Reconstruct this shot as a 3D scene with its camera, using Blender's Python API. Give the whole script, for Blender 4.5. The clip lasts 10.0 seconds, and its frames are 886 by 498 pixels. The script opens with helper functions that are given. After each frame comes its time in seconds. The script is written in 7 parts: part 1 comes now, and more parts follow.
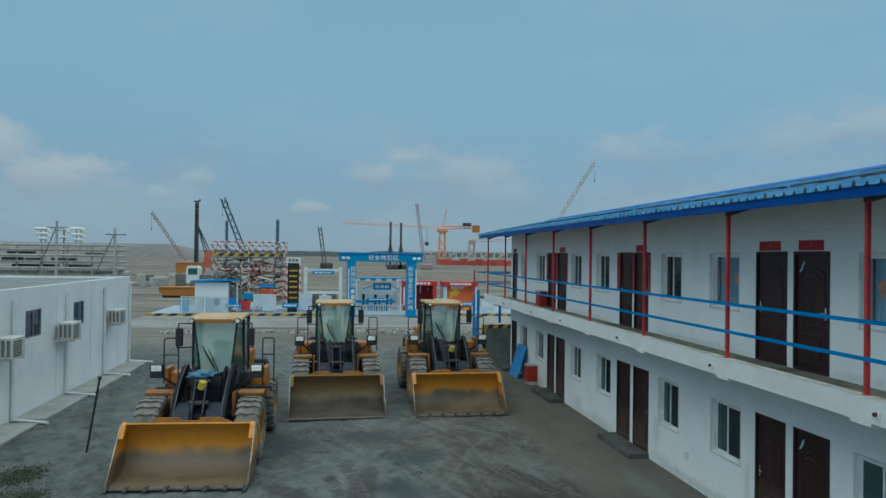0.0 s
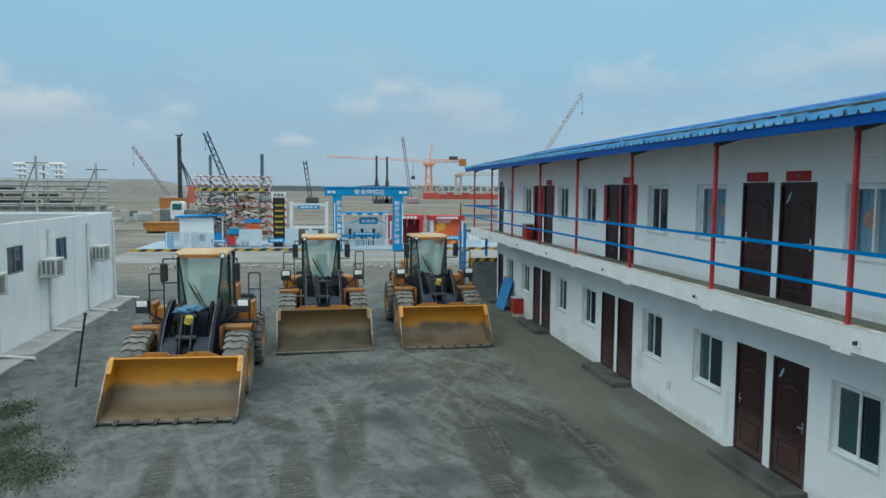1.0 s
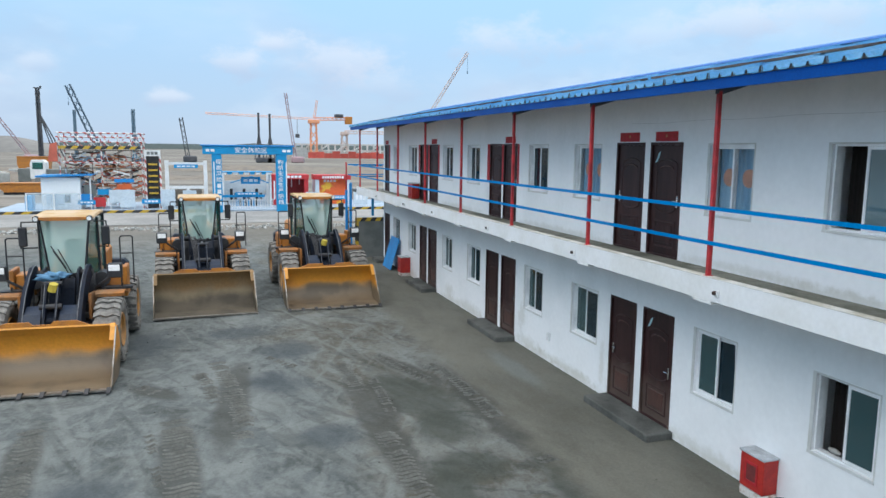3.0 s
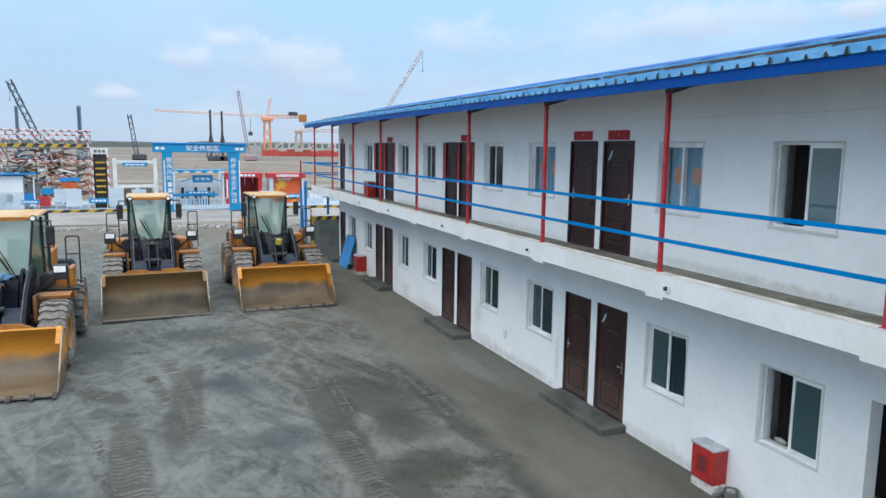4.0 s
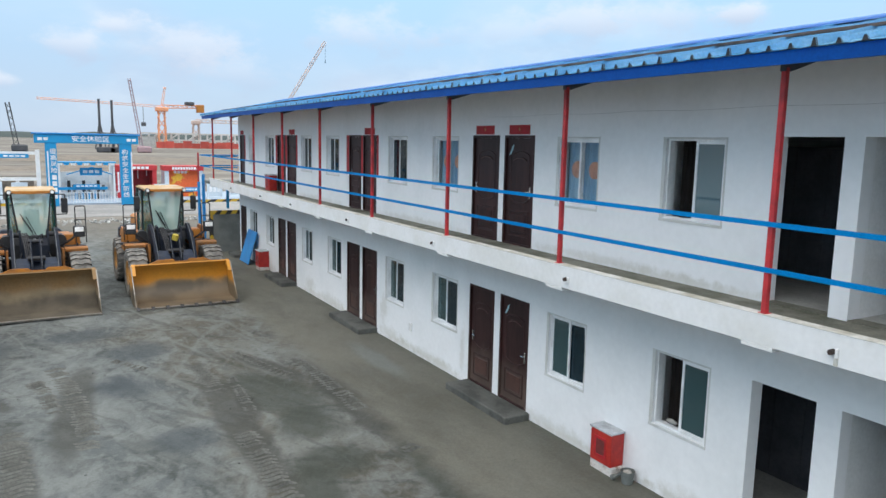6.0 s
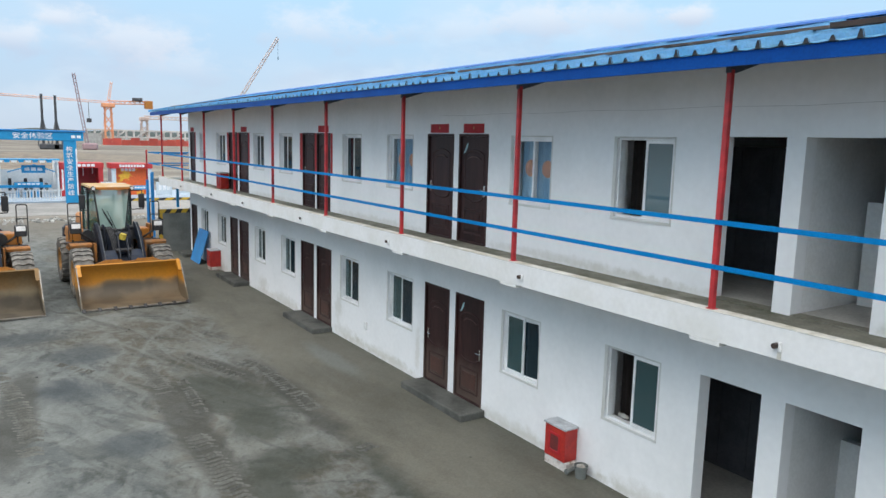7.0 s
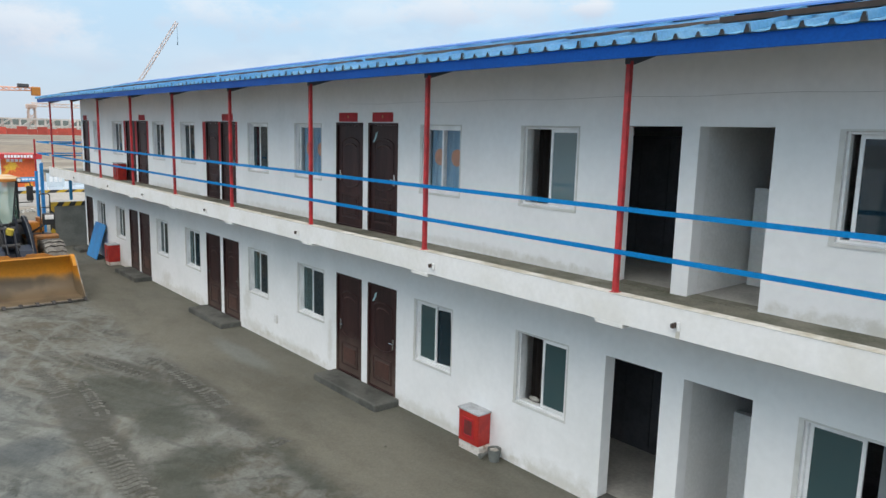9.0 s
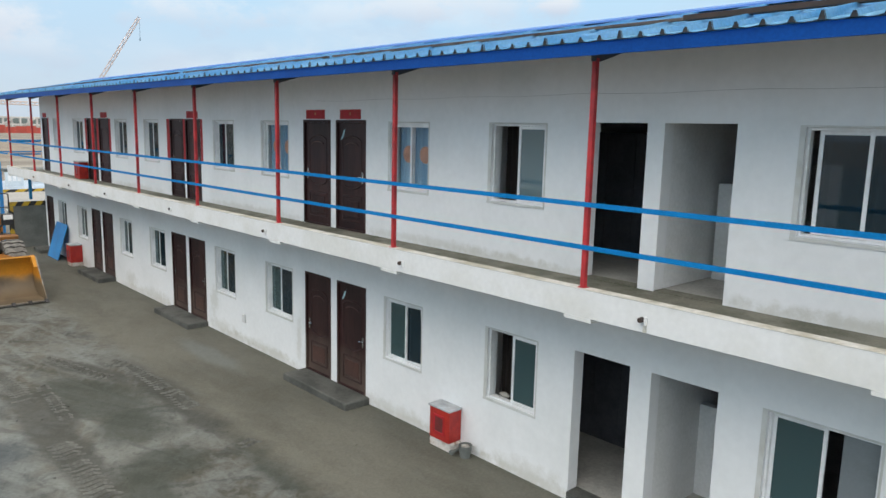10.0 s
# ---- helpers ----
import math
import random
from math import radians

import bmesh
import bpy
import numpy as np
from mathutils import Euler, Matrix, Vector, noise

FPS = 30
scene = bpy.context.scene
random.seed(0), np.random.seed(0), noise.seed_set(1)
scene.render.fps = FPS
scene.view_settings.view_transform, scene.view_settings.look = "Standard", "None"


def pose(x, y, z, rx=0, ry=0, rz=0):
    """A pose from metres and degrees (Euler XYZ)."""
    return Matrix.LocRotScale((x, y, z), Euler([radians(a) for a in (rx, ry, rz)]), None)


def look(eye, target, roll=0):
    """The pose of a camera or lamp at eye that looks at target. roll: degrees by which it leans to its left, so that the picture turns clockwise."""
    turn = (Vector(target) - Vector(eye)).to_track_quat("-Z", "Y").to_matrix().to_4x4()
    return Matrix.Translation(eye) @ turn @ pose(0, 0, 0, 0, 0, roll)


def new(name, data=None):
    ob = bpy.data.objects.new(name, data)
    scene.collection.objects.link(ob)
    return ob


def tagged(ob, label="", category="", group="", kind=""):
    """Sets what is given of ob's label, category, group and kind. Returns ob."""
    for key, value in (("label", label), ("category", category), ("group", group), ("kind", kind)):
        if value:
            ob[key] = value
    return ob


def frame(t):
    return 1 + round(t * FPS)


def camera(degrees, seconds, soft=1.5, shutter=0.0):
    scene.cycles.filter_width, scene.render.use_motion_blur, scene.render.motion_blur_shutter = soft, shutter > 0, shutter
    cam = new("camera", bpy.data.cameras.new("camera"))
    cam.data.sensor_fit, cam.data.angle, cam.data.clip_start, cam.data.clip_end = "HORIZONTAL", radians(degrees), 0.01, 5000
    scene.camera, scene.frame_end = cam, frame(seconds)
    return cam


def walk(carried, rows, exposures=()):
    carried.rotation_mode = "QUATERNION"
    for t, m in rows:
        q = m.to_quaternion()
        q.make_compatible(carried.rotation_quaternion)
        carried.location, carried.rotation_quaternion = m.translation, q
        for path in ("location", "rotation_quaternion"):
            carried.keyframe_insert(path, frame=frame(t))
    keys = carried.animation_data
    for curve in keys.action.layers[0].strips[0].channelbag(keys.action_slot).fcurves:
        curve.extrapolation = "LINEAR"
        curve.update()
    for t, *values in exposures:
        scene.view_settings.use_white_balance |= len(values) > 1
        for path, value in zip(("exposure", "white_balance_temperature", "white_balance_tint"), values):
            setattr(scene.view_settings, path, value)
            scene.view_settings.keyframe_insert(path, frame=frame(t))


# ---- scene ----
cam = camera(63.40, 10.0)
PATH = [
    (0, (-8.240, -10.950, 5.315), (-7.9519, -8.9713, 5.3326), 0.73),
    (0.5, (-8.220, -10.850, 5.306), (-7.9236, -8.8738, 5.2227), 0.23),
    (1, (-8.199, -10.826, 5.297), (-7.8738, -8.8594, 5.1312), 0.42),
    (1.5, (-8.179, -10.801, 5.288), (-7.8264, -8.8461, 5.0535), 0.64),
    (2, (-8.159, -10.801, 5.288), (-7.7054, -8.8735, 5.0096), 0.92),
    (2.5, (-8.140, -10.797, 5.290), (-7.5884, -8.8949, 5.0137), 0.78),
    (4, (-8.123, -10.797, 5.290), (-7.3837, -8.9591, 5.0115), 0.72),
    (4.5, (-8.116, -10.796, 5.290), (-7.3188, -8.9827, 5.0155), 0.86),
    (5, (-8.111, -10.795, 5.291), (-7.2526, -9.0110, 5.0063), 1.27),
    (5.5, (-8.106, -10.796, 5.292), (-7.1894, -9.0422, 5.0016), 1.21),
    (7, (-8.090, -10.802, 5.294), (-7.0096, -9.1452, 5.0001), 1.45),
    (7.5, (-8.084, -10.801, 5.295), (-6.9588, -9.1742, 4.9975), 1.53),
    (8, (-8.078, -10.803, 5.295), (-6.9024, -9.2141, 4.9896), 1.52),
    (8.5, (-8.076, -10.800, 5.297), (-6.8448, -9.2563, 4.9794), 1.62),
    (9, (-8.070, -10.803, 5.297), (-6.7948, -9.2949, 4.9789), 1.45),
    (9.5, (-8.064, -10.803, 5.298), (-6.7584, -9.3217, 4.9805), 1.23),
    (10, (-8.060, -10.800, 5.298), (-6.7220, -9.3492, 4.9739), 1.31),
]
EXPOSURES = [(0, -0.92, 5650, -6), (0.5, -0.73, 5750, -4), (1, -0.49, 5850, -2), (1.5, -0.27, 5850, 2), (2, 0.02, 5900, 5), (2.5, 0.05, 5950, 9),
             (4, 0.05, 6000, 10), (4.5, 0.11, 6050, 11), (5, 0.12, 6100, 11), (7, 0.11, 6400, 11), (9, 0.11, 6650, 11), (10, 0.11, 6700, 11)]
walk(cam, [(t, look(eye, target, roll)) for t, eye, target, roll in PATH], EXPOSURES)

# ---------------------------------------------------------------- light
SUN_EL, SUN_AZ = 46.0, 216.0
SKY_LOW, SKY_HIGH = (3.15, 3.95, 5.0), (3.3, 5.1, 6.4)
CLOUD_DARK, CLOUD_LIGHT, OVERHEAD = (3.6, 4.05, 4.9), (5.2, 5.6, 6.0), (15.0, 14.6, 14.0)
world = bpy.data.worlds.new("world")
scene.world = world
world.use_nodes = True
wn, wl = world.node_tree.nodes, world.node_tree.links
for n in list(wn):
    wn.remove(n)


def wnode(kind, **kw):
    n = wn.new(kind)
    for k, v in kw.items():
        n.inputs[k].default_value = v
    return n


w_out = wn.new("ShaderNodeOutputWorld")
w_bg = wnode("ShaderNodeBackground", Strength=0.15)
w_sky = wn.new("ShaderNodeTexSky")
w_sky.sky_type = "NISHITA"
w_sky.sun_disc = False
w_sky.sun_elevation = radians(SUN_EL)
w_sky.sun_rotation = radians(SUN_AZ)
w_sky.air_density, w_sky.dust_density, w_sky.ozone_density = 1.0, 0.4, 2.0
w_tc = wn.new("ShaderNodeTexCoord")
w_sep = wn.new("ShaderNodeSeparateXYZ")
wl.new(w_tc.outputs["Generated"], w_sep.inputs["Vector"])


def w_range(src, lo, hi, a=0.0, b=1.0):
    r = wn.new("ShaderNodeMapRange")
    r.interpolation_type = "SMOOTHSTEP"
    r.inputs["From Min"].default_value, r.inputs["From Max"].default_value = lo, hi
    r.inputs["To Min"].default_value, r.inputs["To Max"].default_value = a, b
    wl.new(src, r.inputs["Value"])
    return r.outputs["Result"]


def w_mixc(fac, c1, c2):
    x = wn.new("ShaderNodeMixRGB")
    if isinstance(fac, float):
        x.inputs["Fac"].default_value = fac
    else:
        wl.new(fac, x.inputs["Fac"])
    for k, c in (("Color1", c1), ("Color2", c2)):
        if isinstance(c, tuple):
            x.inputs[k].default_value = (*c, 1)
        else:
            wl.new(c, x.inputs[k])
    return x.outputs["Color"]


def w_times(a, b):
    x = wn.new("ShaderNodeMath")
    x.operation = "MULTIPLY"
    wl.new(a, x.inputs[0])
    if isinstance(b, float):
        x.inputs[1].default_value = b
    else:
        wl.new(b, x.inputs[1])
    return x.outputs["Value"]


def w_noise(scale, stretch, detail=7.0, rough=0.55, shift=(0, 0, 0)):
    mp = wn.new("ShaderNodeMapping")
    mp.inputs["Scale"].default_value = stretch
    mp.inputs["Location"].default_value = shift
    wl.new(w_tc.outputs["Generated"], mp.inputs["Vector"])
    t = wnode("ShaderNodeTexNoise", Scale=scale, Detail=detail, Roughness=rough)
    wl.new(mp.outputs["Vector"], t.inputs["Vector"])
    return t.outputs["Fac"]


# veiled blue sky: greyer low down, soft cumulus banks, bright overcast overhead
z_up = w_sep.outputs["Z"]
blue = w_mixc(w_range(z_up, 0.0, 0.26), SKY_LOW, SKY_HIGH)
sky = w_mixc(0.88, w_sky.outputs["Color"], blue)
puff = w_range(w_noise(5.2, (1.0, 1.0, 1.7), 8.0, 0.5, shift=(0.35, 0.1, 0.0)), 0.47, 0.60)
band = w_times(w_range(z_up, 0.0, 0.05), w_range(z_up, 0.24, 0.10))
lit = w_mixc(w_range(w_noise(9.0, (1.0, 1.0, 2.4), shift=(0.5, 0.0, 0.06)), 0.40, 0.62), CLOUD_DARK, CLOUD_LIGHT)
sky = w_mixc(w_times(w_times(puff, band), 0.30), sky, lit)


def cloud(azimuth, elevation, wide, high, light, ragged=3.4):
    """A cumulus of its own about a bearing (degrees from +y towards +x): brightest at the top, fading below."""
    global sky
    a, e = radians(azimuth), radians(elevation)
    mp = wn.new("ShaderNodeMapping")
    mp.vector_type = "TEXTURE"
    mp.inputs["Location"].default_value = (math.sin(a) * math.cos(e), math.cos(a) * math.cos(e), math.sin(e))
    mp.inputs["Rotation"].default_value = (0, 0, -a)
    mp.inputs["Scale"].default_value = (radians(wide), 0.6, radians(high))
    wl.new(w_tc.outputs["Generated"], mp.inputs["Vector"])
    ln = wn.new("ShaderNodeVectorMath")
    ln.operation = "LENGTH"
    wl.new(mp.outputs["Vector"], ln.inputs[0])
    add = wn.new("ShaderNodeMath")
    add.operation = "MULTIPLY_ADD"
    wl.new(billow, add.inputs[0])
    add.inputs[1].default_value = ragged
    wl.new(ln.outputs["Value"], add.inputs[2])
    body = w_range(add.outputs["Value"], 0.25 + ragged * 0.5, 1.35 + ragged * 0.5, light, 0.0)
    up = wn.new("ShaderNodeSeparateXYZ")
    wl.new(mp.outputs["Vector"], up.inputs["Vector"])
    tone = w_mixc(w_range(up.outputs["Z"], -0.9, 0.5), CLOUD_DARK, CLOUD_TOP)
    sky = w_mixc(body, sky, tone)


billow = w_noise(15.0, (1.0, 1.0, 1.7), 9.0, 0.62)
CLOUD_TOP = (5.6, 5.75, 6.0)
for c in ((-24.0, 6.9, 3.2, 2.4, 0.8), (-20.0, 5.2, 4.2, 1.6, 0.75), (-17.4, 5.9, 1.6, 0.9, 0.7), (-13.2, 4.3, 1.3, 0.7, 0.4), (-10.4, 5.6, 1.2, 0.8, 0.35), (-2.7, 3.5, 1.4, 0.6, 0.55),
          (3.0, 6.3, 2.4, 1.2, 0.6), (5.8, 7.7, 1.7, 0.8, 0.6), (10.8, 6.6, 3.6, 1.6, 0.55), (13.6, 5.0, 3.2, 1.4, 0.35), (23.3, 8.1, 4.5, 1.6, 0.5), (33.0, 8.6, 4.0, 1.2, 0.3),
          (39.5, 9.2, 3.2, 1.5, 0.5), (45.0, 9.6, 4.0, 1.4, 0.5), (50.9, 9.6, 1.8, 1.1, 0.75), (-31.0, 6.0, 4.5, 2.0, 0.6)):
    cloud(*c)
veil = w_range(w_noise(3.0, (1.0, 1.0, 3.0), 5.0), 0.45, 0.75)
sky = w_mixc(w_times(veil, 0.25), sky, CLOUD_LIGHT)
sky = w_mixc(w_range(z_up, 0.36, 0.72), sky, OVERHEAD)
wl.new(sky, w_bg.inputs["Color"])
wl.new(w_bg.outputs["Background"], w_out.inputs["Surface"])

sun = new("sun", bpy.data.lights.new("sun", "SUN"))
sun.data.energy, sun.data.angle, sun.data.color = 0.85, radians(60), (1.0, 0.96, 0.9)
sun.matrix_world = look((0, 0, 50), (math.cos(radians(90 - SUN_AZ)) * -50, math.sin(radians(90 - SUN_AZ)) * -50, 50 - 50 * math.tan(radians(SUN_EL))))


# ---------------------------------------------------------------- helpers
def part(name, bm, material, parent=None, label="", smooth=False):
    me = bpy.data.meshes.new(name)
    bm.to_mesh(me)
    bm.free()
    if smooth:
        for p in me.polygons:
            p.use_smooth = True
    for m in material if isinstance(material, (list, tuple)) else [material]:
        me.materials.append(m)
    ob = new(name, me)
    if parent is not None:
        ob.parent = parent
    if label:
        ob["label"] = label
    return ob


def empty(name, label, category, group="", kind="", m=None):
    ob = tagged(new(name), label, category, group, kind)
    if m is not None:
        ob.matrix_basis = m
    return ob


def box(bm, x0, x1, y0, y1, z0, z1, m=None, bevel=0.0, mat=0):
    vs = [bm.verts.new((x, y, z)) for z in (z0, z1) for y in (y0, y1) for x in (x0, x1)]
    fs = [bm.faces.new([vs[i] for i in q]) for q in ((0, 2, 3, 1), (4, 5, 7, 6), (0, 1, 5, 4), (2, 6, 7, 3), (0, 4, 6, 2), (1, 3, 7, 5))]
    for f in fs:
        f.material_index = mat
    if m is not None:
        bmesh.ops.transform(bm, matrix=m, verts=vs)
    if bevel > 0:
        es = list({e for f in fs for e in f.edges})
        bmesh.ops.bevel(bm, geom=es, offset=bevel, segments=1, affect="EDGES")
    return vs


def prism(bm, pts, a0, a1, axis="x", mat=0):
    """A closed outline of (u, v) pairs pulled out between a0 and a1 along axis."""
    def at(a, u, v):
        return {"x": (a, u, v), "y": (u, a, v), "z": (u, v, a)}[axis]
    lo = [bm.verts.new(at(a0, u, v)) for u, v in pts]
    hi = [bm.verts.new(at(a1, u, v)) for u, v in pts]
    n = len(pts)
    fs = [bm.faces.new(lo), bm.faces.new(hi[::-1])]
    for i in range(n):
        fs.append(bm.faces.new((lo[i], hi[i], hi[(i + 1) % n], lo[(i + 1) % n])))
    for f in fs:
        f.material_index = mat
    bmesh.ops.recalc_face_normals(bm, faces=fs)
    return lo + hi


def tube(bm, a, b, r, r2=None, n=10, mat=0):
    a, b = Vector(a), Vector(b)
    d = b - a
    q = d.to_track_quat("Z", "Y").to_matrix().to_4x4()
    got = bmesh.ops.create_cone(bm, cap_ends=True, segments=n, radius1=r, radius2=r if r2 is None else r2, depth=d.length, matrix=Matrix.Translation((a + b) / 2) @ q)
    for v in got["verts"]:
        for f in v.link_faces:
            f.material_index = mat
    return got["verts"]


def pipe(bm, pts, r, n=8):
    for a, b in zip(pts, pts[1:]):
        tube(bm, a, b, r, n=n)
    for p in pts[1:-1]:
        bmesh.ops.create_icosphere(bm, subdivisions=1, radius=r * 1.02, matrix=Matrix.Translation(p))


def bar(bm, a, b, w, h, mat=0):
    """A square bar from a to b, w wide and h high."""
    a, b = Vector(a), Vector(b)
    d = b - a
    q = d.to_track_quat("Y", "Z").to_matrix().to_4x4()
    return box(bm, -w / 2, w / 2, -d.length / 2, d.length / 2, -h / 2, h / 2, Matrix.Translation((a + b) / 2) @ q, mat=mat)


# ---------------------------------------------------------------- materials
def mat(name, base, rough=0.7, metal=0.0, second=None, scale=3.0, mix=(0.42, 0.62), fine=60.0, fine_amt=0.12, bump=0.15, bump_scale=None, spec=0.5, stretch=(1, 1, 1), rand=0.0):
    m = bpy.data.materials.new(name)
    m.use_nodes = True
    n, l = m.node_tree.nodes, m.node_tree.links
    b = n["Principled BSDF"]
    b.inputs["Roughness"].default_value, b.inputs["Metallic"].default_value = rough, metal
    b.inputs["Specular IOR Level"].default_value = spec
    tc = n.new("ShaderNodeTexCoord")
    geo = n.new("ShaderNodeNewGeometry")
    mp = n.new("ShaderNodeMapping")
    mp.inputs["Scale"].default_value = stretch
    l.new(geo.outputs["Position"], mp.inputs["Vector"])
    n1 = n.new("ShaderNodeTexNoise")
    n1.inputs["Scale"].default_value, n1.inputs["Detail"].default_value, n1.inputs["Roughness"].default_value = scale, 8, 0.6
    l.new(mp.outputs["Vector"], n1.inputs["Vector"])
    r = n.new("ShaderNodeMapRange")
    r.inputs["From Min"].default_value, r.inputs["From Max"].default_value = mix
    l.new(n1.outputs["Fac"], r.inputs["Value"])
    mx = n.new("ShaderNodeMixRGB")
    second = second or tuple(c * 0.8 for c in base)
    mx.inputs["Color1"].default_value, mx.inputs["Color2"].default_value = (*base, 1), (*second, 1)
    l.new(r.outputs["Result"], mx.inputs["Fac"])
    n2 = n.new("ShaderNodeTexNoise")
    n2.inputs["Scale"].default_value, n2.inputs["Detail"].default_value = fine, 4
    l.new(mp.outputs["Vector"], n2.inputs["Vector"])
    f = n.new("ShaderNodeMapRange")
    f.inputs["To Min"].default_value, f.inputs["To Max"].default_value = 1 - fine_amt, 1 + fine_amt
    f.inputs["From Min"].default_value, f.inputs["From Max"].default_value = 0.3, 0.7
    l.new(n2.outputs["Fac"], f.inputs["Value"])
    v = n.new("ShaderNodeVectorMath")
    v.operation = "SCALE"
    l.new(mx.outputs["Color"], v.inputs[0])
    l.new(f.outputs["Result"], v.inputs["Scale"])
    out = v.outputs["Vector"]
    if rand > 0:
        oi = n.new("ShaderNodeObjectInfo")
        rr = n.new("ShaderNodeMapRange")
        rr.inputs["To Min"].default_value, rr.inputs["To Max"].default_value = 1 - rand, 1 + rand
        l.new(oi.outputs["Random"], rr.inputs["Value"])
        v2 = n.new("ShaderNodeVectorMath")
        v2.operation = "SCALE"
        l.new(out, v2.inputs[0])
        l.new(rr.outputs["Result"], v2.inputs["Scale"])
        out = v2.outputs["Vector"]
    l.new(out, b.inputs["Base Color"])
    if bump > 0:
        bp = n.new("ShaderNodeBump")
        bp.inputs["Strength"].default_value, bp.inputs["Distance"].default_value = bump, 0.02
        if bump_scale:
            n3 = n.new("ShaderNodeTexNoise")
            n3.inputs["Scale"].default_value, n3.inputs["Detail"].default_value = bump_scale, 6
            l.new(mp.outputs["Vector"], n3.inputs["Vector"])
            l.new(n3.outputs["Fac"], bp.inputs["Height"])
        else:
            l.new(n2.outputs["Fac"], bp.inputs["Height"])
        l.new(bp.outputs["Normal"], b.inputs["Normal"])
    return m


def glass(name, tint, rough=0.03, alpha=0.35, ior=1.5):
    """Thin pane: see-through glass mixed with a dark tint and a gloss coat."""
    m = bpy.data.materials.new(name)
    m.use_nodes = True
    n, l = m.node_tree.nodes, m.node_tree.links
    b = n["Principled BSDF"]
    b.inputs["Base Color"].default_value = (*tint, 1)
    b.inputs["Roughness"].default_value = rough
    b.inputs["Alpha"].default_value = alpha
    b.inputs["Specular IOR Level"].default_value = 0.8
    b.inputs["IOR"].default_value = ior
    return m


def ground_material():
    """Packed dirt: grey-green in the yard, tan on the open site, with damp patches, pale scuffs and fine grit."""
    m = bpy.data.materials.new("site_ground")
    m.use_nodes = True
    n, l = m.node_tree.nodes, m.node_tree.links
    b = n["Principled BSDF"]
    b.inputs["Roughness"].default_value = 0.95
    b.inputs["Specular IOR Level"].default_value = 0.25
    geo = n.new("ShaderNodeNewGeometry")
    pos = geo.outputs["Position"]

    def noise_tex(scale, detail=6, rough=0.6, stretch=None, turn=0.0, distort=0.0):
        t = n.new("ShaderNodeTexNoise")
        t.inputs["Scale"].default_value, t.inputs["Detail"].default_value, t.inputs["Roughness"].default_value = scale, detail, rough
        t.inputs["Distortion"].default_value = distort
        if stretch:
            mp = n.new("ShaderNodeMapping")
            mp.vector_type = "TEXTURE"
            mp.inputs["Scale"].default_value = tuple(1 / c for c in stretch)
            mp.inputs["Rotation"].default_value = (0, 0, radians(turn))
            l.new(pos, mp.inputs["Vector"])
            l.new(mp.outputs["Vector"], t.inputs["Vector"])
        else:
            l.new(pos, t.inputs["Vector"])
        return t.outputs["Fac"]

    def ramp(src, lo, hi, a=0.0, c=1.0):
        r = n.new("ShaderNodeMapRange")
        r.interpolation_type = "SMOOTHSTEP"
        r.inputs["From Min"].default_value, r.inputs["From Max"].default_value = lo, hi
        r.inputs["To Min"].default_value, r.inputs["To Max"].default_value = a, c
        l.new(src, r.inputs["Value"])
        return r.outputs["Result"]

    def mix(fac, c1, c2):
        x = n.new("ShaderNodeMixRGB")
        l.new(fac, x.inputs["Fac"])
        for k, c in (("Color1", c1), ("Color2", c2)):
            if isinstance(c, tuple):
                x.inputs[k].default_value = (*c, 1)
            else:
                l.new(c, x.inputs[k])
        return x.outputs["Color"]

    def times(a, c):
        x = n.new("ShaderNodeMath")
        x.operation = "MULTIPLY"
        l.new(a, x.inputs[0])
        if isinstance(c, float):
            x.inputs[1].default_value = c
        else:
            l.new(c, x.inputs[1])
        return x.outputs["Value"]
    sep = n.new("ShaderNodeSeparateXYZ")
    l.new(pos, sep.inputs["Vector"])
    edge = noise_tex(0.9, 7, 0.65, distort=0.5)

    def patch(cx, cy, rx, ry, turn=0.0, ragged=1.9, soft=0.9):
        """An uneven patch about (cx, cy): 1 inside, fading to 0 at a ragged rim."""
        mp = n.new("ShaderNodeMapping")
        mp.vector_type = "TEXTURE"
        mp.inputs["Location"].default_value = (cx, cy, 0)
        mp.inputs["Rotation"].default_value = (0, 0, radians(turn))
        mp.inputs["Scale"].default_value = (rx, ry, 50)
        l.new(pos, mp.inputs["Vector"])
        ln = n.new("ShaderNodeVectorMath")
        ln.operation = "LENGTH"
        l.new(mp.outputs["Vector"], ln.inputs[0])
        x = n.new("ShaderNodeMath")
        x.operation = "MULTIPLY_ADD"
        l.new(edge, x.inputs[0])
        x.inputs[1].default_value = ragged
        l.new(ln.outputs["Value"], x.inputs[2])
        return ramp(x.outputs["Value"], 1 + ragged * 0.5 - soft / 2, 1 + ragged * 0.5 + soft / 2, 1.0, 0.0)

    # brown dirt with a cool grey dust sheet over the open side
    yard = mix(ramp(noise_tex(0.35, 6, 0.6, distort=0.6), 0.40, 0.60), G_BROWN, G_TAN)
    drift = n.new("ShaderNodeMath")
    drift.operation = "MULTIPLY_ADD"
    l.new(noise_tex(0.5, 6, 0.62, distort=0.8), drift.inputs[0])
    drift.inputs[1].default_value = 4.0
    l.new(sep.outputs["X"], drift.inputs[2])
    dust = ramp(drift.outputs["Value"], -4.3, -2.9, 1.0, 0.0)
    yard = mix(times(dust, 0.9), yard, G_DUST)
    for c in BROWN_PATCHES:
        yard = mix(times(patch(*c), 0.9), yard, G_BROWN)
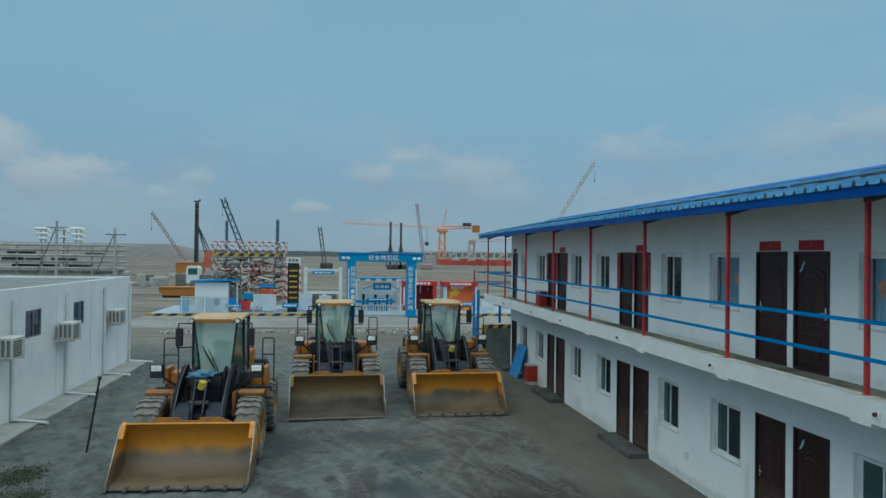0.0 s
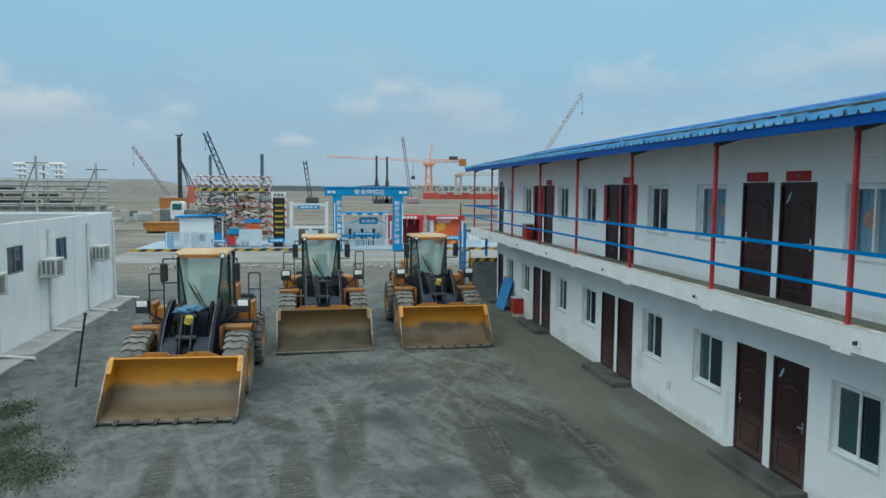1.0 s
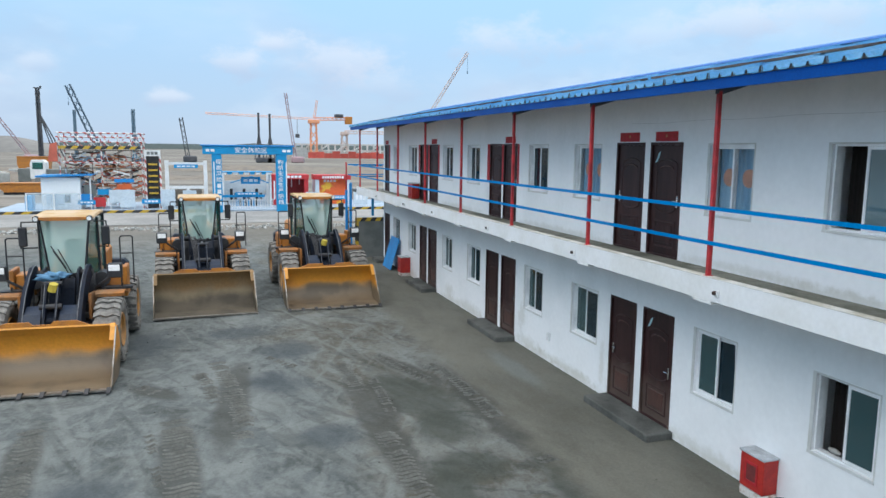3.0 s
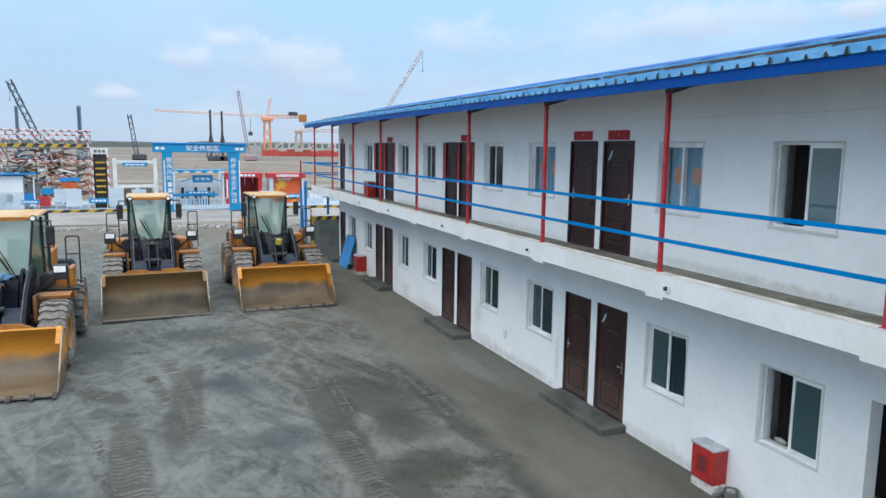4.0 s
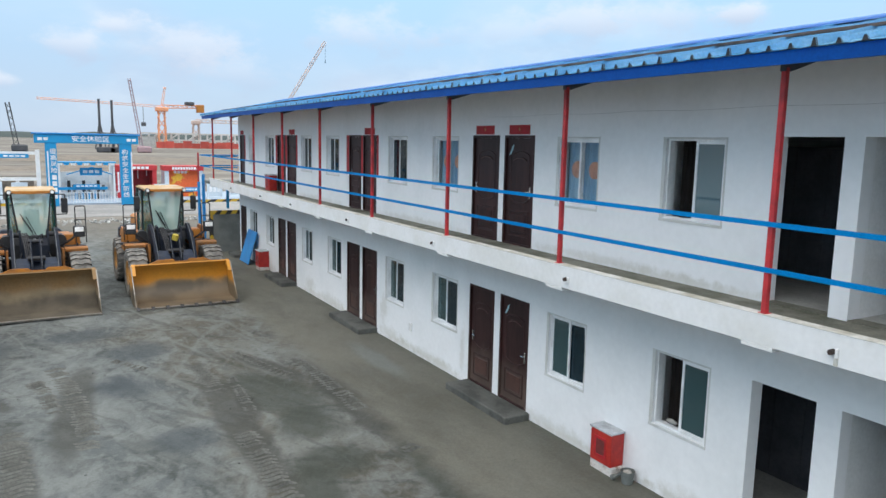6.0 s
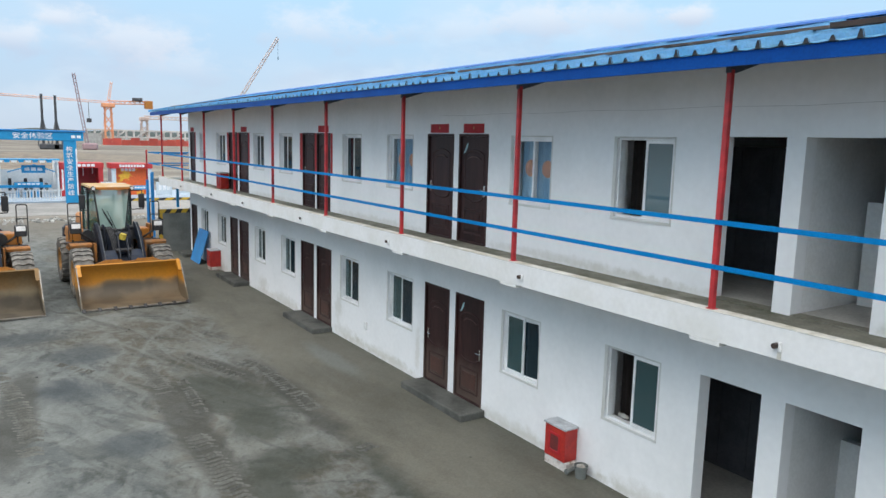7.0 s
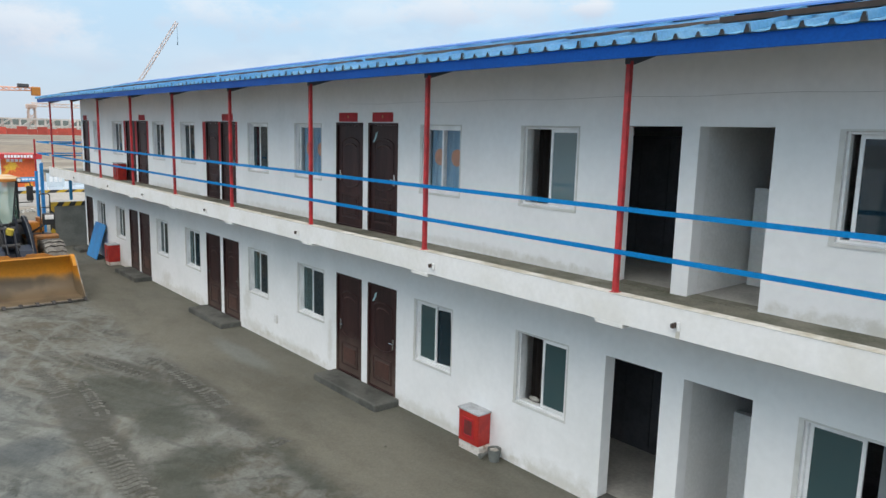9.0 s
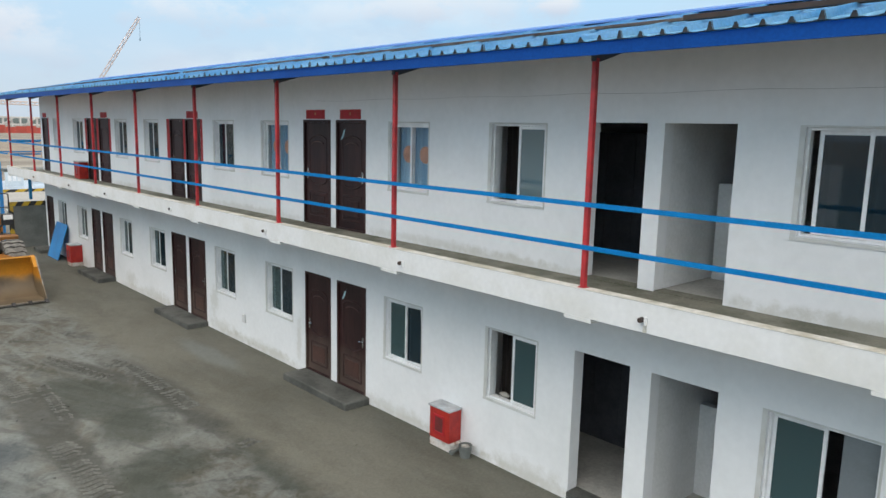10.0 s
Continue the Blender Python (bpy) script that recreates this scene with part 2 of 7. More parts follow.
    # soft mottled crust and damp hollows at three sizes
    yard = mix(times(ramp(noise_tex(0.55, 5, 0.55, distort=0.7), 0.46, 0.62), 0.45), yard, G_PALE)
    yard = mix(times(ramp(noise_tex(1.5, 7, 0.6, (1.0, 0.7, 1.0), -25, 0.8), 0.49, 0.64), 0.55), yard, G_PALE)
    yard = mix(times(ramp(noise_tex(1.25, 7, 0.6, (1.0, 0.75, 1.0), 35, 0.9), 0.50, 0.66), 0.62), yard, G_HOLLOW)
    yard = mix(times(ramp(noise_tex(4.5, 7, 0.62, (1.0, 0.7, 1.0), 15, 0.8), 0.48, 0.64), 0.34), yard, G_PALE)
    yard = mix(times(ramp(noise_tex(5.5, 7, 0.62, (1.0, 0.8, 1.0), -40, 0.8), 0.50, 0.66), 0.34), yard, G_HOLLOW)
    # broad brushed wheel and bucket scuffs fanning out from the parked machines
    for sc, st, tn, lo, am in ((1.5, (1.0, 0.13, 1.0), 12, 0.52, 0.42), (1.9, (1.0, 0.14, 1.0), -26, 0.54, 0.40), (3.2, (1.0, 0.10, 1.0), -6, 0.57, 0.34)):
        yard = mix(times(ramp(noise_tex(sc, 4, 0.5, st, tn, 1.4), lo, lo + 0.16), am), yard, G_PALE)
    yard = mix(times(ramp(noise_tex(1.7, 4, 0.5, (1.0, 0.15, 1.0), 24, 1.4), 0.55, 0.70), 0.40), yard, G_HOLLOW)
    for c in GREEN_PATCHES:
        yard = mix(times(patch(*c), 0.72), yard, G_GREEN)
    for c in BLUE_PATCHES:
        yard = mix(times(patch(*c), 0.62), yard, G_BLUE)
    # tyre lanes coloured darker as the shade between the lug ridges
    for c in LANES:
        yard = mix(times(patch(*c, 1.0, 0.6), 0.72), yard, G_LANE_SHADE)
    # swept, smoother strip along the dormitory wall
    drift = n.new("ShaderNodeMath")
    drift.operation = "MULTIPLY_ADD"
    l.new(noise_tex(0.8, 6, 0.6), drift.inputs[0])
    drift.inputs[1].default_value = 1.4
    l.new(sep.outputs["X"], drift.inputs[2])
    strip = ramp(drift.outputs["Value"], -2.2, -1.5)
    swept = mix(ramp(noise_tex(0.6, 7, 0.6, (1.0, 0.35, 1.0)), 0.42, 0.62), G_STRIP, G_STRIP2)
    yard = mix(times(strip, 0.85), yard, swept)
    yard = mix(times(patch(-1.05, 4.9, 0.28, 1.5, 0, 0.9), 0.6), yard, G_PALE)
    site = mix(ramp(noise_tex(0.05, 6, 0.6, (0.35, 1.0, 1.0)), 0.42, 0.6), (0.225, 0.205, 0.175), (0.13, 0.118, 0.098))
    site = mix(times(ramp(noise_tex(0.09, 5, 0.6, (0.2, 1.0, 1.0)), 0.56, 0.66), 0.7), site, (0.30, 0.285, 0.25))
    site = mix(times(ramp(noise_tex(0.16, 6, 0.65, (0.3, 1.0, 1.0), 4, 0.5), 0.52, 0.64), 0.7), site, (0.075, 0.072, 0.064))
    far = ramp(sep.outputs["Y"], 24.0, 42.0)
    col = mix(far, yard, site)
    grit = ramp(noise_tex(22.0, 4), 0.3, 0.7, 0.92, 1.08)
    v = n.new("ShaderNodeVectorMath")
    v.operation = "SCALE"
    l.new(col, v.inputs[0])
    l.new(grit, v.inputs["Scale"])
    l.new(v.outputs["Vector"], b.inputs["Base Color"])
    bp = n.new("ShaderNodeBump")
    bp.inputs["Strength"].default_value, bp.inputs["Distance"].default_value = 0.7, 0.05
    h = n.new("ShaderNodeMath")
    h.operation = "ADD"
    l.new(noise_tex(1.6, 9, 0.65, distort=0.4), h.inputs[0])
    l.new(times(noise_tex(9.0, 6, 0.7), 0.35), h.inputs[1])
    l.new(h.outputs["Value"], bp.inputs["Height"])
    l.new(bp.outputs["Normal"], b.inputs["Normal"])
    return m


G_DUST, G_PALE, G_HOLLOW = (0.088, 0.100, 0.101), (0.165, 0.177, 0.170), (0.034, 0.039, 0.035)
G_BROWN, G_TAN, G_GREEN, G_BLUE = (0.078, 0.074, 0.059), (0.118, 0.116, 0.099), (0.040, 0.046, 0.037), (0.044, 0.054, 0.060)
G_STRIP, G_STRIP2, G_LANE_SHADE = (0.138, 0.134, 0.110), (0.100, 0.098, 0.079), (0.046, 0.047, 0.041)
BROWN_PATCHES = [(-5.2, 6.2, 0.7, 1.6, 8), (-2.9, 5.0, 0.6, 1.4, 10), (-5.0, 9.4, 2.2, 1.3, 0), (-3.4, -0.9, 1.2, 1.2, 0)]
GREEN_PATCHES = [(-3.95, 3.6, 0.75, 1.7, 14), (-3.9, 1.7, 0.6, 0.8, 0), (-2.62, -0.6, 0.3, 2.4, -5), (-4.0, 0.0, 0.7, 0.6, 20), (-4.6, -0.9, 0.4, 0.9, 0)]
BLUE_PATCHES = [(-6.2, 7.9, 0.75, 0.8, 0), (-7.25, 10.1, 0.9, 0.6, 0), (-6.08, 1.9, 0.55, 0.5, 0), (-6.75, 5.2, 0.65, 0.6, 20), (-9.7, 9.6, 0.6, 1.3, 0), (-10.1, 0.8, 0.7, 0.5, 0), (-6.9, 5.6, 0.5, 0.5, 0)]
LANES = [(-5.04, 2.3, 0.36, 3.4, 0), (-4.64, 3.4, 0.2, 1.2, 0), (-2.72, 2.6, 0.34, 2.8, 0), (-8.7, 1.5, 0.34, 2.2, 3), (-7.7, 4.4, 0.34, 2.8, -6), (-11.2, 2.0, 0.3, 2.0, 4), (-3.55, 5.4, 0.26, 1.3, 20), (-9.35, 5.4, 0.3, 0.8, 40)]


M_PLASTER = mat("white_plaster", (0.87, 0.87, 0.87), 0.85, second=(0.80, 0.805, 0.80), scale=0.7, mix=(0.45, 0.7), fine=9, fine_amt=0.02, bump=0.05, bump_scale=25)


def stains(m, spots, colour, amount):
    """Dirt splashes of their own shape on a wall: (y, z, half width, half height) each."""
    n, l = m.node_tree.nodes, m.node_tree.links
    b = n["Principled BSDF"]
    src = b.inputs["Base Color"].links[0].from_socket
    geo = n.new("ShaderNodeNewGeometry")
    nz = n.new("ShaderNodeTexNoise")
    nz.inputs["Scale"].default_value, nz.inputs["Detail"].default_value, nz.inputs["Roughness"].default_value = 4.0, 8, 0.7
    l.new(geo.outputs["Position"], nz.inputs["Vector"])
    for y, z, ry, rz in spots:
        mp = n.new("ShaderNodeMapping")
        mp.vector_type = "TEXTURE"
        mp.inputs["Location"].default_value = (0, y, z)
        mp.inputs["Scale"].default_value = (50, ry, rz)
        l.new(geo.outputs["Position"], mp.inputs["Vector"])
        ln = n.new("ShaderNodeVectorMath")
        ln.operation = "LENGTH"
        l.new(mp.outputs["Vector"], ln.inputs[0])
        x = n.new("ShaderNodeMath")
        x.operation = "MULTIPLY_ADD"
        l.new(nz.outputs["Fac"], x.inputs[0])
        x.inputs[1].default_value = 2.6
        l.new(ln.outputs["Value"], x.inputs[2])
        r = n.new("ShaderNodeMapRange")
        r.inputs["From Min"].default_value, r.inputs["From Max"].default_value = 1.7, 2.4
        r.inputs["To Min"].default_value, r.inputs["To Max"].default_value = amount, 0.0
        l.new(x.outputs["Value"], r.inputs["Value"])
        mx = n.new("ShaderNodeMixRGB")
        l.new(r.outputs["Result"], mx.inputs["Fac"])
        l.new(src, mx.inputs["Color1"])
        mx.inputs["Color2"].default_value = (*colour, 1)
        src = mx.outputs["Color"]
    l.new(src, b.inputs["Base Color"])


stains(M_PLASTER, [(6.75, 0.8, 0.25, 0.4), (6.3, 0.15, 0.9, 0.2), (4.2, 0.12, 1.6, 0.14), (10.8, 0.15, 1.4, 0.2), (-0.8, 0.1, 1.5, 0.16), (-4.1, 0.1, 1.0, 0.22), (12.9, 0.3, 0.5, 0.3),
                   (-9.0, 3.37, 2.2, 0.12), (-3.4, 3.37, 1.8, 0.10), (4.6, 3.37, 2.4, 0.12), (12.0, 3.37, 2.4, 0.12), (-6.6, 1.5, 0.3, 0.5), (-4.3, 0.06, 1.4, 0.12), (-1.6, 0.04, 1.8, 0.10), (3.6, 0.06, 1.3, 0.16), (5.6, 0.05, 1.2, 0.14), (10.2, 0.05, 1.0, 0.16), (12.5, 0.05, 1.4, 0.14), (18.0, 0.1, 1.6, 0.2), (2.55, 0.7, 0.12, 0.6), (-9.5, 3.42, 3.0, 0.10), (-2.0, 3.42, 2.4, 0.10)], (0.52, 0.495, 0.42), 0.36)
M_SLAB = mat("painted_concrete_edge", (0.74, 0.74, 0.735), 0.85, second=(0.68, 0.675, 0.65), scale=1.2, fine=14, fine_amt=0.03, bump=0.06, bump_scale=30)
M_CONCRETE = mat("mossy_concrete", (0.21, 0.20, 0.16), 0.9, second=(0.11, 0.11, 0.078), scale=1.6, fine=30, fine_amt=0.15, bump=0.3)
M_STEP = mat("grey_concrete", (0.105, 0.106, 0.096), 0.9, second=(0.055, 0.057, 0.051), scale=2.0, fine=30, fine_amt=0.15, bump=0.3)
M_INNER = mat("bare_interior_wall", (0.84, 0.84, 0.83), 0.9, second=(0.76, 0.76, 0.74), scale=1.0, fine=20, fine_amt=0.05, bump=0.1)
M_DARKROOM = mat("dark_interior", (0.10, 0.10, 0.10), 0.9, scale=2.0, fine=20)
M_FLOOR_IN = mat("interior_floor", (0.42, 0.41, 0.38), 0.7, scale=2.0, fine=20)
M_RED = mat("red_paint", (0.52, 0.03, 0.035), 0.5, second=(0.30, 0.02, 0.025), scale=4, fine=40, fine_amt=0.1, bump=0.05)
M_RAIL = mat("blue_rail_paint", (0.002, 0.195, 0.50), 0.6, second=(0.002, 0.17, 0.44), scale=3, fine=40, bump=0.05, spec=0.1)
M_FASCIA = mat("blue_fascia_sheet", (0.001, 0.066, 0.315), 0.5, second=(0.001, 0.055, 0.27), scale=1.5, fine=30, bump=0.05, spec=0.15)
M_ROOF = mat("blue_roof_sheet", (0.13, 0.44, 0.74), 0.26, second=(0.24, 0.54, 0.78), scale=1.0, fine=30, bump=0.05, spec=0.7)
M_RUST = mat("rusty_batten", (0.060, 0.038, 0.030), 0.85, second=(0.04, 0.03, 0.026), scale=5, fine=40)
M_DOOR = mat("dark_wood_door", (0.047, 0.020, 0.019), 0.5, second=(0.027, 0.012, 0.012), scale=2.0, fine=25, fine_amt=0.25, bump=0.06, spec=0.3, stretch=(1, 1, 0.12), rand=0.18)
M_PVC = mat("white_pvc", (0.90, 0.90, 0.90), 0.4, scale=2, fine=20, fine_amt=0.04, bump=0.0)
M_CHROME = mat("chrome", (0.65, 0.65, 0.66), 0.25, 1.0, scale=5, bump=0.0)
M_BATTEN_GOLD = mat("faded_gold_paper", (0.50, 0.22, 0.10), 0.7, scale=6)
M_COUPLET = mat("red_paper", (0.45, 0.02, 0.03), 0.7, second=(0.36, 0.02, 0.02), scale=6, fine=30, bump=0.05)
M_GLASS = glass("window_glass", (0.010, 0.028, 0.040), alpha=0.80, ior=1.42)
M_BRACKET = mat("dark_slate_steel", (0.055, 0.065, 0.085), 0.6, second=(0.07, 0.08, 0.09), scale=3, fine=20)
M_SURR = mat("surround_reveal_shade", (0.68, 0.675, 0.65), 0.8, second=(0.57, 0.56, 0.52), scale=2.5, fine=20, fine_amt=0.05, bump=0.05)
M_FROST = mat("frosted_grey_glass", (0.20, 0.22, 0.235), 0.5, second=(0.17, 0.19, 0.20), scale=1.5, fine=30, fine_amt=0.04, bump=0.02)
# this pane's blue-grey reflection is put into its tint
M_GLASS_REFL = glass("reflection_tint_glass", (0.13, 0.20, 0.22), alpha=0.90, ior=1.55)
M_GLASS_C = glass("clear_glass", (0.03, 0.09, 0.13), alpha=0.12, ior=1.8)
M_MOULD = mat("dark_door_moulding", (0.040, 0.014, 0.013), 0.55, second=(0.028, 0.011, 0.011), scale=3, fine=25, bump=0.04)
M_KERB = mat("stained_beam_top", (0.66, 0.645, 0.60), 0.9, second=(0.44, 0.41, 0.33), scale=2.2, fine=20, fine_amt=0.12)
M_EAVE_DARK = mat("eave_dark_grey", (0.07, 0.07, 0.068), 0.85, second=(0.05, 0.05, 0.048), scale=1.5, fine=20)
M_HAZ_ASH = mat("dark_ash", (0.03, 0.03, 0.027), 0.95, second=(0.05, 0.048, 0.04), scale=6, fine=40)
M_LID_CLOTH = mat("pale_cloth", (0.42, 0.40, 0.36), 0.9, second=(0.28, 0.26, 0.23), scale=12, fine=40)
M_STICKER = mat("pale_blue_sticker", (0.40, 0.62, 0.66), 0.5, scale=6)
M_DOOR_GLINT = mat("door_moulding_glint", (0.11, 0.055, 0.045), 0.5, second=(0.07, 0.035, 0.03), scale=6, fine=30, fine_amt=0.25)
M_DOOR_LOW = mat("worn_red_door_panel", (0.085, 0.038, 0.029), 0.5, second=(0.055, 0.025, 0.02), scale=3.0, fine=25, fine_amt=0.25, bump=0.06, rand=0.2)
M_GLASS_T = glass("teal_film_glass", (0.045, 0.092, 0.098), alpha=0.88)
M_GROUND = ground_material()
M_ORANGE = mat("loader_yellow", (0.47, 0.18, 0.02), 0.5, second=(0.34, 0.135, 0.03), scale=3, fine=25, fine_amt=0.12, bump=0.05)
M_BLACK = mat("black_steel", (0.016, 0.017, 0.02), 0.55, second=(0.03, 0.03, 0.032), scale=4, fine=25, bump=0.05)
M_TYRE = mat("dusty_rubber", (0.22, 0.21, 0.19), 0.9, second=(0.12, 0.115, 0.105), scale=5, fine=30, fine_amt=0.2, bump=0.3)
M_BLUE = mat("gate_blue", (0.008, 0.26, 0.54), 0.5, second=(0.008, 0.23, 0.48), scale=1.5, fine=20, bump=0.03)
M_WHITEPANEL = mat("pale_blue_panel_wall", (0.82, 0.83, 0.84), 0.6, second=(0.74, 0.76, 0.78), scale=0.6, fine=12, fine_amt=0.03, bump=0.04)

M_APRON = mat("apron_concrete", (0.36, 0.36, 0.34), 0.9, second=(0.27, 0.27, 0.26), scale=1.0, fine=12, fine_amt=0.12)
M_APRON2 = mat("road_concrete", (0.27, 0.265, 0.25), 0.9, second=(0.20, 0.198, 0.19), scale=0.3, fine=4, fine_amt=0.15)


# ---------------------------------------------------------------- ground
def ground_z(x, y):
    """Height of the yard: gentle rolls, wheel ruts fading to flat near the walls."""
    near = max(0.0, min(1.0, (x + 16.5) / 2.0, (-1.3 - x) / 1.2, (y + 19) / 3.0, (36 - y) / 6.0))
    z = 0.045 * noise.noise((x * 0.25, y * 0.25, 0)) + 0.022 * noise.noise((x * 0.9, y * 0.6, 5)) + 0.010 * noise.noise((x * 2.6, y * 2.2, 9))
    return z * near - 0.012


def ground():
    bm = bmesh.new()
    xs = [-3000, -900, -300, -120, -60, -40, -30, -24, -20] + [-17 + 0.25 * i for i in range(66)] + [0, 2, 5, 8, 12, 22, 30, 60, 120, 300, 900, 3000]
    ys = [-300, -60, -30, -22] + [-19 + 0.25 * i for i in range(160)] + [21 + 0.75 * i for i in range(22)] + [38, 41, 46, 52, 58, 62, 70, 80, 100, 130, 180, 260, 400, 700, 1200, 2000, 3500]
    rows = []
    for y in ys:
        rows.append([bm.verts.new((x, y, ground_z(x, y))) for x in xs])
    for a, b in zip(rows, rows[1:]):
        for i in range(len(xs) - 1):
            bm.faces.new((a[i], a[i + 1], b[i + 1], b[i]))
    return tagged(part("ground", bm, M_GROUND, smooth=True), "grey-green packed dirt yard with tyre tracks", "ground", kind="structure")


ground()

# ---------------------------------------------------------------- two-storey dormitory block
PERIOD, C0 = 7.2, 1.07
PAIRS = [C0 + PERIOD * k for k in range(-2, 4)]
Y_NEAR, Y_FAR = C0 - 2.5 * PERIOD, 22.72
Z_UP = 3.345         # upper floor level
DEPTH = 5.6
WALL = 0.22

dorm = empty("dormitory_block", "long white plastered two-storey dormitory with blue sheet roof", "building")


def wall_sheet(name, x0, x1, y0, y1, z0, z1, holes, material, parent):
    """A wall between x0 and x1 with rectangular holes (y0, y1, z0, z1) right through it."""
    ys = sorted({y0, y1, *(v for h in holes for v in h[:2])})
    zs = sorted({z0, z1, *(v for h in holes for v in h[2:])})
    ys = [v for v in ys if y0 <= v <= y1]
    zs = [v for v in zs if z0 <= v <= z1]

    def solid(i, j):
        if not (0 <= i < len(ys) - 1 and 0 <= j < len(zs) - 1):
            return False
        cy, cz = (ys[i] + ys[i + 1]) / 2, (zs[j] + zs[j + 1]) / 2
        return not any(h[0] < cy < h[1] and h[2] < cz < h[3] for h in holes)
    bm = bmesh.new()
    made = {}

    def v(x, i, j):
        key = (x, i, j)
        if key not in made:
            made[key] = bm.verts.new((x, ys[i], zs[j]))
        return made[key]
    for i in range(len(ys) - 1):
        for j in range(len(zs) - 1):
            if not solid(i, j):
                continue
            bm.faces.new((v(x0, i, j), v(x0, i, j + 1), v(x0, i + 1, j + 1), v(x0, i + 1, j)))
            bm.faces.new((v(x1, i, j), v(x1, i + 1, j), v(x1, i + 1, j + 1), v(x1, i, j + 1)))
            for di, dj, e in ((-1, 0, ((i, j), (i, j + 1))), (1, 0, ((i + 1, j + 1), (i + 1, j))), (0, -1, ((i + 1, j), (i, j))), (0, 1, ((i, j + 1), (i + 1, j + 1)))):
                if not solid(i + di, j + dj):
                    (a, b), (c, d) = e
                    bm.faces.new((v(x0, a, b), v(x1, a, b), v(x1, c, d), v(x0, c, d)))
    bmesh.ops.recalc_face_normals(bm, faces=bm.faces)
    return part(name, bm, material, parent)


# door and window openings (y0, y1) of each storey, from near to far
DOORS_LO = [(-14.2, -13.3), (-13.1, -12.2), (-7.01, -6.10), (-5.78, -4.87), (0.09, 1.07), (1.30, 2.27), (7.22, 8.23), (8.45, 9.42), (14.4, 15.42), (15.66, 16.58), (21.5, 22.45)]
DOORS_UP = [(-14.2, -13.3), (-13.1, -12.2), (-6.96, -6.04), (-5.80, -4.93), (0.12, 1.10), (1.29, 2.29), (7.30, 8.22), (8.36, 9.26), (14.3, 15.33), (15.57, 16.58), (21.6, 22.4)]
WINS_LO = [(-16.03, -14.87), (-11.53, -10.37), (-8.79, -7.61), (-4.185, -3.17), (-1.55, -0.53), (2.81, 3.95), (5.53, 6.59), (9.93, 11.05), (12.63, 13.66), (17.17, 18.23), (19.72, 20.78)]
WINS_UP = [(-16.03, -14.87), (-11.53, -10.37), (-8.98, -7.71), (-4.17, -3.11), (-1.645, -0.615), (2.91, 4.04), (5.44, 6.49), (10.11, 11.16), (12.66, 13.69), (17.07, 18.21), (20.02, 20.78)]


def openings(doors, wins, dz, wz):
    got = [(*d, dz[0], dz[1] - (0.012 if i // 2 == 1 else 0.0), "door", i // 2, -1 if i % 2 == 0 else 1) for i, d in enumerate(doors)]
    return got + [(*w, *wz, "window", i // 2, 1 if i % 2 else -1) for i, w in enumerate(wins)]


LOWER = openings(DOORS_LO, WINS_LO, (0.122, 2.285), (1.075, 2.225))
UPPER = openings(DOORS_UP, WINS_UP, (3.346, 5.47), (4.255, 5.425))

wall_sheet("facade_wall", 0, WALL, Y_NEAR, Y_FAR, -0.1, Z_UP - 0.001, [o[:4] for o in LOWER], M_PLASTER, dorm)
wall_sheet("facade_wall", 0, WALL, Y_NEAR, Y_FAR, Z_UP - 0.001, 6.56, [o[:4] for o in UPPER], M_PLASTER, dorm)
wall_sheet("back_wall", DEPTH, DEPTH + WALL, Y_NEAR, Y_FAR, -0.1, 6.6, [], M_PLASTER, dorm)


def gable(y0, y1):
    bm = bmesh.new()
    prism(bm, [(WALL + 0.002, -0.1), (DEPTH - 0.002, -0.1), (DEPTH - 0.002, 6.58), (2.8, 7.12), (WALL + 0.002, 6.55)], y0, y1, "y")
    part("gable_wall", bm, M_PLASTER, dorm)


gable(Y_FAR - WALL, Y_FAR - 0.002)
gable(Y_NEAR + 0.002, Y_NEAR + WALL)
for c in [v for k in PAIRS for v in (k, k + PERIOD / 2)]:
    if Y_NEAR + 0.5 < c < Y_FAR - 0.5:
        # the wall between the two doorless rooms is thicker and ends flush with their openings
        open_pair = abs(c - PAIRS[1]) < 0.1
        for z0, z1, y0, y1 in ((0.12, 3.08, -6.099, -5.781), (Z_UP + 0.003, 6.5, -6.039, -5.801)):
            bm = bmesh.new()
            if open_pair:
                box(bm, WALL + 0.003, DEPTH - 0.003, y0, y1, z0, z1)
            else:
                box(bm, WALL + 0.003, DEPTH - 0.003, c - 0.06, c + 0.06, z0, z1)
            part("partition_wall", bm, M_INNER, dorm)
bm = bmesh.new()
box(bm, WALL + 0.003, DEPTH - 0.003, Y_NEAR + WALL, Y_FAR - WALL, -0.1, 0.12)
part("ground_floor", bm, M_FLOOR_IN, dorm)
bm = bmesh.new()
box(bm, WALL + 0.003, DEPTH - 0.003, Y_NEAR + WALL, Y_FAR - WALL, 3.09, Z_UP)
part("upper_floor", bm, M_FLOOR_IN, dorm)
bm = bmesh.new()
box(bm, WALL + 0.003, DEPTH - 0.003, Y_NEAR + WALL, Y_FAR - WALL, 6.5, 6.55)
part("ceiling", bm, M_INNER, dorm)

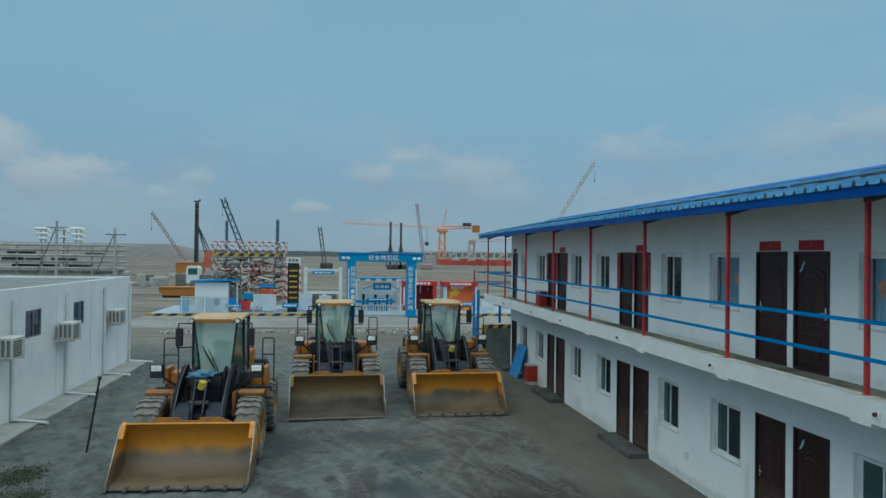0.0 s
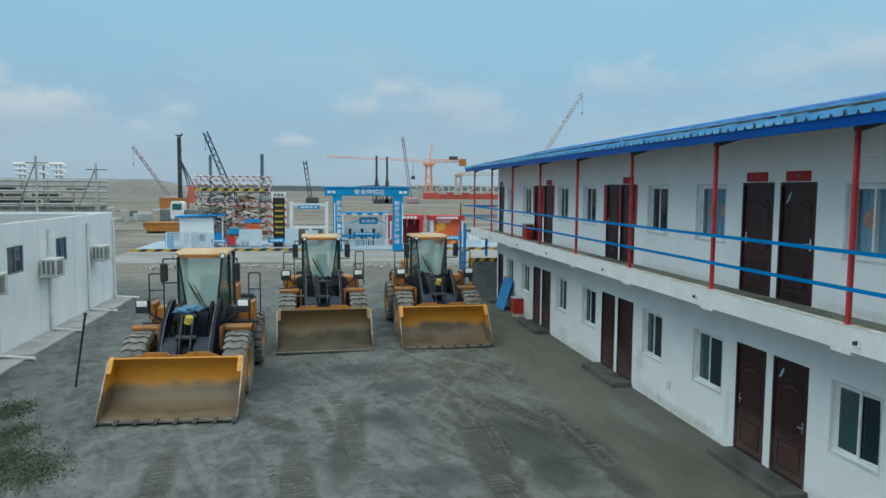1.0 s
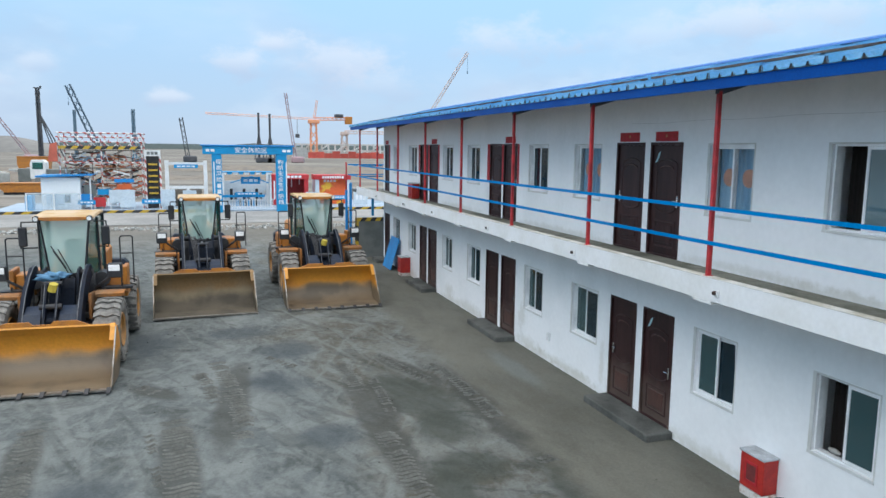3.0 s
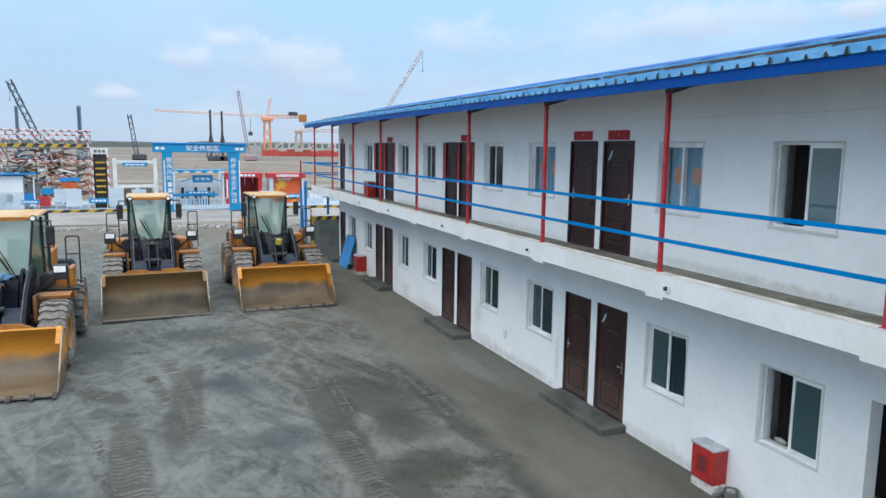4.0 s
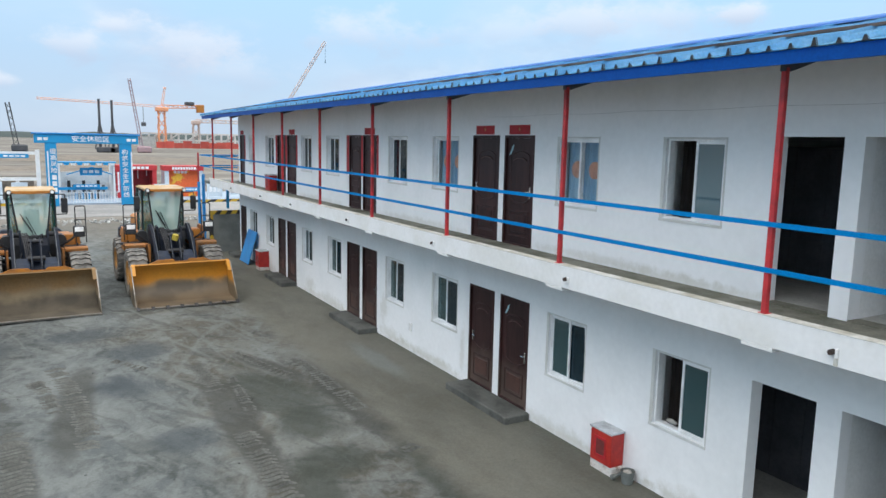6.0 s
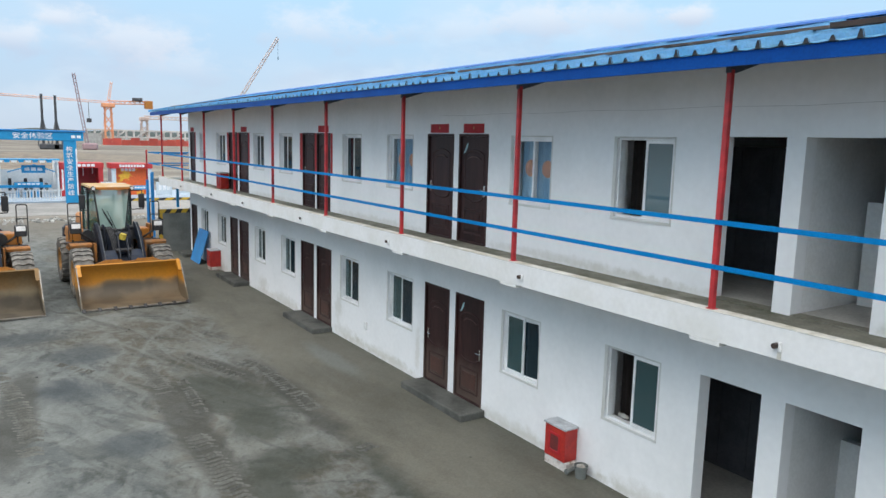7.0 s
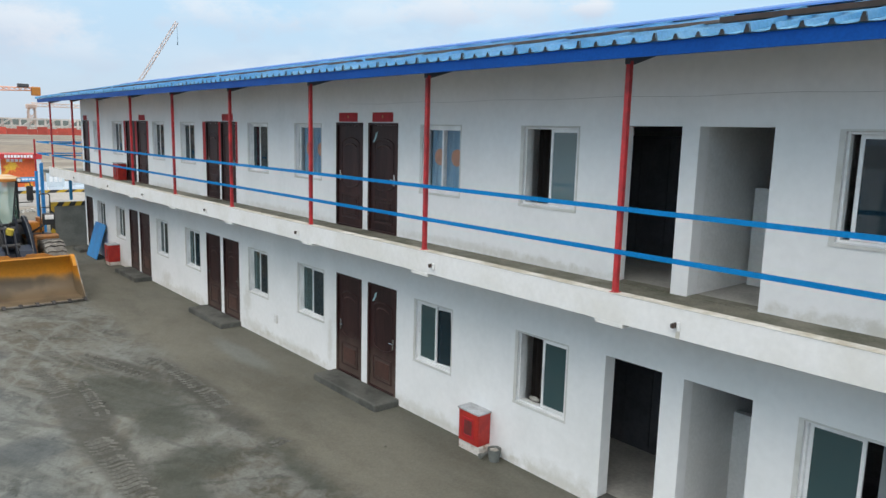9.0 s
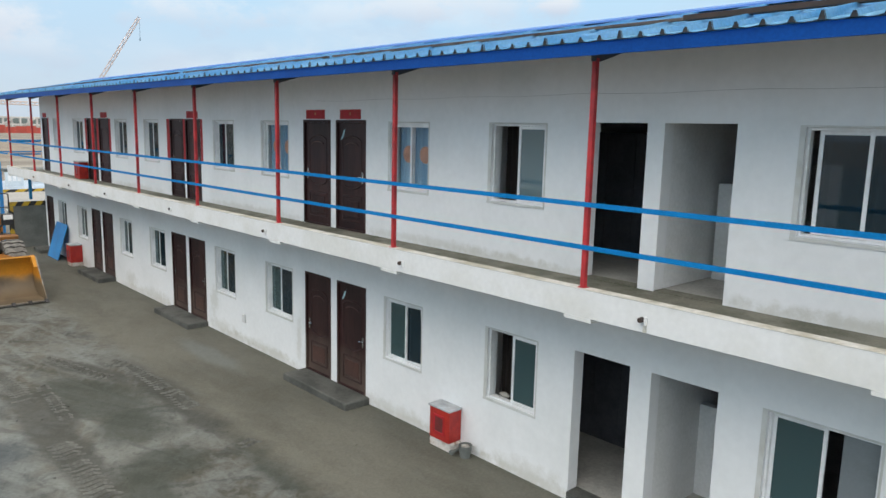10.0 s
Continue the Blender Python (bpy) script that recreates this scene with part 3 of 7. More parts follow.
# gallery slab with its painted edge beam, dropped beam ends below the posts
GX, POST_X = -1.20, -1.11
POSTS = [-16.4, -12.9, -9.14, -5.76, -2.12, 1.42, 5.07, 8.73, 12.30, 15.85, 19.3, 22.9]
bm = bmesh.new()
box(bm, GX + 0.16, -0.003, Y_NEAR, 23.3, 3.15, Z_UP - 0.005)
part("gallery_floor", bm, M_CONCRETE, dorm)
bm = bmesh.new()
box(bm, GX, GX + 0.157, Y_NEAR, 23.3, 3.145, 3.485, bevel=0.003)
bk = bmesh.new()
box(bk, GX - 0.004, GX + 0.160, Y_NEAR, 23.3, 3.4855, 3.490)
part("beam_top", bk, M_KERB, dorm)
for y in POSTS:
    bb = bmesh.new()
    box(bb, GX - 0.002, -0.003, y - 0.2, y + 0.2, 3.098, 3.1445)
    part("beam_end", bb, M_SLAB, dorm)
part("edge_beam", bm, M_SLAB, dorm)

for y in POSTS:
    bm = bmesh.new()
    box(bm, POST_X - 0.031, POST_X + 0.031, y - 0.031, y + 0.031, 3.45, 6.16, bevel=0.005)
    box(bm, POST_X - 0.05, POST_X + 0.05, y - 0.05, y + 0.05, 3.489, 3.497)
    part("post", bm, M_RED, dorm)
    bm = bmesh.new()
    prism(bm, [(POST_X - 0.05, 6.20), (POST_X - 0.05, 6.12), (POST_X + 0.05, 6.12), (POST_X + 0.50, 6.26), (POST_X + 0.50, 6.29)], y - 0.03, y + 0.03, "y")
    part("roof_bracket", bm, M_BRACKET, dorm)
for z in (3.98, 4.487):
    for a, b in zip(POSTS, POSTS[1:]):
        bm = bmesh.new()
        box(bm, POST_X - 0.052, POST_X - 0.032, a - 0.03, b - 0.035, z - 0.028, z + 0.028)
        part("rail", bm, M_RAIL, dorm)
    bm = bmesh.new()
    box(bm, POST_X, -0.02, POSTS[-1] - 0.02, POSTS[-1] + 0.02, z - 0.025, z + 0.025)
    part("rail", bm, M_RAIL, dorm)


# windows: sliding pvc sash pairs; slide = how far the near sash is pushed open
def window(o, near_glass, far_glass, slide=0.0, tilt=0.0, near_inside=False):
    y0, y1, z0, z1 = o[:4]
    win = new("window")
    win.parent = dorm
    x = 0.045
    bm = bmesh.new()
    f = 0.032
    for a in ((y0, y0 + f, z0, z1), (y1 - f, y1, z0, z1), (y0 + f, y1 - f, z0, z0 + f), (y0 + f, y1 - f, z1 - f, z1)):
        box(bm, x, x + 0.09, a[0] + 0.002, a[1] - 0.002, a[2] + 0.002, a[3] - 0.002)
    # raised plaster surround and sill; the wide far strip is toned as the shaded reveal
    part("window_frame", bm, M_PVC, win)
    bm = bmesh.new()
    t, far, sill = 0.022, 0.06, 0.042
    for a in ((y0 - t, y0, z0 - sill, z1 + t), (y1, y1 + far, z0 - sill, z1 + t), (y0, y1, z1, z1 + t)):
        box(bm, -0.007, -0.001, *a)
    box(bm, -0.016, -0.001, y0 - t, y1 + far, z0 - sill, z0 - 0.004)
    part("surround", bm, M_SURR, win)
    mid = (y0 + y1) / 2
    d0, d1 = (0.05, 0.012) if near_inside else (0.012, 0.05)
    for lo, hi, dx, g, tl in ((y0 + f, mid + 0.03, d0, near_glass, tilt), (mid - 0.03, y1 - f, d1, far_glass, 0.0)):
        if g is None:
            continue
        if slide and dx == 0.05:
            lo, hi = lo - slide, hi - slide
        bm = bmesh.new()
        s = 0.042
        zz0, zz1 = z0 + f, z1 - f
        for a in ((lo, lo + s, zz0, zz1), (hi - s, hi, zz0, zz1), (lo + s, hi - s, zz0, zz0 + s), (lo + s, hi - s, zz1 - s, zz1)):
            box(bm, x + dx, x + dx + 0.03, *a)
        m = Matrix.Translation((x, lo, z0 + f)) @ Matrix.Rotation(radians(tl), 4, "X") @ Matrix.Translation((-x, -lo, -z0 - f))
        bmesh.ops.transform(bm, matrix=m, verts=bm.verts)
        sash = part("sash", bm, M_PVC, win)
        bm = bmesh.new()
        box(bm, x + dx + 0.012, x + dx + 0.018, lo + s, hi - s, zz0 + s, zz1 - s, m)
        p = part("pane", bm, g, win)
        p.visible_shadow = False
    return win


def door(o):
    y0, y1, z0, z1 = o[:4]
    d = new("door")
    d.parent = dorm
    bm = bmesh.new()
    f = 0.05
    for a in ((y0 + .002, y0 + f, z0, z1 - 0.002), (y1 - f, y1 - .002, z0, z1 - 0.002), (y0 + f, y1 - f, z1 - f, z1 - 0.002)):
        box(bm, -0.012, 0.12, *a)
    part("door_frame", bm, M_DOOR, d)
    bm = bmesh.new()
    lo, hi = y0 + f + 0.003, y1 - f - 0.003
    box(bm, 0.03, 0.075, lo, hi, z0 + 0.01, z1 - f - 0.003)
    w = hi - lo

    # raised mouldings: arched tall panel above, square one below
    def ring(pts, r=0.016):
        for p, q in zip(pts, pts[1:] + pts[:1]):
            tube(bm, (0.029, p[0], p[1]), (0.029, q[0], q[1]), r, n=6)
    a, b = lo + 0.15 * w, hi - 0.15 * w
    leaf, bm = bm, bmesh.new()
    ring([(a, z0 + 0.18), (b, z0 + 0.18), (b, z0 + 0.66), (a, z0 + 0.66)])
    def bow(i):
        return 1 - abs(i / 5 - 1) ** 2.6
    arch = [(a + (b - a) * i / 10, z0 + 1.72 + 0.09 * bow(i)) for i in range(11)][::-1]
    foot = [(a + (b - a) * i / 10, z0 + 0.90 - 0.08 * bow(i)) for i in range(11)]
    ring(foot + arch)
    inner = [(a + 0.09 + (b - a - 0.18) * i / 10, z0 + 1.64 + 0.06 * bow(i)) for i in range(11)]
    for p, q in zip(inner, inner[1:]):
        tube(bm, (0.028, p[0], p[1]), (0.028, q[0], q[1]), 0.013, n=6)
    part("panel_moulding", bm, M_MOULD, d)
    # pale bead paints the highlight on the inner arch moulding
    bm = bmesh.new()
    for p, q in zip(inner, inner[1:]):
        tube(bm, (0.020, p[0], p[1] - 0.012), (0.020, q[0], q[1] - 0.012), 0.009, n=6)
    part("highlight_bead", bm, M_DOOR_GLINT, d, "pale highlight painted along the moulding")
    bl = bmesh.new()
    box(bl, 0.012, 0.029, a + 0.07, b - 0.07, z0 + 0.25, z0 + 0.59, bevel=0.008)
    part("lower_panel", bl, M_DOOR_LOW if z0 < 3 else M_DOOR, d)
    part("door_leaf", leaf, M_DOOR, d)
    bm = bmesh.new()
    box(bm, -0.012, 0.12, y0 + f, y1 - f, z0 - 0.004, z0 + 0.03)
    part("door_sill", bm, M_MOULD, d)
    if o[6] < 0 and o[5] == 2:
        bm = bmesh.new()
        out = [(0.0, 0.0), (0.05, 0.07), (0.10, 0.17), (0.16, 0.21), (0.13, 0.11), (0.07, 0.02)]
        prism(bm, [(hi - 0.06 - p, z1 - f - 0.33 + q) for p, q in out], 0.0265, 0.0295, "x")
        part("sticker", bm, M_STICKER, d, "pale blue curled sticker")
    s = o[6]
    hy = y1 - f - 0.08 if s > 0 else y0 + f + 0.08
    bm = bmesh.new()
    box(bm, 0.012, 0.03, hy - 0.022, hy + 0.022, z0 + 0.93, z0 + 1.15, bevel=0.004)
    tube(bm, (0.0, hy, z0 + 1.05), (0.0, hy - 0.11 * s, z0 + 1.05), 0.011, n=8)
    tube(bm, (0.0, hy, z0 + 1.05), (0.02, hy, z0 + 1.05), 0.011, n=8)
    part("door_handle", bm, M_CHROME, d, "chrome lever handle")
    return d


for o in LOWER + UPPER:
    up = o[2] > 3
    k, s = o[5], o[6]
    if o[4] == "window":
        if k == 1 and s > 0:
            window(o, M_GLASS_REFL if up else M_GLASS_T, None)
        elif not up and k == 1:
            win = window(o, None, M_GLASS_T)
            bm = bmesh.new()
            box(bm, 0.10, 0.106, o[0] + 0.034, o[0] + 0.40, o[2] + 0.034, o[3] - 0.034)
            part("pane", bm, M_FROST, win, "frosted grey pane slid aside")
        elif up and k == 1:
            window(o, M_GLASS, M_GLASS, slide=0.08)
        elif not up and k == 2 and s < 0:
            window(o, M_GLASS, M_GLASS_T, tilt=-3.5, near_inside=True)
        elif up and k == 2:
            window(o, M_GLASS_C, M_GLASS_C)
        elif not up:
            window(o, M_GLASS, M_GLASS_T)
        else:
            window(o, M_GLASS, M_GLASS)
    elif k != 1:
        door(o)

# roof: trapezoid-ribbed sheet, both slopes, on a fascia
EAVE_X, EAVE_Z, RIDGE_X, RIDGE_Z = -1.49, 6.303, 2.8, 7.20
bm = bmesh.new()
box(bm, -1.46, -1.42, Y_NEAR - 0.3, 23.45, 6.15, 6.287)
part("fascia", bm, M_FASCIA, dorm)


def roof_slope(x0, z0, x1, z1):
    bm = bmesh.new()
    y, row, k = Y_NEAR - 0.35, [], 0
    while y < 23.5:
        k += 1
        tall = 0.078 if k % 4 == 0 else 0.050
        for dy, h in ((0.0, 0), (0.05, -0.009), (0.095, -0.012), (0.14, -0.009), (0.188, 0), (0.207, tall), (0.231, tall)):
            row.append((y + dy, h))
        y += 0.25
    a = [bm.verts.new((x0, y, z0 + h)) for y, h in row]
    b = [bm.verts.new((x1, y, z1 + h)) for y, h in row]
    for i in range(len(row) - 1):
        bm.faces.new((a[i], a[i + 1], b[i + 1], b[i]))
    bmesh.ops.solidify(bm, geom=bm.faces[:], thickness=0.004)
    return part("roof_sheet", bm, M_ROOF, dorm)


roof_slope(EAVE_X, EAVE_Z, RIDGE_X, RIDGE_Z)
# unseen dark sheet, added under the overhang so the wall top turns darker
bm = bmesh.new()
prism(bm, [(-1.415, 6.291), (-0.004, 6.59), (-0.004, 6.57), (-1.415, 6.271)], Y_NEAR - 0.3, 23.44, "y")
part("eave_shade_sheet", bm, M_EAVE_DARK, dorm, "dark grey sheet added under the eave to darken the wall top")
roof_slope(DEPTH + 0.5, 6.5, RIDGE_X, RIDGE_Z - 0.002)

# black fills as the shade inside the open ends of the sheet ribs along the eave
rib_darks = []
for tall in (0.050, 0.078):
    bm = bmesh.new()
    z = EAVE_Z - 0.006
    prism(bm, [(0.184, z), (0.205, z + tall + 0.002), (0.233, z + tall + 0.002), (0.254, z)], EAVE_X + 0.006, EAVE_X + 0.022, "x")
    me = bpy.data.meshes.new("rib_gap_dark")
    bm.to_mesh(me)
    bm.free()
    me.materials.append(M_BLACK)
    rib_darks.append(me)
y, k = Y_NEAR - 0.35, 0
while y < 23.4:
    k += 1
    ob = new("rib_gap_dark", rib_darks[1 if k % 4 == 0 else 0])
    ob.parent = dorm
    ob.location = (0, y, 0)
    y += 0.25
M_GREY = mat("grey_sheet", (0.17, 0.18, 0.17), 0.7, second=(0.12, 0.13, 0.12), scale=1.5, fine=20)


M_CABLE = mat("pale_grey_cable", (0.48, 0.48, 0.48), 0.6, scale=4)


# red paper banners round the upper doors
def banner(y0, y1, z0, z1):
    bm = bmesh.new()
    box(bm, -0.006, -0.002, y0, y1, z0, z1)
    part("paper_banner", bm, M_COUPLET, dorm, "faded red paper banner")


for y0, y1 in ((0.28, 0.96), (1.49, 2.18), (7.42, 8.12), (14.45, 15.1), (21.75, 22.3)):
    banner(y0, y1, 5.485, 5.665)
for y, w, z0 in ((7.22, 0.06, 4.35), (9.38, 0.10, 4.32), (8.29, 0.075, 4.30), (14.22, 0.08, 4.35), (15.45, 0.11, 4.28), (16.72, 0.10, 4.30), (21.52, 0.07, 4.4)):
    banner(y - w, y + w, z0, 5.46)

for y in (0.62, 1.83):
    bm = bmesh.new()
    bmesh.ops.create_circle(bm, cap_ends=True, segments=8, radius=0.028, matrix=pose(-0.0075, y, 5.585, 0, -90, 0))
    bmesh.ops.solidify(bm, geom=bm.faces[:], thickness=0.001)
    part("paper_knot", bm, M_BATTEN_GOLD, dorm, "faded gold knot")
# drain stubs through the edge beam
for y in (-13.8, -10.3, -6.64, -2.43, 1.8, 6.4, 11.1, 14.6, 19.0):
    bm = bmesh.new()
    tube(bm, (GX + 0.02, y, 3.295), (GX - 0.06, y, 3.292), 0.03, n=12)
    part("drain_stub", bm, M_RUST, dorm, "short rusty drain pipe")
    bm = bmesh.new()
    box(bm, GX - 0.035, GX - 0.003, y - 0.062, y - 0.034, 3.235, 3.335, bevel=0.005)
    part("stub_clamp", bm, M_SLAB, dorm)
bm = bmesh.new()
box(bm, GX - 0.006, GX - 0.001, -6.70, -6.655, 3.15, 3.235)
part("rust_streak", bm, M_KERB, dorm, "rusty streak below the drain stub")
# door steps
for k in (2, 3, 4, 5):
    c = C0 + PERIOD * (k - 2)
    bm = bmesh.new()
    box(bm, -0.58, -0.003, c - 1.12, min(c + 1.2, 22.7), -0.05, 0.13, bevel=0.02)
    part("door_step", bm, M_STEP, dorm)
bm = bmesh.new()
box(bm, -0.03, WALL + 0.002, -7.008, -4.872, -0.05, 0.127)
part("threshold", bm, M_STEP, dorm)
bm = bmesh.new()
box(bm, -0.002, WALL + 0.002, -6.958, -6.042, Z_UP - 0.02, Z_UP + 0.006)
part("threshold", bm, M_CONCRETE, dorm)
bm = bmesh.new()
box(bm, -0.002, WALL + 0.002, -5.798, -4.932, Z_UP - 0.02, Z_UP + 0.006)
part("threshold", bm, M_CONCRETE, dorm)
# low inner screens behind the open doorways
for z, h in ((0.12, 1.38), (Z_UP, 1.33)):
    bm = bmesh.new()
    box(bm, 1.40, 1.52, -7.15, -6.10, z, z + h)
    part("inner_screen", bm, M_INNER, dorm)
rng = random.Random(17)
heap = empty("ash_heap", "small heap of dark ash and scraps on the bare floor", "heap")
bm = bmesh.new()
bmesh.ops.create_icosphere(bm, subdivisions=4, radius=1.0)
for v in bm.verts:
    v.co *= 1 + 0.35 * noise.noise(v.co * 3.0)
    v.co = Vector((0.95 + 0.38 * v.co.x, -6.72 + 0.30 * v.co.y, 0.115 + 0.10 * max(v.co.z, -0.1)))
part("ash", bm, M_HAZ_ASH, heap)
for i in range(7):
    bm = bmesh.new()
    r = rng.uniform(0.02, 0.05)
    box(bm, -r, r, -r * 0.7, r * 0.7, 0, r * 0.7, pose(0.95 + rng.uniform(-0.3, 0.3), -6.72 + rng.uniform(-0.22, 0.22), 0.175, 0, 0, rng.uniform(0, 90)))
    part("scrap", bm, M_STEP if i % 2 else M_RUST, heap)
# bundle and wire left on a window sill
bundle = empty("sill_bundle", "pale crumpled bundle lying on an open window sill", "bundle")
bm = bmesh.new()
bmesh.ops.create_icosphere(bm, subdivisions=3, radius=1.0)
for v in bm.verts:
    v.co *= 0.8 + 0.45 * noise.noise(v.co * 2.6)
    v.co = Vector((0.17 + 0.04 * v.co.x, -3.42 + 0.13 * v.co.y, 1.14 + 0.05 * v.co.z))
part("cloth", bm, M_LID_CLOTH, bundle, smooth=True)
bm = bmesh.new()
pipe(bm, [(0.19, -3.56, 1.14), (0.19, -3.60, 1.35), (0.20, -3.59, 1.52), (0.21, -3.54, 1.66)], 0.008, n=6)
part("wire", bm, M_CABLE, bundle)
# thin cable along the upper wall
bm = bmesh.new()
pts = [(-0.012, -12 + 0.6 * i, 5.83 + 0.012 * math.sin(i * 1.7)) for i in range(24)]
pipe(bm, pts, 0.002, n=5)
part("wall_cable", bm, M_CABLE, dorm)
M_RIDGE_SHADE = mat("ridge_shade_blue", (0.006, 0.10, 0.36), 0.6, second=(0.01, 0.12, 0.40), scale=1.5, fine=20, bump=0.03)
# battens lying along the slope, a band coloured as the ridge's shaded side and a pale ridge cap
sl = (RIDGE_Z - EAVE_Z) / (RIDGE_X - EAVE_X)
M_BATTEN = mat("weathered_timber_batten", (0.13, 0.10, 0.085), 0.85, second=(0.05, 0.034, 0.03), scale=2.5, mix=(0.40, 0.60), fine=30, fine_amt=0.2)
rng = random.Random(4)


def batten(y0, y1, d, w, h, m):
    bm = bmesh.new()
    n = max(2, int((y1 - y0) / 0.8))
    pts = []
    for i in range(n + 1):
        dd = d + 0.02 * math.sin(i * 0.9 + y0) + rng.uniform(-0.008, 0.008)
        pts.append((EAVE_X + dd, y0 + (y1 - y0) * i / n, EAVE_Z + sl * dd + 0.066 + h / 2))
    rows = [[bm.verts.new((x + i * w / 2, y, z + j * h / 2)) for i, j in ((-1, -1), (1, -1), (1, 1), (-1, 1))] for x, y, z in pts]
    for p, q in zip(rows, rows[1:]):
        for k in range(4):
            bm.faces.new((p[k], p[(k + 1) % 4], q[(k + 1) % 4], q[k]))
    bm.faces.new(rows[0])
    bm.faces.new(rows[-1][::-1])
    bmesh.ops.recalc_face_normals(bm, faces=bm.faces)
    part("roof_batten", bm, m, dorm, "weathered dark batten")


batten(Y_NEAR, -6.6, 0.80, 0.10, 0.055, M_RUST)
batten(-6.5, 0.4, 0.95, 0.07, 0.030, M_BATTEN)
batten(0.5, 6.8, 0.90, 0.06, 0.030, M_BATTEN)
batten(7.0, 15.5, 0.85, 0.06, 0.035, M_RUST)
batten(16.0, 23.2, 0.9, 0.05, 0.030, M_BATTEN)
bm = bmesh.new()
d0, d1 = 3.35, 4.02
prism(bm, [(EAVE_X + d0, EAVE_Z + sl * d0 + 0.07), (EAVE_X + d0 + 0.03, EAVE_Z + sl * d0 + 0.105), (EAVE_X + d1, EAVE_Z + sl * d1 + 0.105), (EAVE_X + d1, EAVE_Z + sl * d1 + 0.07)], Y_NEAR - 0.35, 23.5, "y")
part("ridge_shade_band", bm, M_RIDGE_SHADE, dorm, "deep blue band painted as the ridge's shaded side")
bm = bmesh.new()
prism(bm, [(RIDGE_X - 0.25, RIDGE_Z + 0.03), (RIDGE_X - 0.22, RIDGE_Z + 0.06), (RIDGE_X, RIDGE_Z + 0.085), (RIDGE_X + 0.22, RIDGE_Z + 0.05), (RIDGE_X + 0.2, RIDGE_Z + 0.0)], Y_NEAR - 0.35, 23.5, "y")
part("ridge_cap", bm, M_ROOF, dorm)

# ---------------------------------------------------------------- things by the dormitory
M_FIRE = mat("fire_box_red", (0.46, 0.03, 0.02), 0.45, second=(0.36, 0.02, 0.018), scale=5, fine=30, fine_amt=0.1, bump=0.05)
M_HAZ_Y = mat("hazard_yellow", (0.55, 0.36, 0.02), 0.6, second=(0.45, 0.30, 0.05), scale=4, fine=30)
M_HAZ_K = mat("hazard_black", (0.02, 0.02, 0.02), 0.6, second=(0.04, 0.04, 0.04), scale=4, fine=30)
M_WHITE = mat("white_paint", (0.76, 0.76, 0.75), 0.6, second=(0.66, 0.66, 0.64), scale=2, fine=20, fine_amt=0.05, bump=0.03)
M_BLUE_L = mat("bright_blue_sheet", (0.02, 0.24, 0.58), 0.5, second=(0.03, 0.20, 0.5), scale=2, fine=20, bump=0.03)


M_LID = mat("weathered_grey_lid", (0.50, 0.52, 0.54), 0.6, second=(0.36, 0.37, 0.38), scale=5, fine=30, fine_amt=0.15)
M_PLINTH = mat("chipped_plinth", (0.62, 0.58, 0.54), 0.9, second=(0.36, 0.24, 0.18), scale=6, mix=(0.50, 0.60), fine=30, fine_amt=0.15, bump=0.4)


def fire_box(x0, x1, y0, y1, z, h, plinth, label):
    e = empty("hydrant_box", label, "hydrant box", "red hydrant boxes")
    bm = bmesh.new()
    box(bm, x0, x1, y0, y1, z + plinth, z + plinth + h, bevel=0.012)
    part("body", bm, M_FIRE, e)
    bm = bmesh.new()
    ym, zm = (y0 + y1) / 2, z + plinth + h * 0.5
    for a in ((ym - 0.13, ym - 0.10, zm - 0.17, zm + 0.17), (ym + 0.10, ym + 0.13, zm - 0.17, zm + 0.17), (ym - 0.10, ym + 0.10, zm - 0.17, zm - 0.13), (ym - 0.10, ym + 0.10, zm + 0.13, zm + 0.17)):
        box(bm, x0 - 0.014, x0 - 0.001, *a)
    part("window_rim", bm, M_COUPLET, e)
    bm = bmesh.new()
    box(bm, x0 - 0.006, x0 - 0.002, ym - 0.099, ym + 0.099, zm - 0.129, zm + 0.129)
    part("window_pane", bm, M_GREY_RED, e)
    bm = bmesh.new()
    box(bm, x0 - 0.02, x1, y0 - 0.02, y1 + 0.02, z + plinth + h + 0.001, z + plinth + h + 0.035, bevel=0.008)
    part("lid", bm, M_LID, e, "pale grey sheet lid")
    if plinth > 0.02:
        bm = bmesh.new()
        box(bm, x0 + 0.02, x1, y0 - 0.02, y1 + 0.02, z - 0.03, z + plinth - 0.001, bevel=0.02)
        part("plinth", bm, M_PLINTH, e, "chipped white brick plinth")
    return e


M_GREY_RED = mat("dusty_pane", (0.20, 0.03, 0.03), 0.3, second=(0.13, 0.03, 0.03), scale=6, fine=20)
fire_box(-0.29, -0.004, -2.62, -2.13, 0.0, 0.55, 0.14, "red steel hydrant box on a chipped white plinth by the wall")
fire_box(-0.42, -0.004, 17.95, 18.5, 0.0, 0.64, 0.12, "red steel hydrant box beside a leaning blue panel")
fire_box(-0.36, -0.06, 16.5, 17.1, Z_UP, 0.58, 0.0, "red steel hydrant box on the upper gallery")

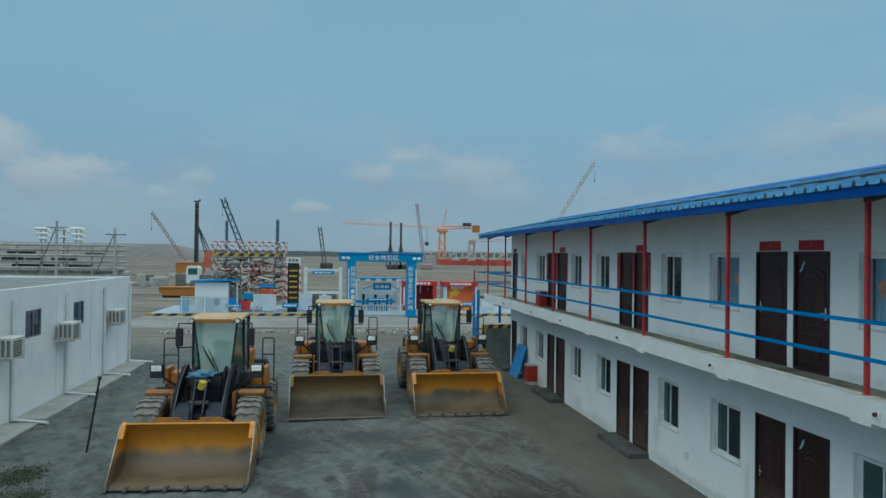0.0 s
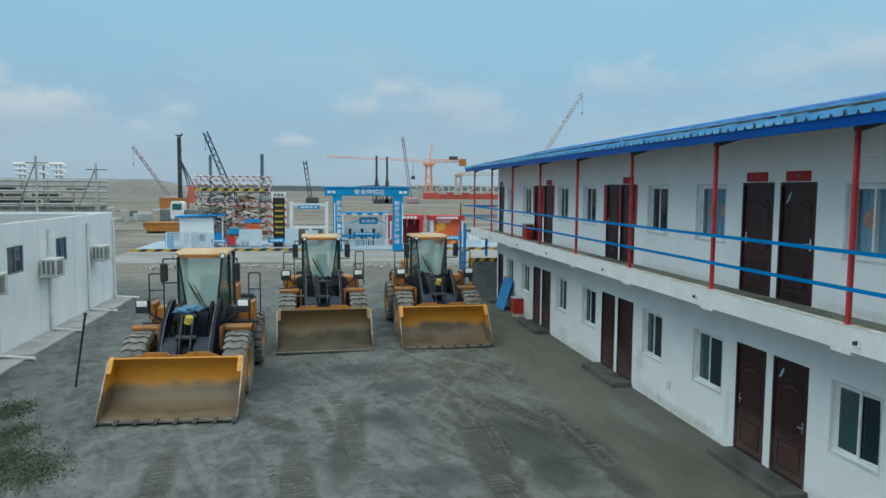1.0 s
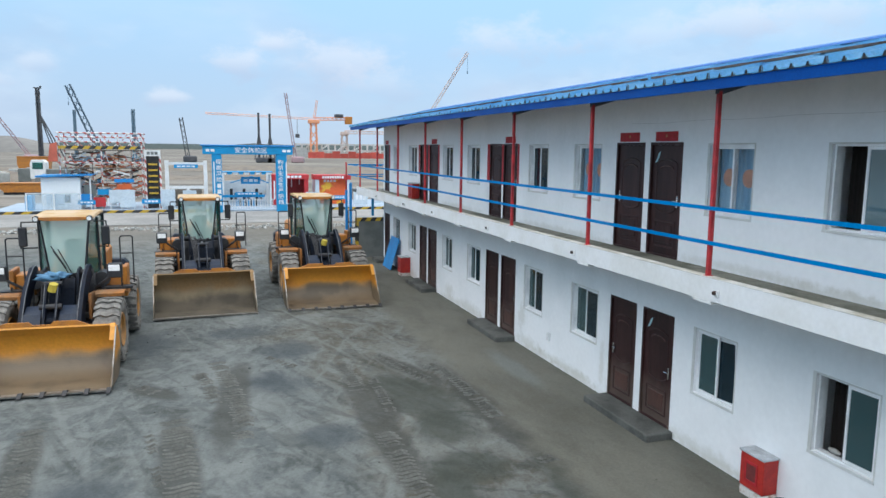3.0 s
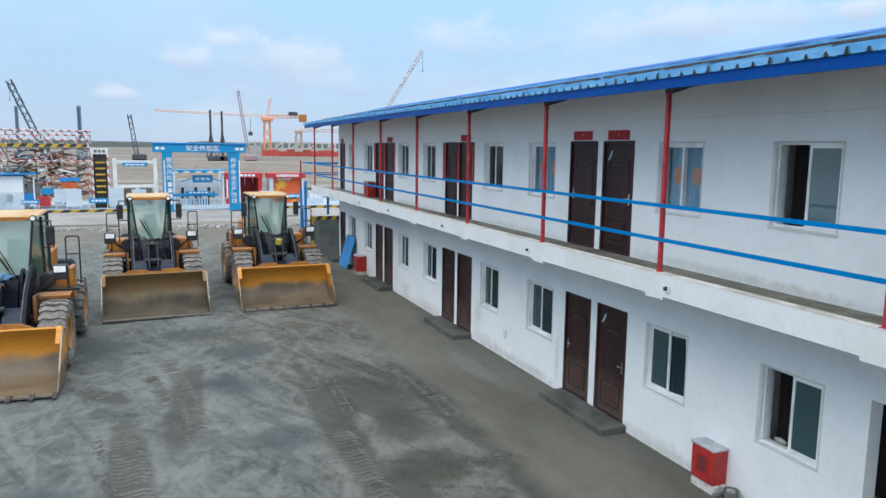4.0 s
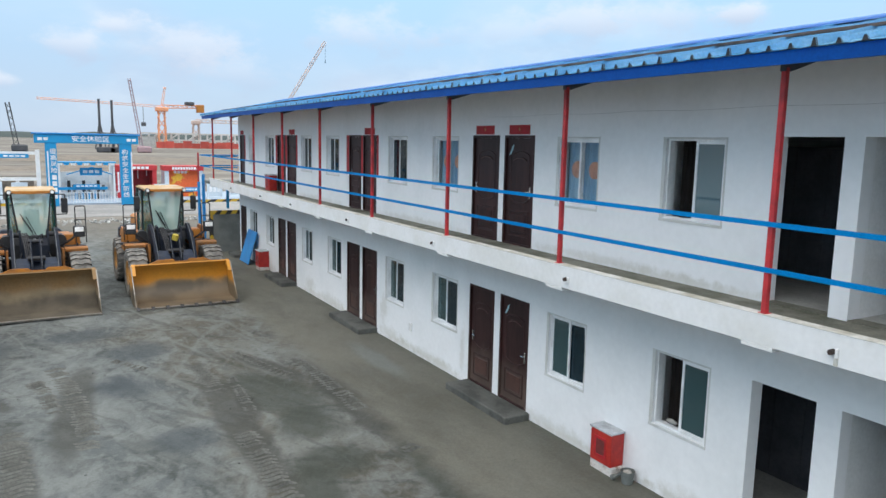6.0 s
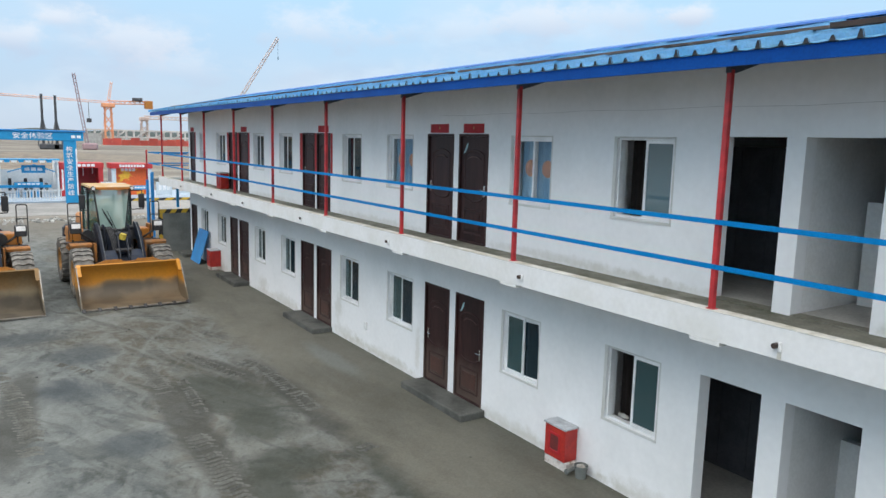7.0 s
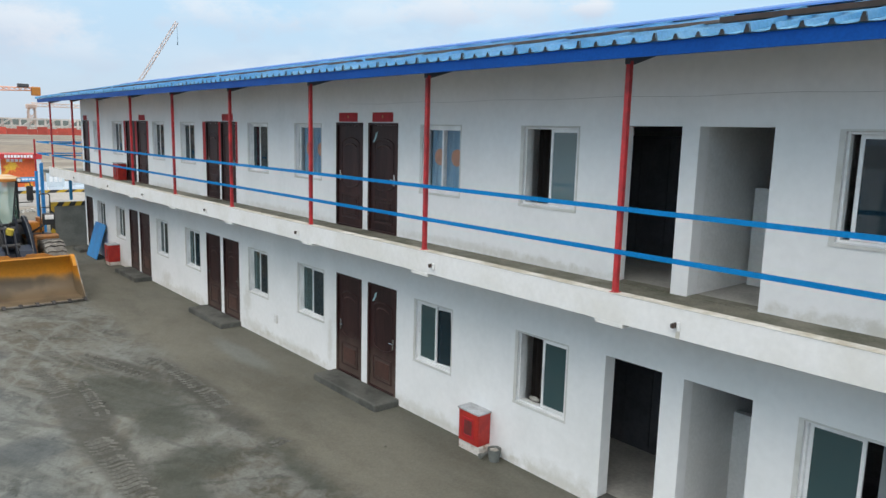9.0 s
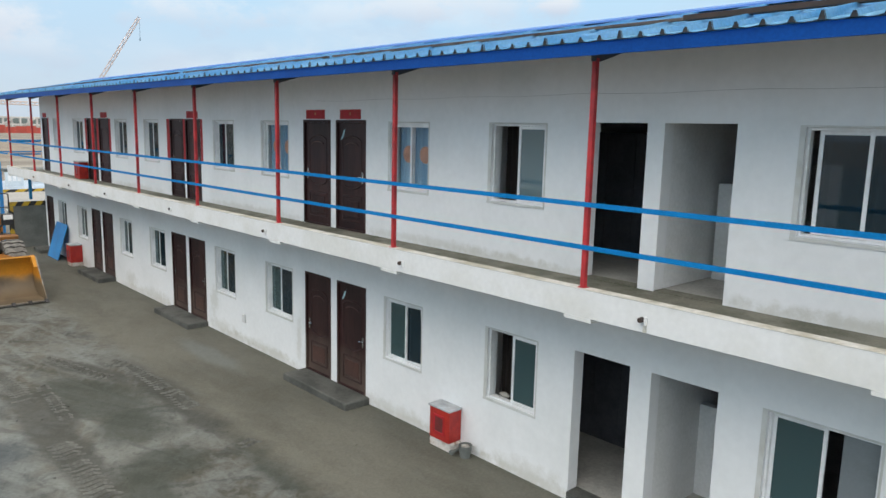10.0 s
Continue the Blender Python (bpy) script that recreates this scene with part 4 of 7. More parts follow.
def ring_wall(bm, c, r0, r1, z0, z1, t=0.008, n=18):
    """An open-topped bucket wall with thickness and a floor, wider at the top."""
    x, y = c
    prof = [(0.0, z0), (r0, z0), (r1, z1), (r1 - t, z1), (r0 - t, z0 + t), (0.0, z0 + t)]
    rings = []
    for i in range(n):
        a = 2 * math.pi * i / n
        rings.append([bm.verts.new((x + r * math.cos(a), y + r * math.sin(a), z)) for r, z in prof])
    for i in range(n):
        p, q = rings[i], rings[(i + 1) % n]
        for j in range(len(prof) - 1):
            bm.faces.new((p[j], q[j], q[j + 1], p[j + 1]))
    bmesh.ops.remove_doubles(bm, verts=bm.verts, dist=1e-5)
    bmesh.ops.recalc_face_normals(bm, faces=bm.faces)


can = empty("paint_bucket", "battered grey metal bucket standing on the ground by the wall", "bucket")
bm = bmesh.new()
ring_wall(bm, (-0.17, -2.90), 0.085, 0.115, -0.01, 0.20)
part("body", bm, M_GREY, can)
bm = bmesh.new()
bmesh.ops.create_icosphere(bm, subdivisions=3, radius=1.0)
for v in bm.verts:
    v.co *= 0.8 + 0.5 * noise.noise(v.co * 2.4)
    v.co = Vector((-0.17 + 0.085 * v.co.x, -2.90 + 0.085 * v.co.y, 0.165 + 0.05 * v.co.z))
part("rag", bm, M_LID_CLOTH, can, "crumpled pale rag", smooth=True)
bm = bmesh.new()
pipe(bm, [(-0.17 + 0.118 * math.cos(a), -2.90 + 0.118 * math.sin(a) * 0.6, 0.19 - 0.05 * math.sin(a)) for a in [math.pi * i / 8 for i in range(9)]], 0.004, n=5)
part("handle", bm, M_RUST, can)
bm = bmesh.new()
tube(bm, (-0.02, -2.76, 0.10), (-0.30, -2.74, 0.06), 0.028, n=10)
tube(bm, (-0.30, -2.74, 0.06), (-0.35, -2.735, 0.055), 0.042, n=10)
tagged(part("pipe_elbow", bm, M_GREY), "short grey water pipe stub out of the wall", "pipe")

bm = bmesh.new()
v = box(bm, -0.03, 0.0, 19.45, 20.9, 0.0, 1.42, bevel=0.006)
bmesh.ops.transform(bm, matrix=Matrix.Translation((-0.47, 0, 0)) @ Matrix.Rotation(radians(17), 4, "Y"), verts=bm.verts)
tagged(part("leaning_panel", bm, M_BLUE_L), "bright blue sheet panel leaning against the wall", "panel")
bm = bmesh.new()
box(bm, -0.06, -0.004, 5.0, 5.12, 0.55, 0.75, bevel=0.01)
tagged(part("socket_box", bm, M_WHITE), "small white socket box on the outer wall", "socket")


def striped_board(name, a, b, up, height, w, parent=None, label=""):
    """A black board from a to b with slanted yellow bars on its front, each a piece of its own."""
    a, b, up = Vector(a), Vector(b), Vector(up)
    d = b - a
    u = d.normalized()
    side = u.cross(up).normalized()

    def slab(quad, t0, t1):
        bm = bmesh.new()
        vs = [bm.verts.new(c + side * t0) for c in quad]
        ws = [bm.verts.new(c + side * t1) for c in quad]
        bm.faces.new(vs)
        bm.faces.new(ws[::-1])
        for k in range(4):
            bm.faces.new((vs[k], ws[k], ws[(k + 1) % 4], vs[(k + 1) % 4]))
        bmesh.ops.recalc_face_normals(bm, faces=bm.faces)
        return bm
    board = part(name, slab([a, b, b + up * height, a + up * height], 0, 0.012), M_HAZ_K, parent, label)
    n = max(2, int(d.length / w))
    for i in range(0, n, 2):
        p, q = a + d * (i / n), a + d * ((i + 1) / n)
        s1, s2 = u * (w * 0.55 if i else 0), u * (w * 0.55 if i < n - 1 else 0)
        part("yellow_bar", slab([p, q, q + s2 + up * height, p + s1 + up * height], 0.0125, 0.016), M_HAZ_Y, board)
    return board


# outside stair at the far end: landing, grey screen with hazard edges, blue posts and rails
stair = empty("outside_stair", "blue steel outside stair with grey screen and hazard stripes", "stair")
bm = bmesh.new()
box(bm, -1.28, 1.2, 23.32, 24.6, 3.22, 3.34)
part("landing", bm, M_GREY, stair)
bm = bmesh.new()
box(bm, -1.22, 0.25, 23.6, 23.64, 0.0, 1.95)
part("screen", bm, M_GREY, stair, "grey sheet screen")
striped_board("hazard_strip", (-1.22, 23.58, 1.77), (0.25, 23.58, 1.77), (0, 0, 1), 0.18, 0.22, stair, "yellow and black hazard strip")
striped_board("hazard_strip", (-1.04, 23.575, 0.0), (-1.04, 23.575, 1.76), (-1, 0, 0), 0.18, 0.22, stair, "yellow and black hazard strip")
for x, y, z0, z1, m in ((-1.46, 23.5, 0, 3.6, M_BLUE_L), (-1.24, 24.55, 0, 3.6, M_BLUE_L), (-0.14, 24.5, 1.95, 3.21, M_BLUE), (-1.30, 25.4, 0.0, 3.2, M_BLUE_L), (-1.30, 25.4, 3.202, 4.6, M_RED)):
    bm = bmesh.new()
    r = 0.032 if m is M_RED else 0.055
    box(bm, x - r, x + r, y - r, y + r, z0, z1)
    part("stair_post", bm, m, stair)
bm = bmesh.new()
for z in (3.98, 4.487):
    bar(bm, (-1.2, 23.1, z), (-1.2, 25.4, z), 0.04, 0.05)
    bar(bm, (-1.2, 25.4, z), (1.2, 25.4, z), 0.04, 0.05)
part("stair_rail", bm, M_RAIL, stair)
bm = bmesh.new()
for s in (1.25, 2.45):
    bar(bm, (s, 23.9, 3.2), (s, 29.2, 0.1), 0.06, 0.22)
part("stringer", bm, M_BLUE, stair)
for i in range(16):
    bm = bmesh.new()
    f = (i + 0.5) / 16
    box(bm, 1.28, 2.42, 23.9 + 5.3 * f - 0.13, 23.9 + 5.3 * f + 0.13, 3.2 - 3.1 * f - 0.02, 3.2 - 3.1 * f + 0.02)
    part("tread", bm, M_GREY, stair)

# ---------------------------------------------------------------- wheel loaders
M_MUD = mat("loader_paint_muddy", (0.62, 0.26, 0.02), 0.5, second=(0.50, 0.22, 0.03), scale=1.2, mix=(0.45, 0.75), fine=14, fine_amt=0.08, bump=0.15)
M_MUD_LIT = mat("mud_bucket_painted_light", (0.25, 0.145, 0.055), 0.8, second=(0.24, 0.165, 0.085), scale=1.1, mix=(0.38, 0.66), fine=14, fine_amt=0.10, bump=0.2)
M_NAVY = mat("navy_boom_paint", (0.007, 0.012, 0.024), 0.55, second=(0.015, 0.018, 0.026), scale=3, fine=20, fine_amt=0.2, bump=0.05, spec=0.15)
M_RIM = mat("yellow_rim", (0.40, 0.19, 0.04), 0.6, second=(0.25, 0.15, 0.06), scale=5, fine=25, fine_amt=0.2)
M_STEEL = mat("worn_steel", (0.30, 0.29, 0.27), 0.45, 0.8, second=(0.2, 0.18, 0.15), scale=5, fine=25, fine_amt=0.2)
M_NAVYCOVER = mat("blue_black_cover", (0.016, 0.027, 0.052), 0.5, second=(0.026, 0.034, 0.05), scale=3, fine=20, fine_amt=0.2, bump=0.05, spec=0.3)
M_SCUFF = mat("scuffed_bare_edge", (0.11, 0.12, 0.13), 0.5, 0.3, second=(0.05, 0.055, 0.065), scale=6, fine=30, fine_amt=0.2)
M_LAMP = mat("lamp_glass", (0.97, 0.97, 0.95), 0.1, scale=3, fine=40, bump=0)
# green glass whose pale tint also carries the reflected sky
M_WIND = glass("green_windshield_sky_glare", (0.72, 0.95, 0.86), 0.04, 0.60)
M_CABROOF = mat("dusty_cab_roof", (0.50, 0.38, 0.25), 0.8, second=(0.42, 0.27, 0.11), scale=1.4, mix=(0.4, 0.6), fine=18, fine_amt=0.12)
M_GUARD = mat("dusty_mudguard", (0.34, 0.13, 0.025), 0.7, second=(0.23, 0.125, 0.055), scale=2.2, mix=(0.42, 0.62), fine=18, fine_amt=0.15)
M_SIDE = glass("dark_green_side_glass", (0.03, 0.15, 0.13), 0.05, 0.70)
M_REARG = glass("pale_rear_glass", (0.70, 0.84, 0.80), 0.05, 0.30)
M_SEAT = mat("black_vinyl", (0.025, 0.025, 0.028), 0.6)
M_RAGB = mat("blue_rag", (0.10, 0.22, 0.35), 0.9, scale=6)
M_RAGY = mat("yellow_valve", (0.45, 0.36, 0.04), 0.7, scale=6)


def mud_or_light_band(m, top, mud, amount=0.92, wave=1.1, soft=0.2):
    """Dried mud or dust, or a painted band of light, up to a wavering height."""
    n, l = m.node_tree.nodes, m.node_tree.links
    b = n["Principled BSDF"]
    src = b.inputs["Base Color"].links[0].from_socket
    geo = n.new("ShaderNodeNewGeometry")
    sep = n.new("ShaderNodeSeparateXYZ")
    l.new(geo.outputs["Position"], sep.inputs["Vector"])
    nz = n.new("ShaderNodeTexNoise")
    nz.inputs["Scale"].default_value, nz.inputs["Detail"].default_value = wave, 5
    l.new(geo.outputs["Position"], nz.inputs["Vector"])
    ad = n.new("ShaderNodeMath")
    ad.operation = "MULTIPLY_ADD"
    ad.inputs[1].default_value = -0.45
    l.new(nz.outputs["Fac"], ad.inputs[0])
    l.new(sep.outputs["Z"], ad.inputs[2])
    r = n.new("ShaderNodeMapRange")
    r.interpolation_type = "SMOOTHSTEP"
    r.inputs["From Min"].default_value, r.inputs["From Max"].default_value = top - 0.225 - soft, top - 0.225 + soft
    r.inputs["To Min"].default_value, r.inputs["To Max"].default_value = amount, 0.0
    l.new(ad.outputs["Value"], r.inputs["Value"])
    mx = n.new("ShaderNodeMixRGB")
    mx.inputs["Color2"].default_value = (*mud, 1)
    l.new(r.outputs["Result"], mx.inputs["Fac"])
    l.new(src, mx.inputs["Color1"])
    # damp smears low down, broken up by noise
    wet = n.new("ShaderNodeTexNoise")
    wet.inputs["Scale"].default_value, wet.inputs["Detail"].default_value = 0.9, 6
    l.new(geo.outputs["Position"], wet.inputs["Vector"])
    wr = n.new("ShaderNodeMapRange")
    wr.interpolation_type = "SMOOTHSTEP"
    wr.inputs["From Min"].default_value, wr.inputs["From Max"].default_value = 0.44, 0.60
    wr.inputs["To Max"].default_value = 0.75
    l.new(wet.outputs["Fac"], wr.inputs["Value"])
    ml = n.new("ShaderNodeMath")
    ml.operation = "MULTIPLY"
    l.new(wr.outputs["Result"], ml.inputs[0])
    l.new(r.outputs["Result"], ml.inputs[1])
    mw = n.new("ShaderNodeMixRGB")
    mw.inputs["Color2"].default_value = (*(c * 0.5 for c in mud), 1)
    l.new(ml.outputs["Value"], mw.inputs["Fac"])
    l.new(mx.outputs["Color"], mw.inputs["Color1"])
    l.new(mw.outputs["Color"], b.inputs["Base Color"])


mud_or_light_band(M_MUD, 0.60, (0.29, 0.205, 0.11), 0.7, 0.9, 0.09)
mud_or_light_band(M_MUD, 0.52, (0.145, 0.112, 0.072), 0.95, 0.9, 0.11)
# second bucket: its sky-lit band and shaded foot are coloured in over the mud
mud_or_light_band(M_MUD_LIT, 0.62, (0.27, 0.215, 0.135), soft=0.12)
mud_or_light_band(M_MUD_LIT, 0.40, (0.085, 0.072, 0.052), soft=0.14)
mud_or_light_band(M_DOOR, 0.78, (0.125, 0.088, 0.072), 0.8, 2.6, 0.3)
mud_or_light_band(M_DOOR_LOW, 0.55, (0.10, 0.05, 0.04), 0.6, 3.2, 0.2)

TYRE_R = 0.80


def tyre_mesh():
    bm = bmesh.new()
    prof = [(-0.24, 0.42), (-0.28, 0.52), (-0.29, 0.64), (-0.26, 0.73), (-0.20, 0.755), (0.20, 0.755), (0.26, 0.73), (0.29, 0.64), (0.28, 0.52), (0.24, 0.42)]
    n = 40
    rings = []
    for i in range(n):
        a = 2 * math.pi * i / n
        rings.append([bm.verts.new((x, r * math.sin(a), r * math.cos(a))) for x, r in prof])
    for i in range(n):
        p, q = rings[i], rings[(i + 1) % n]
        for j in range(len(prof)):
            k = (j + 1) % len(prof)
            bm.faces.new((p[j], q[j], q[k], p[k]))
    # chevron lugs across the tread
    m = 22
    for i in range(m):
        a = 2 * math.pi * i / m
        for s in (-1, 1):
            w = 0.075
            path = [(0.0, 0.0), (0.14, 0.06), (0.29, 0.0)]
            for (x0, o0), (x1, o1) in zip(path, path[1:]):
                vs = []
                for x, o in ((x0, o0), (x1, o1)):
                    for da in (-w, w):
                        for r in ((0.74 if x < 0.2 else 0.70), (0.805 if x < 0.2 else 0.775)):
                            t = a + o + da
                            vs.append(bm.verts.new((s * x, r * math.sin(t), r * math.cos(t))))
                for q in ((0, 1, 3, 2), (4, 6, 7, 5), (0, 4, 5, 1), (2, 3, 7, 6), (1, 5, 7, 3), (0, 2, 6, 4)):
                    bm.faces.new([vs[c] for c in q])
    bmesh.ops.recalc_face_normals(bm, faces=bm.faces)
    return bm


def rim_mesh():
    bm = bmesh.new()
    prof = [(0.22, 0.43), (0.27, 0.41), (0.24, 0.36), (0.12, 0.33), (0.10, 0.20), (0.20, 0.16), (0.22, 0.10), (0.22, 0.0)]
    n = 28
    for s in (1, -1):
        rings = [[bm.verts.new((s * x, r * math.sin(2 * math.pi * i / n), r * math.cos(2 * math.pi * i / n))) for x, r in prof] for i in range(n)]
        for i in range(n):
            p, q = rings[i], rings[(i + 1) % n]
            for j in range(len(prof) - 1):
                bm.faces.new((p[j], q[j], q[j + 1], p[j + 1]))
    bmesh.ops.remove_doubles(bm, verts=bm.verts, dist=1e-4)
    bmesh.ops.recalc_face_normals(bm, faces=bm.faces)
    return bm


def loader(edge, yaw_front, yaw_body, bucket_mat, label, teeth=True, W=1.53, rag=False, cap=True):
    ex, ey = edge
    f = radians(yaw_front)
    piv = Vector((ex - 4.0 * math.sin(f), ey + 4.0 * math.cos(f), 0))
    base = Matrix.Translation(piv) @ Matrix.Rotation(radians(yaw_body), 4, "Z") @ Matrix.Translation((0, -1.6, 0))
    art = Matrix.Translation((0, 1.6, 0)) @ Matrix.Rotation(radians(yaw_front - yaw_body), 4, "Z") @ Matrix.Translation((0, -1.6, 0))
    e = empty("wheel_loader", label, "wheel loader", "wheel loaders parked in a row", m=base)

    def P(name, bm, m, front=False, parent=None, label="", smooth=False):
        if front:
            bmesh.ops.transform(bm, matrix=art, verts=bm.verts)
        return part(name, bm, m, parent or e, label, smooth)

    # bucket: curved shell, side plates, raised spill guard, cutting edge, teeth
    prof = [(-2.38, 0.05), (-1.80, 0.05)] + [(-1.62 + 0.60 * math.sin(radians(a)), 0.67 - 0.62 * math.cos(radians(a))) for a in range(0, 130, 5)] + [(-1.30, 1.22)]
    back = [(y + 0.035, z - (0.03 if i < 9 else 0.0)) for i, (y, z) in enumerate(prof)]
    bm = bmesh.new()
    prism(bm, prof + back[::-1], -W, W)
    for s in (-1, 1):
        prism(bm, prof + [(-1.38, 1.20), (-2.30, 0.16)], s * W, s * (W + 0.03))
        prism(bm, [(-1.42, 1.22), (-1.30, 1.27), (-1.22, 1.10), (-1.62, 0.95)], s * (W - 0.10), s * (W - 0.001))
    prism(bm, [(-1.34, 1.225), (-1.28, 1.21), (-1.25, 1.245), (-1.32, 1.262)], -W, W)
    buck = P("bucket", bm, bucket_mat, True)
    bm = bmesh.new()
    vs = [(-0.98, 1.262), (0.98, 1.262), (0.72, 1.37), (0.25, 1.37), (0.18, 1.30), (-0.18, 1.30), (-0.25, 1.37), (-0.72, 1.37)]
    prism(bm, vs, -1.32, -1.28, "y")
    P("spill_guard", bm, M_ORANGE, True, buck)
    bm = bmesh.new()
    box(bm, -W - 0.03, W + 0.03, -2.46, -2.30, 0.02, 0.055)
    P("cutting_edge", bm, M_STEEL, True, buck)
    for s in (-1, 1):
        bm = bmesh.new()
        bar(bm, (s * (W + 0.018), -2.33, 0.06), (s * (W + 0.018), -1.40, 1.20), 0.03, 0.05)
        P("side_cutter", bm, M_STEEL, True, buck)
    if teeth:
        for i in range(8):
            x = -W + 0.02 + (2 * W - 0.04) * i / 7
            bm = bmesh.new()
            prism(bm, [(-2.58, 0.03), (-2.40, 0.015), (-2.28, 0.06), (-2.40, 0.10)], x - 0.045, x + 0.045)
            P("tooth", bm, M_BLACK, True, buck)

    # front frame: low belly, tower of two plates with a rear wall, axle
    bm = bmesh.new()
    prism(bm, [(-0.50, 0.55), (1.3, 0.5), (1.3, 1.35), (0.55, 1.30), (-0.20, 1.05), (-0.55, 0.85)], -0.40, 0.40)
    box(bm, -0.95, 0.95, -0.2, 0.2, 0.6, 1.0)
    P("front_frame", bm, M_NAVY, True)
    for s in (-1, 1):
        bm = bmesh.new()
        prism(bm, [(0.35, 1.20), (1.28, 1.30), (1.28, 2.02), (1.02, 2.24), (0.78, 2.20), (0.55, 1.75)], s * 0.36, s * 0.42)
        P("tower_plate", bm, M_NAVY, True)
        bm = bmesh.new()
        tube(bm, (s * 0.34, 0.94, 2.10), (s * 0.70, 0.94, 2.10), 0.085, n=14)
        P("boom_pin", bm, M_BLACK, True)
    bm = bmesh.new()
    box(bm, -0.358, 0.358, 1.20, 1.28, 1.352, 1.95)
    P("tower_back", bm, M_BLACK, True)
    # bowed boom arms with scuffed upper edges, lift rams
    top = [(1.06, 2.20), (0.92, 2.31), (0.66, 2.30), (0.30, 2.13), (-0.08, 1.84), (-0.42, 1.46), (-0.72, 1.02), (-0.95, 0.58)]
    low = [(-1.00, 0.40), (-0.85, 0.36), (-0.62, 0.62), (-0.35, 0.98), (0.0, 1.36), (0.42, 1.70), (0.78, 1.92), (1.02, 2.02)]
    for s in (-1, 1):
        bm = bmesh.new()
        prism(bm, top + low, s * 0.57, s * 0.67)
        arm = P("boom_arm", bm, M_NAVY, True)
        bm = bmesh.new()
        for (ya, za), (yb, zb) in zip(top[1:], top[2:]):
            bar(bm, (s * 0.582, ya, za + 0.004), (s * 0.582, yb, zb + 0.004), 0.022, 0.012)
        P("scuffed_edge", bm, M_SCUFF, True, arm, "edge worn to bare grey metal")
        bm = bmesh.new()
        tube(bm, (s * 0.49, 0.95, 1.0), (s * 0.49, -0.1, 1.22), 0.075, n=12)
        P("lift_ram", bm, M_BLACK, True)
        bm = bmesh.new()
        tube(bm, (s * 0.49, -0.1, 1.22), (s * 0.49, -0.42, 1.30), 0.04, n=10)
        P("ram_rod", bm, M_STEEL, True, label="polished ram rod")
        # mudguards over the front tyres
        bm = bmesh.new()
        a, b = (0.84, 1.50) if s > 0 else (-1.50, -0.84)
        prism(bm, [(0.26, 1.58), (0.24, 1.66), (0.30, 1.70), (0.60, 1.70), (0.98, 1.58), (0.98, 1.54), (0.58, 1.66), (0.33, 1.66)], a, b)
        prism(bm, [(0.0, 1.10), (0.75, 1.10), (0.75, 1.66), (0.0, 1.72)], s * 0.74, s * 0.80)
        P("mudguard", bm, M_GUARD, True)
        # head lamp on its stalk
        bm = bmesh.new()
        pipe(bm, [(s * 0.75, 0.70, 1.72), (s * 1.05, 0.55, 1.95), (s * 1.22, 0.50, 2.10)], 0.035)
        lamp = P("lamp_stalk", bm, M_BLACK, True)
        bm = bmesh.new()
        box(bm, s * 1.28 - 0.17, s * 1.28 + 0.17, 0.40, 0.62, 2.02, 2.38, bevel=0.025)
        P("lamp_housing", bm, M_BLACK, True, lamp)
        bm = bmesh.new()
        box(bm, s * 1.28 - 0.13, s * 1.28 + 0.13, 0.385, 0.399, 2.20, 2.35, bevel=0.006)
        P("lamp_glass", bm, M_LAMP, True, lamp)
    # crossbeam between the arms: two sloped cover plates either side of the rocker lugs
    bm = bmesh.new()
    tube(bm, (-0.569, -0.42, 1.16), (0.569, -0.42, 1.16), 0.13, n=14)
    P("boom_crossbeam", bm, M_NAVY, True)
    for s in (-1, 1):
        bm = bmesh.new()
        x0, x1 = sorted((s * 0.20, s * 0.562))
        prism(bm, [(-0.70, 0.86), (-0.74, 0.95), (-0.50, 1.36), (-0.18, 1.50), (-0.16, 1.46), (-0.46, 1.28)], x0, x1)
        P("cover_plate", bm, M_NAVYCOVER, True)
        bm = bmesh.new()
        prism(bm, [(-0.93, 0.74), (-0.80, 0.72), (-0.42, 1.20), (0.02, 1.98), (-0.05, 2.08), (-0.17, 2.02), (-0.62, 1.30)], s * 0.10, s * 0.15)
        rocker = P("rocker_plate", bm, M_NAVY, True)
        bm = bmesh.new()
        bar(bm, (s * 0.14, -0.64, 1.32), (s * 0.14, -0.20, 2.02), 0.012, 0.012)
        P("scuffed_edge", bm, M_SCUFF, True, rocker, "edge worn to bare grey metal")
    bm = bmesh.new()
    tube(bm, (-0.24, -0.40, 1.52), (0.24, -0.40, 1.52), 0.07, n=12)
    P("rocker_pin", bm, M_BLACK, True)
    bm = bmesh.new()
    tube(bm, (-0.20, -0.07, 2.01), (0.20, -0.07, 2.01), 0.06, n=12)
    P("rocker_pin", bm, M_BLACK, True)
    bm = bmesh.new()
    prism(bm, [(0.30, 1.30), (0.52, 1.30), (0.74, 1.98), (0.60, 2.02), (0.42, 1.80)], -0.358, 0.358)
    P("tower_front", bm, M_NAVY, True)
    bm = bmesh.new()
    prism(bm, [(-0.96, 0.52), (-0.88, 0.48), (-0.78, 0.76), (-0.86, 0.82)], -0.07, 0.07)
    P("bucket_link", bm, M_BLACK, True)
    bm = bmesh.new()
    tube(bm, (0, -0.08, 2.0), (0, 0.35, 2.02), 0.045, n=10)
    P("tilt_rod", bm, M_SCUFF, True)
    bm = bmesh.new()
    tube(bm, (0, 0.35, 2.02), (0, 1.2, 1.98), 0.095, n=14)
    tube(bm, (0, 0.33, 2.02), (0, 0.40, 2.02), 0.115, n=14)
    P("tilt_ram", bm, M_BLACK, True)
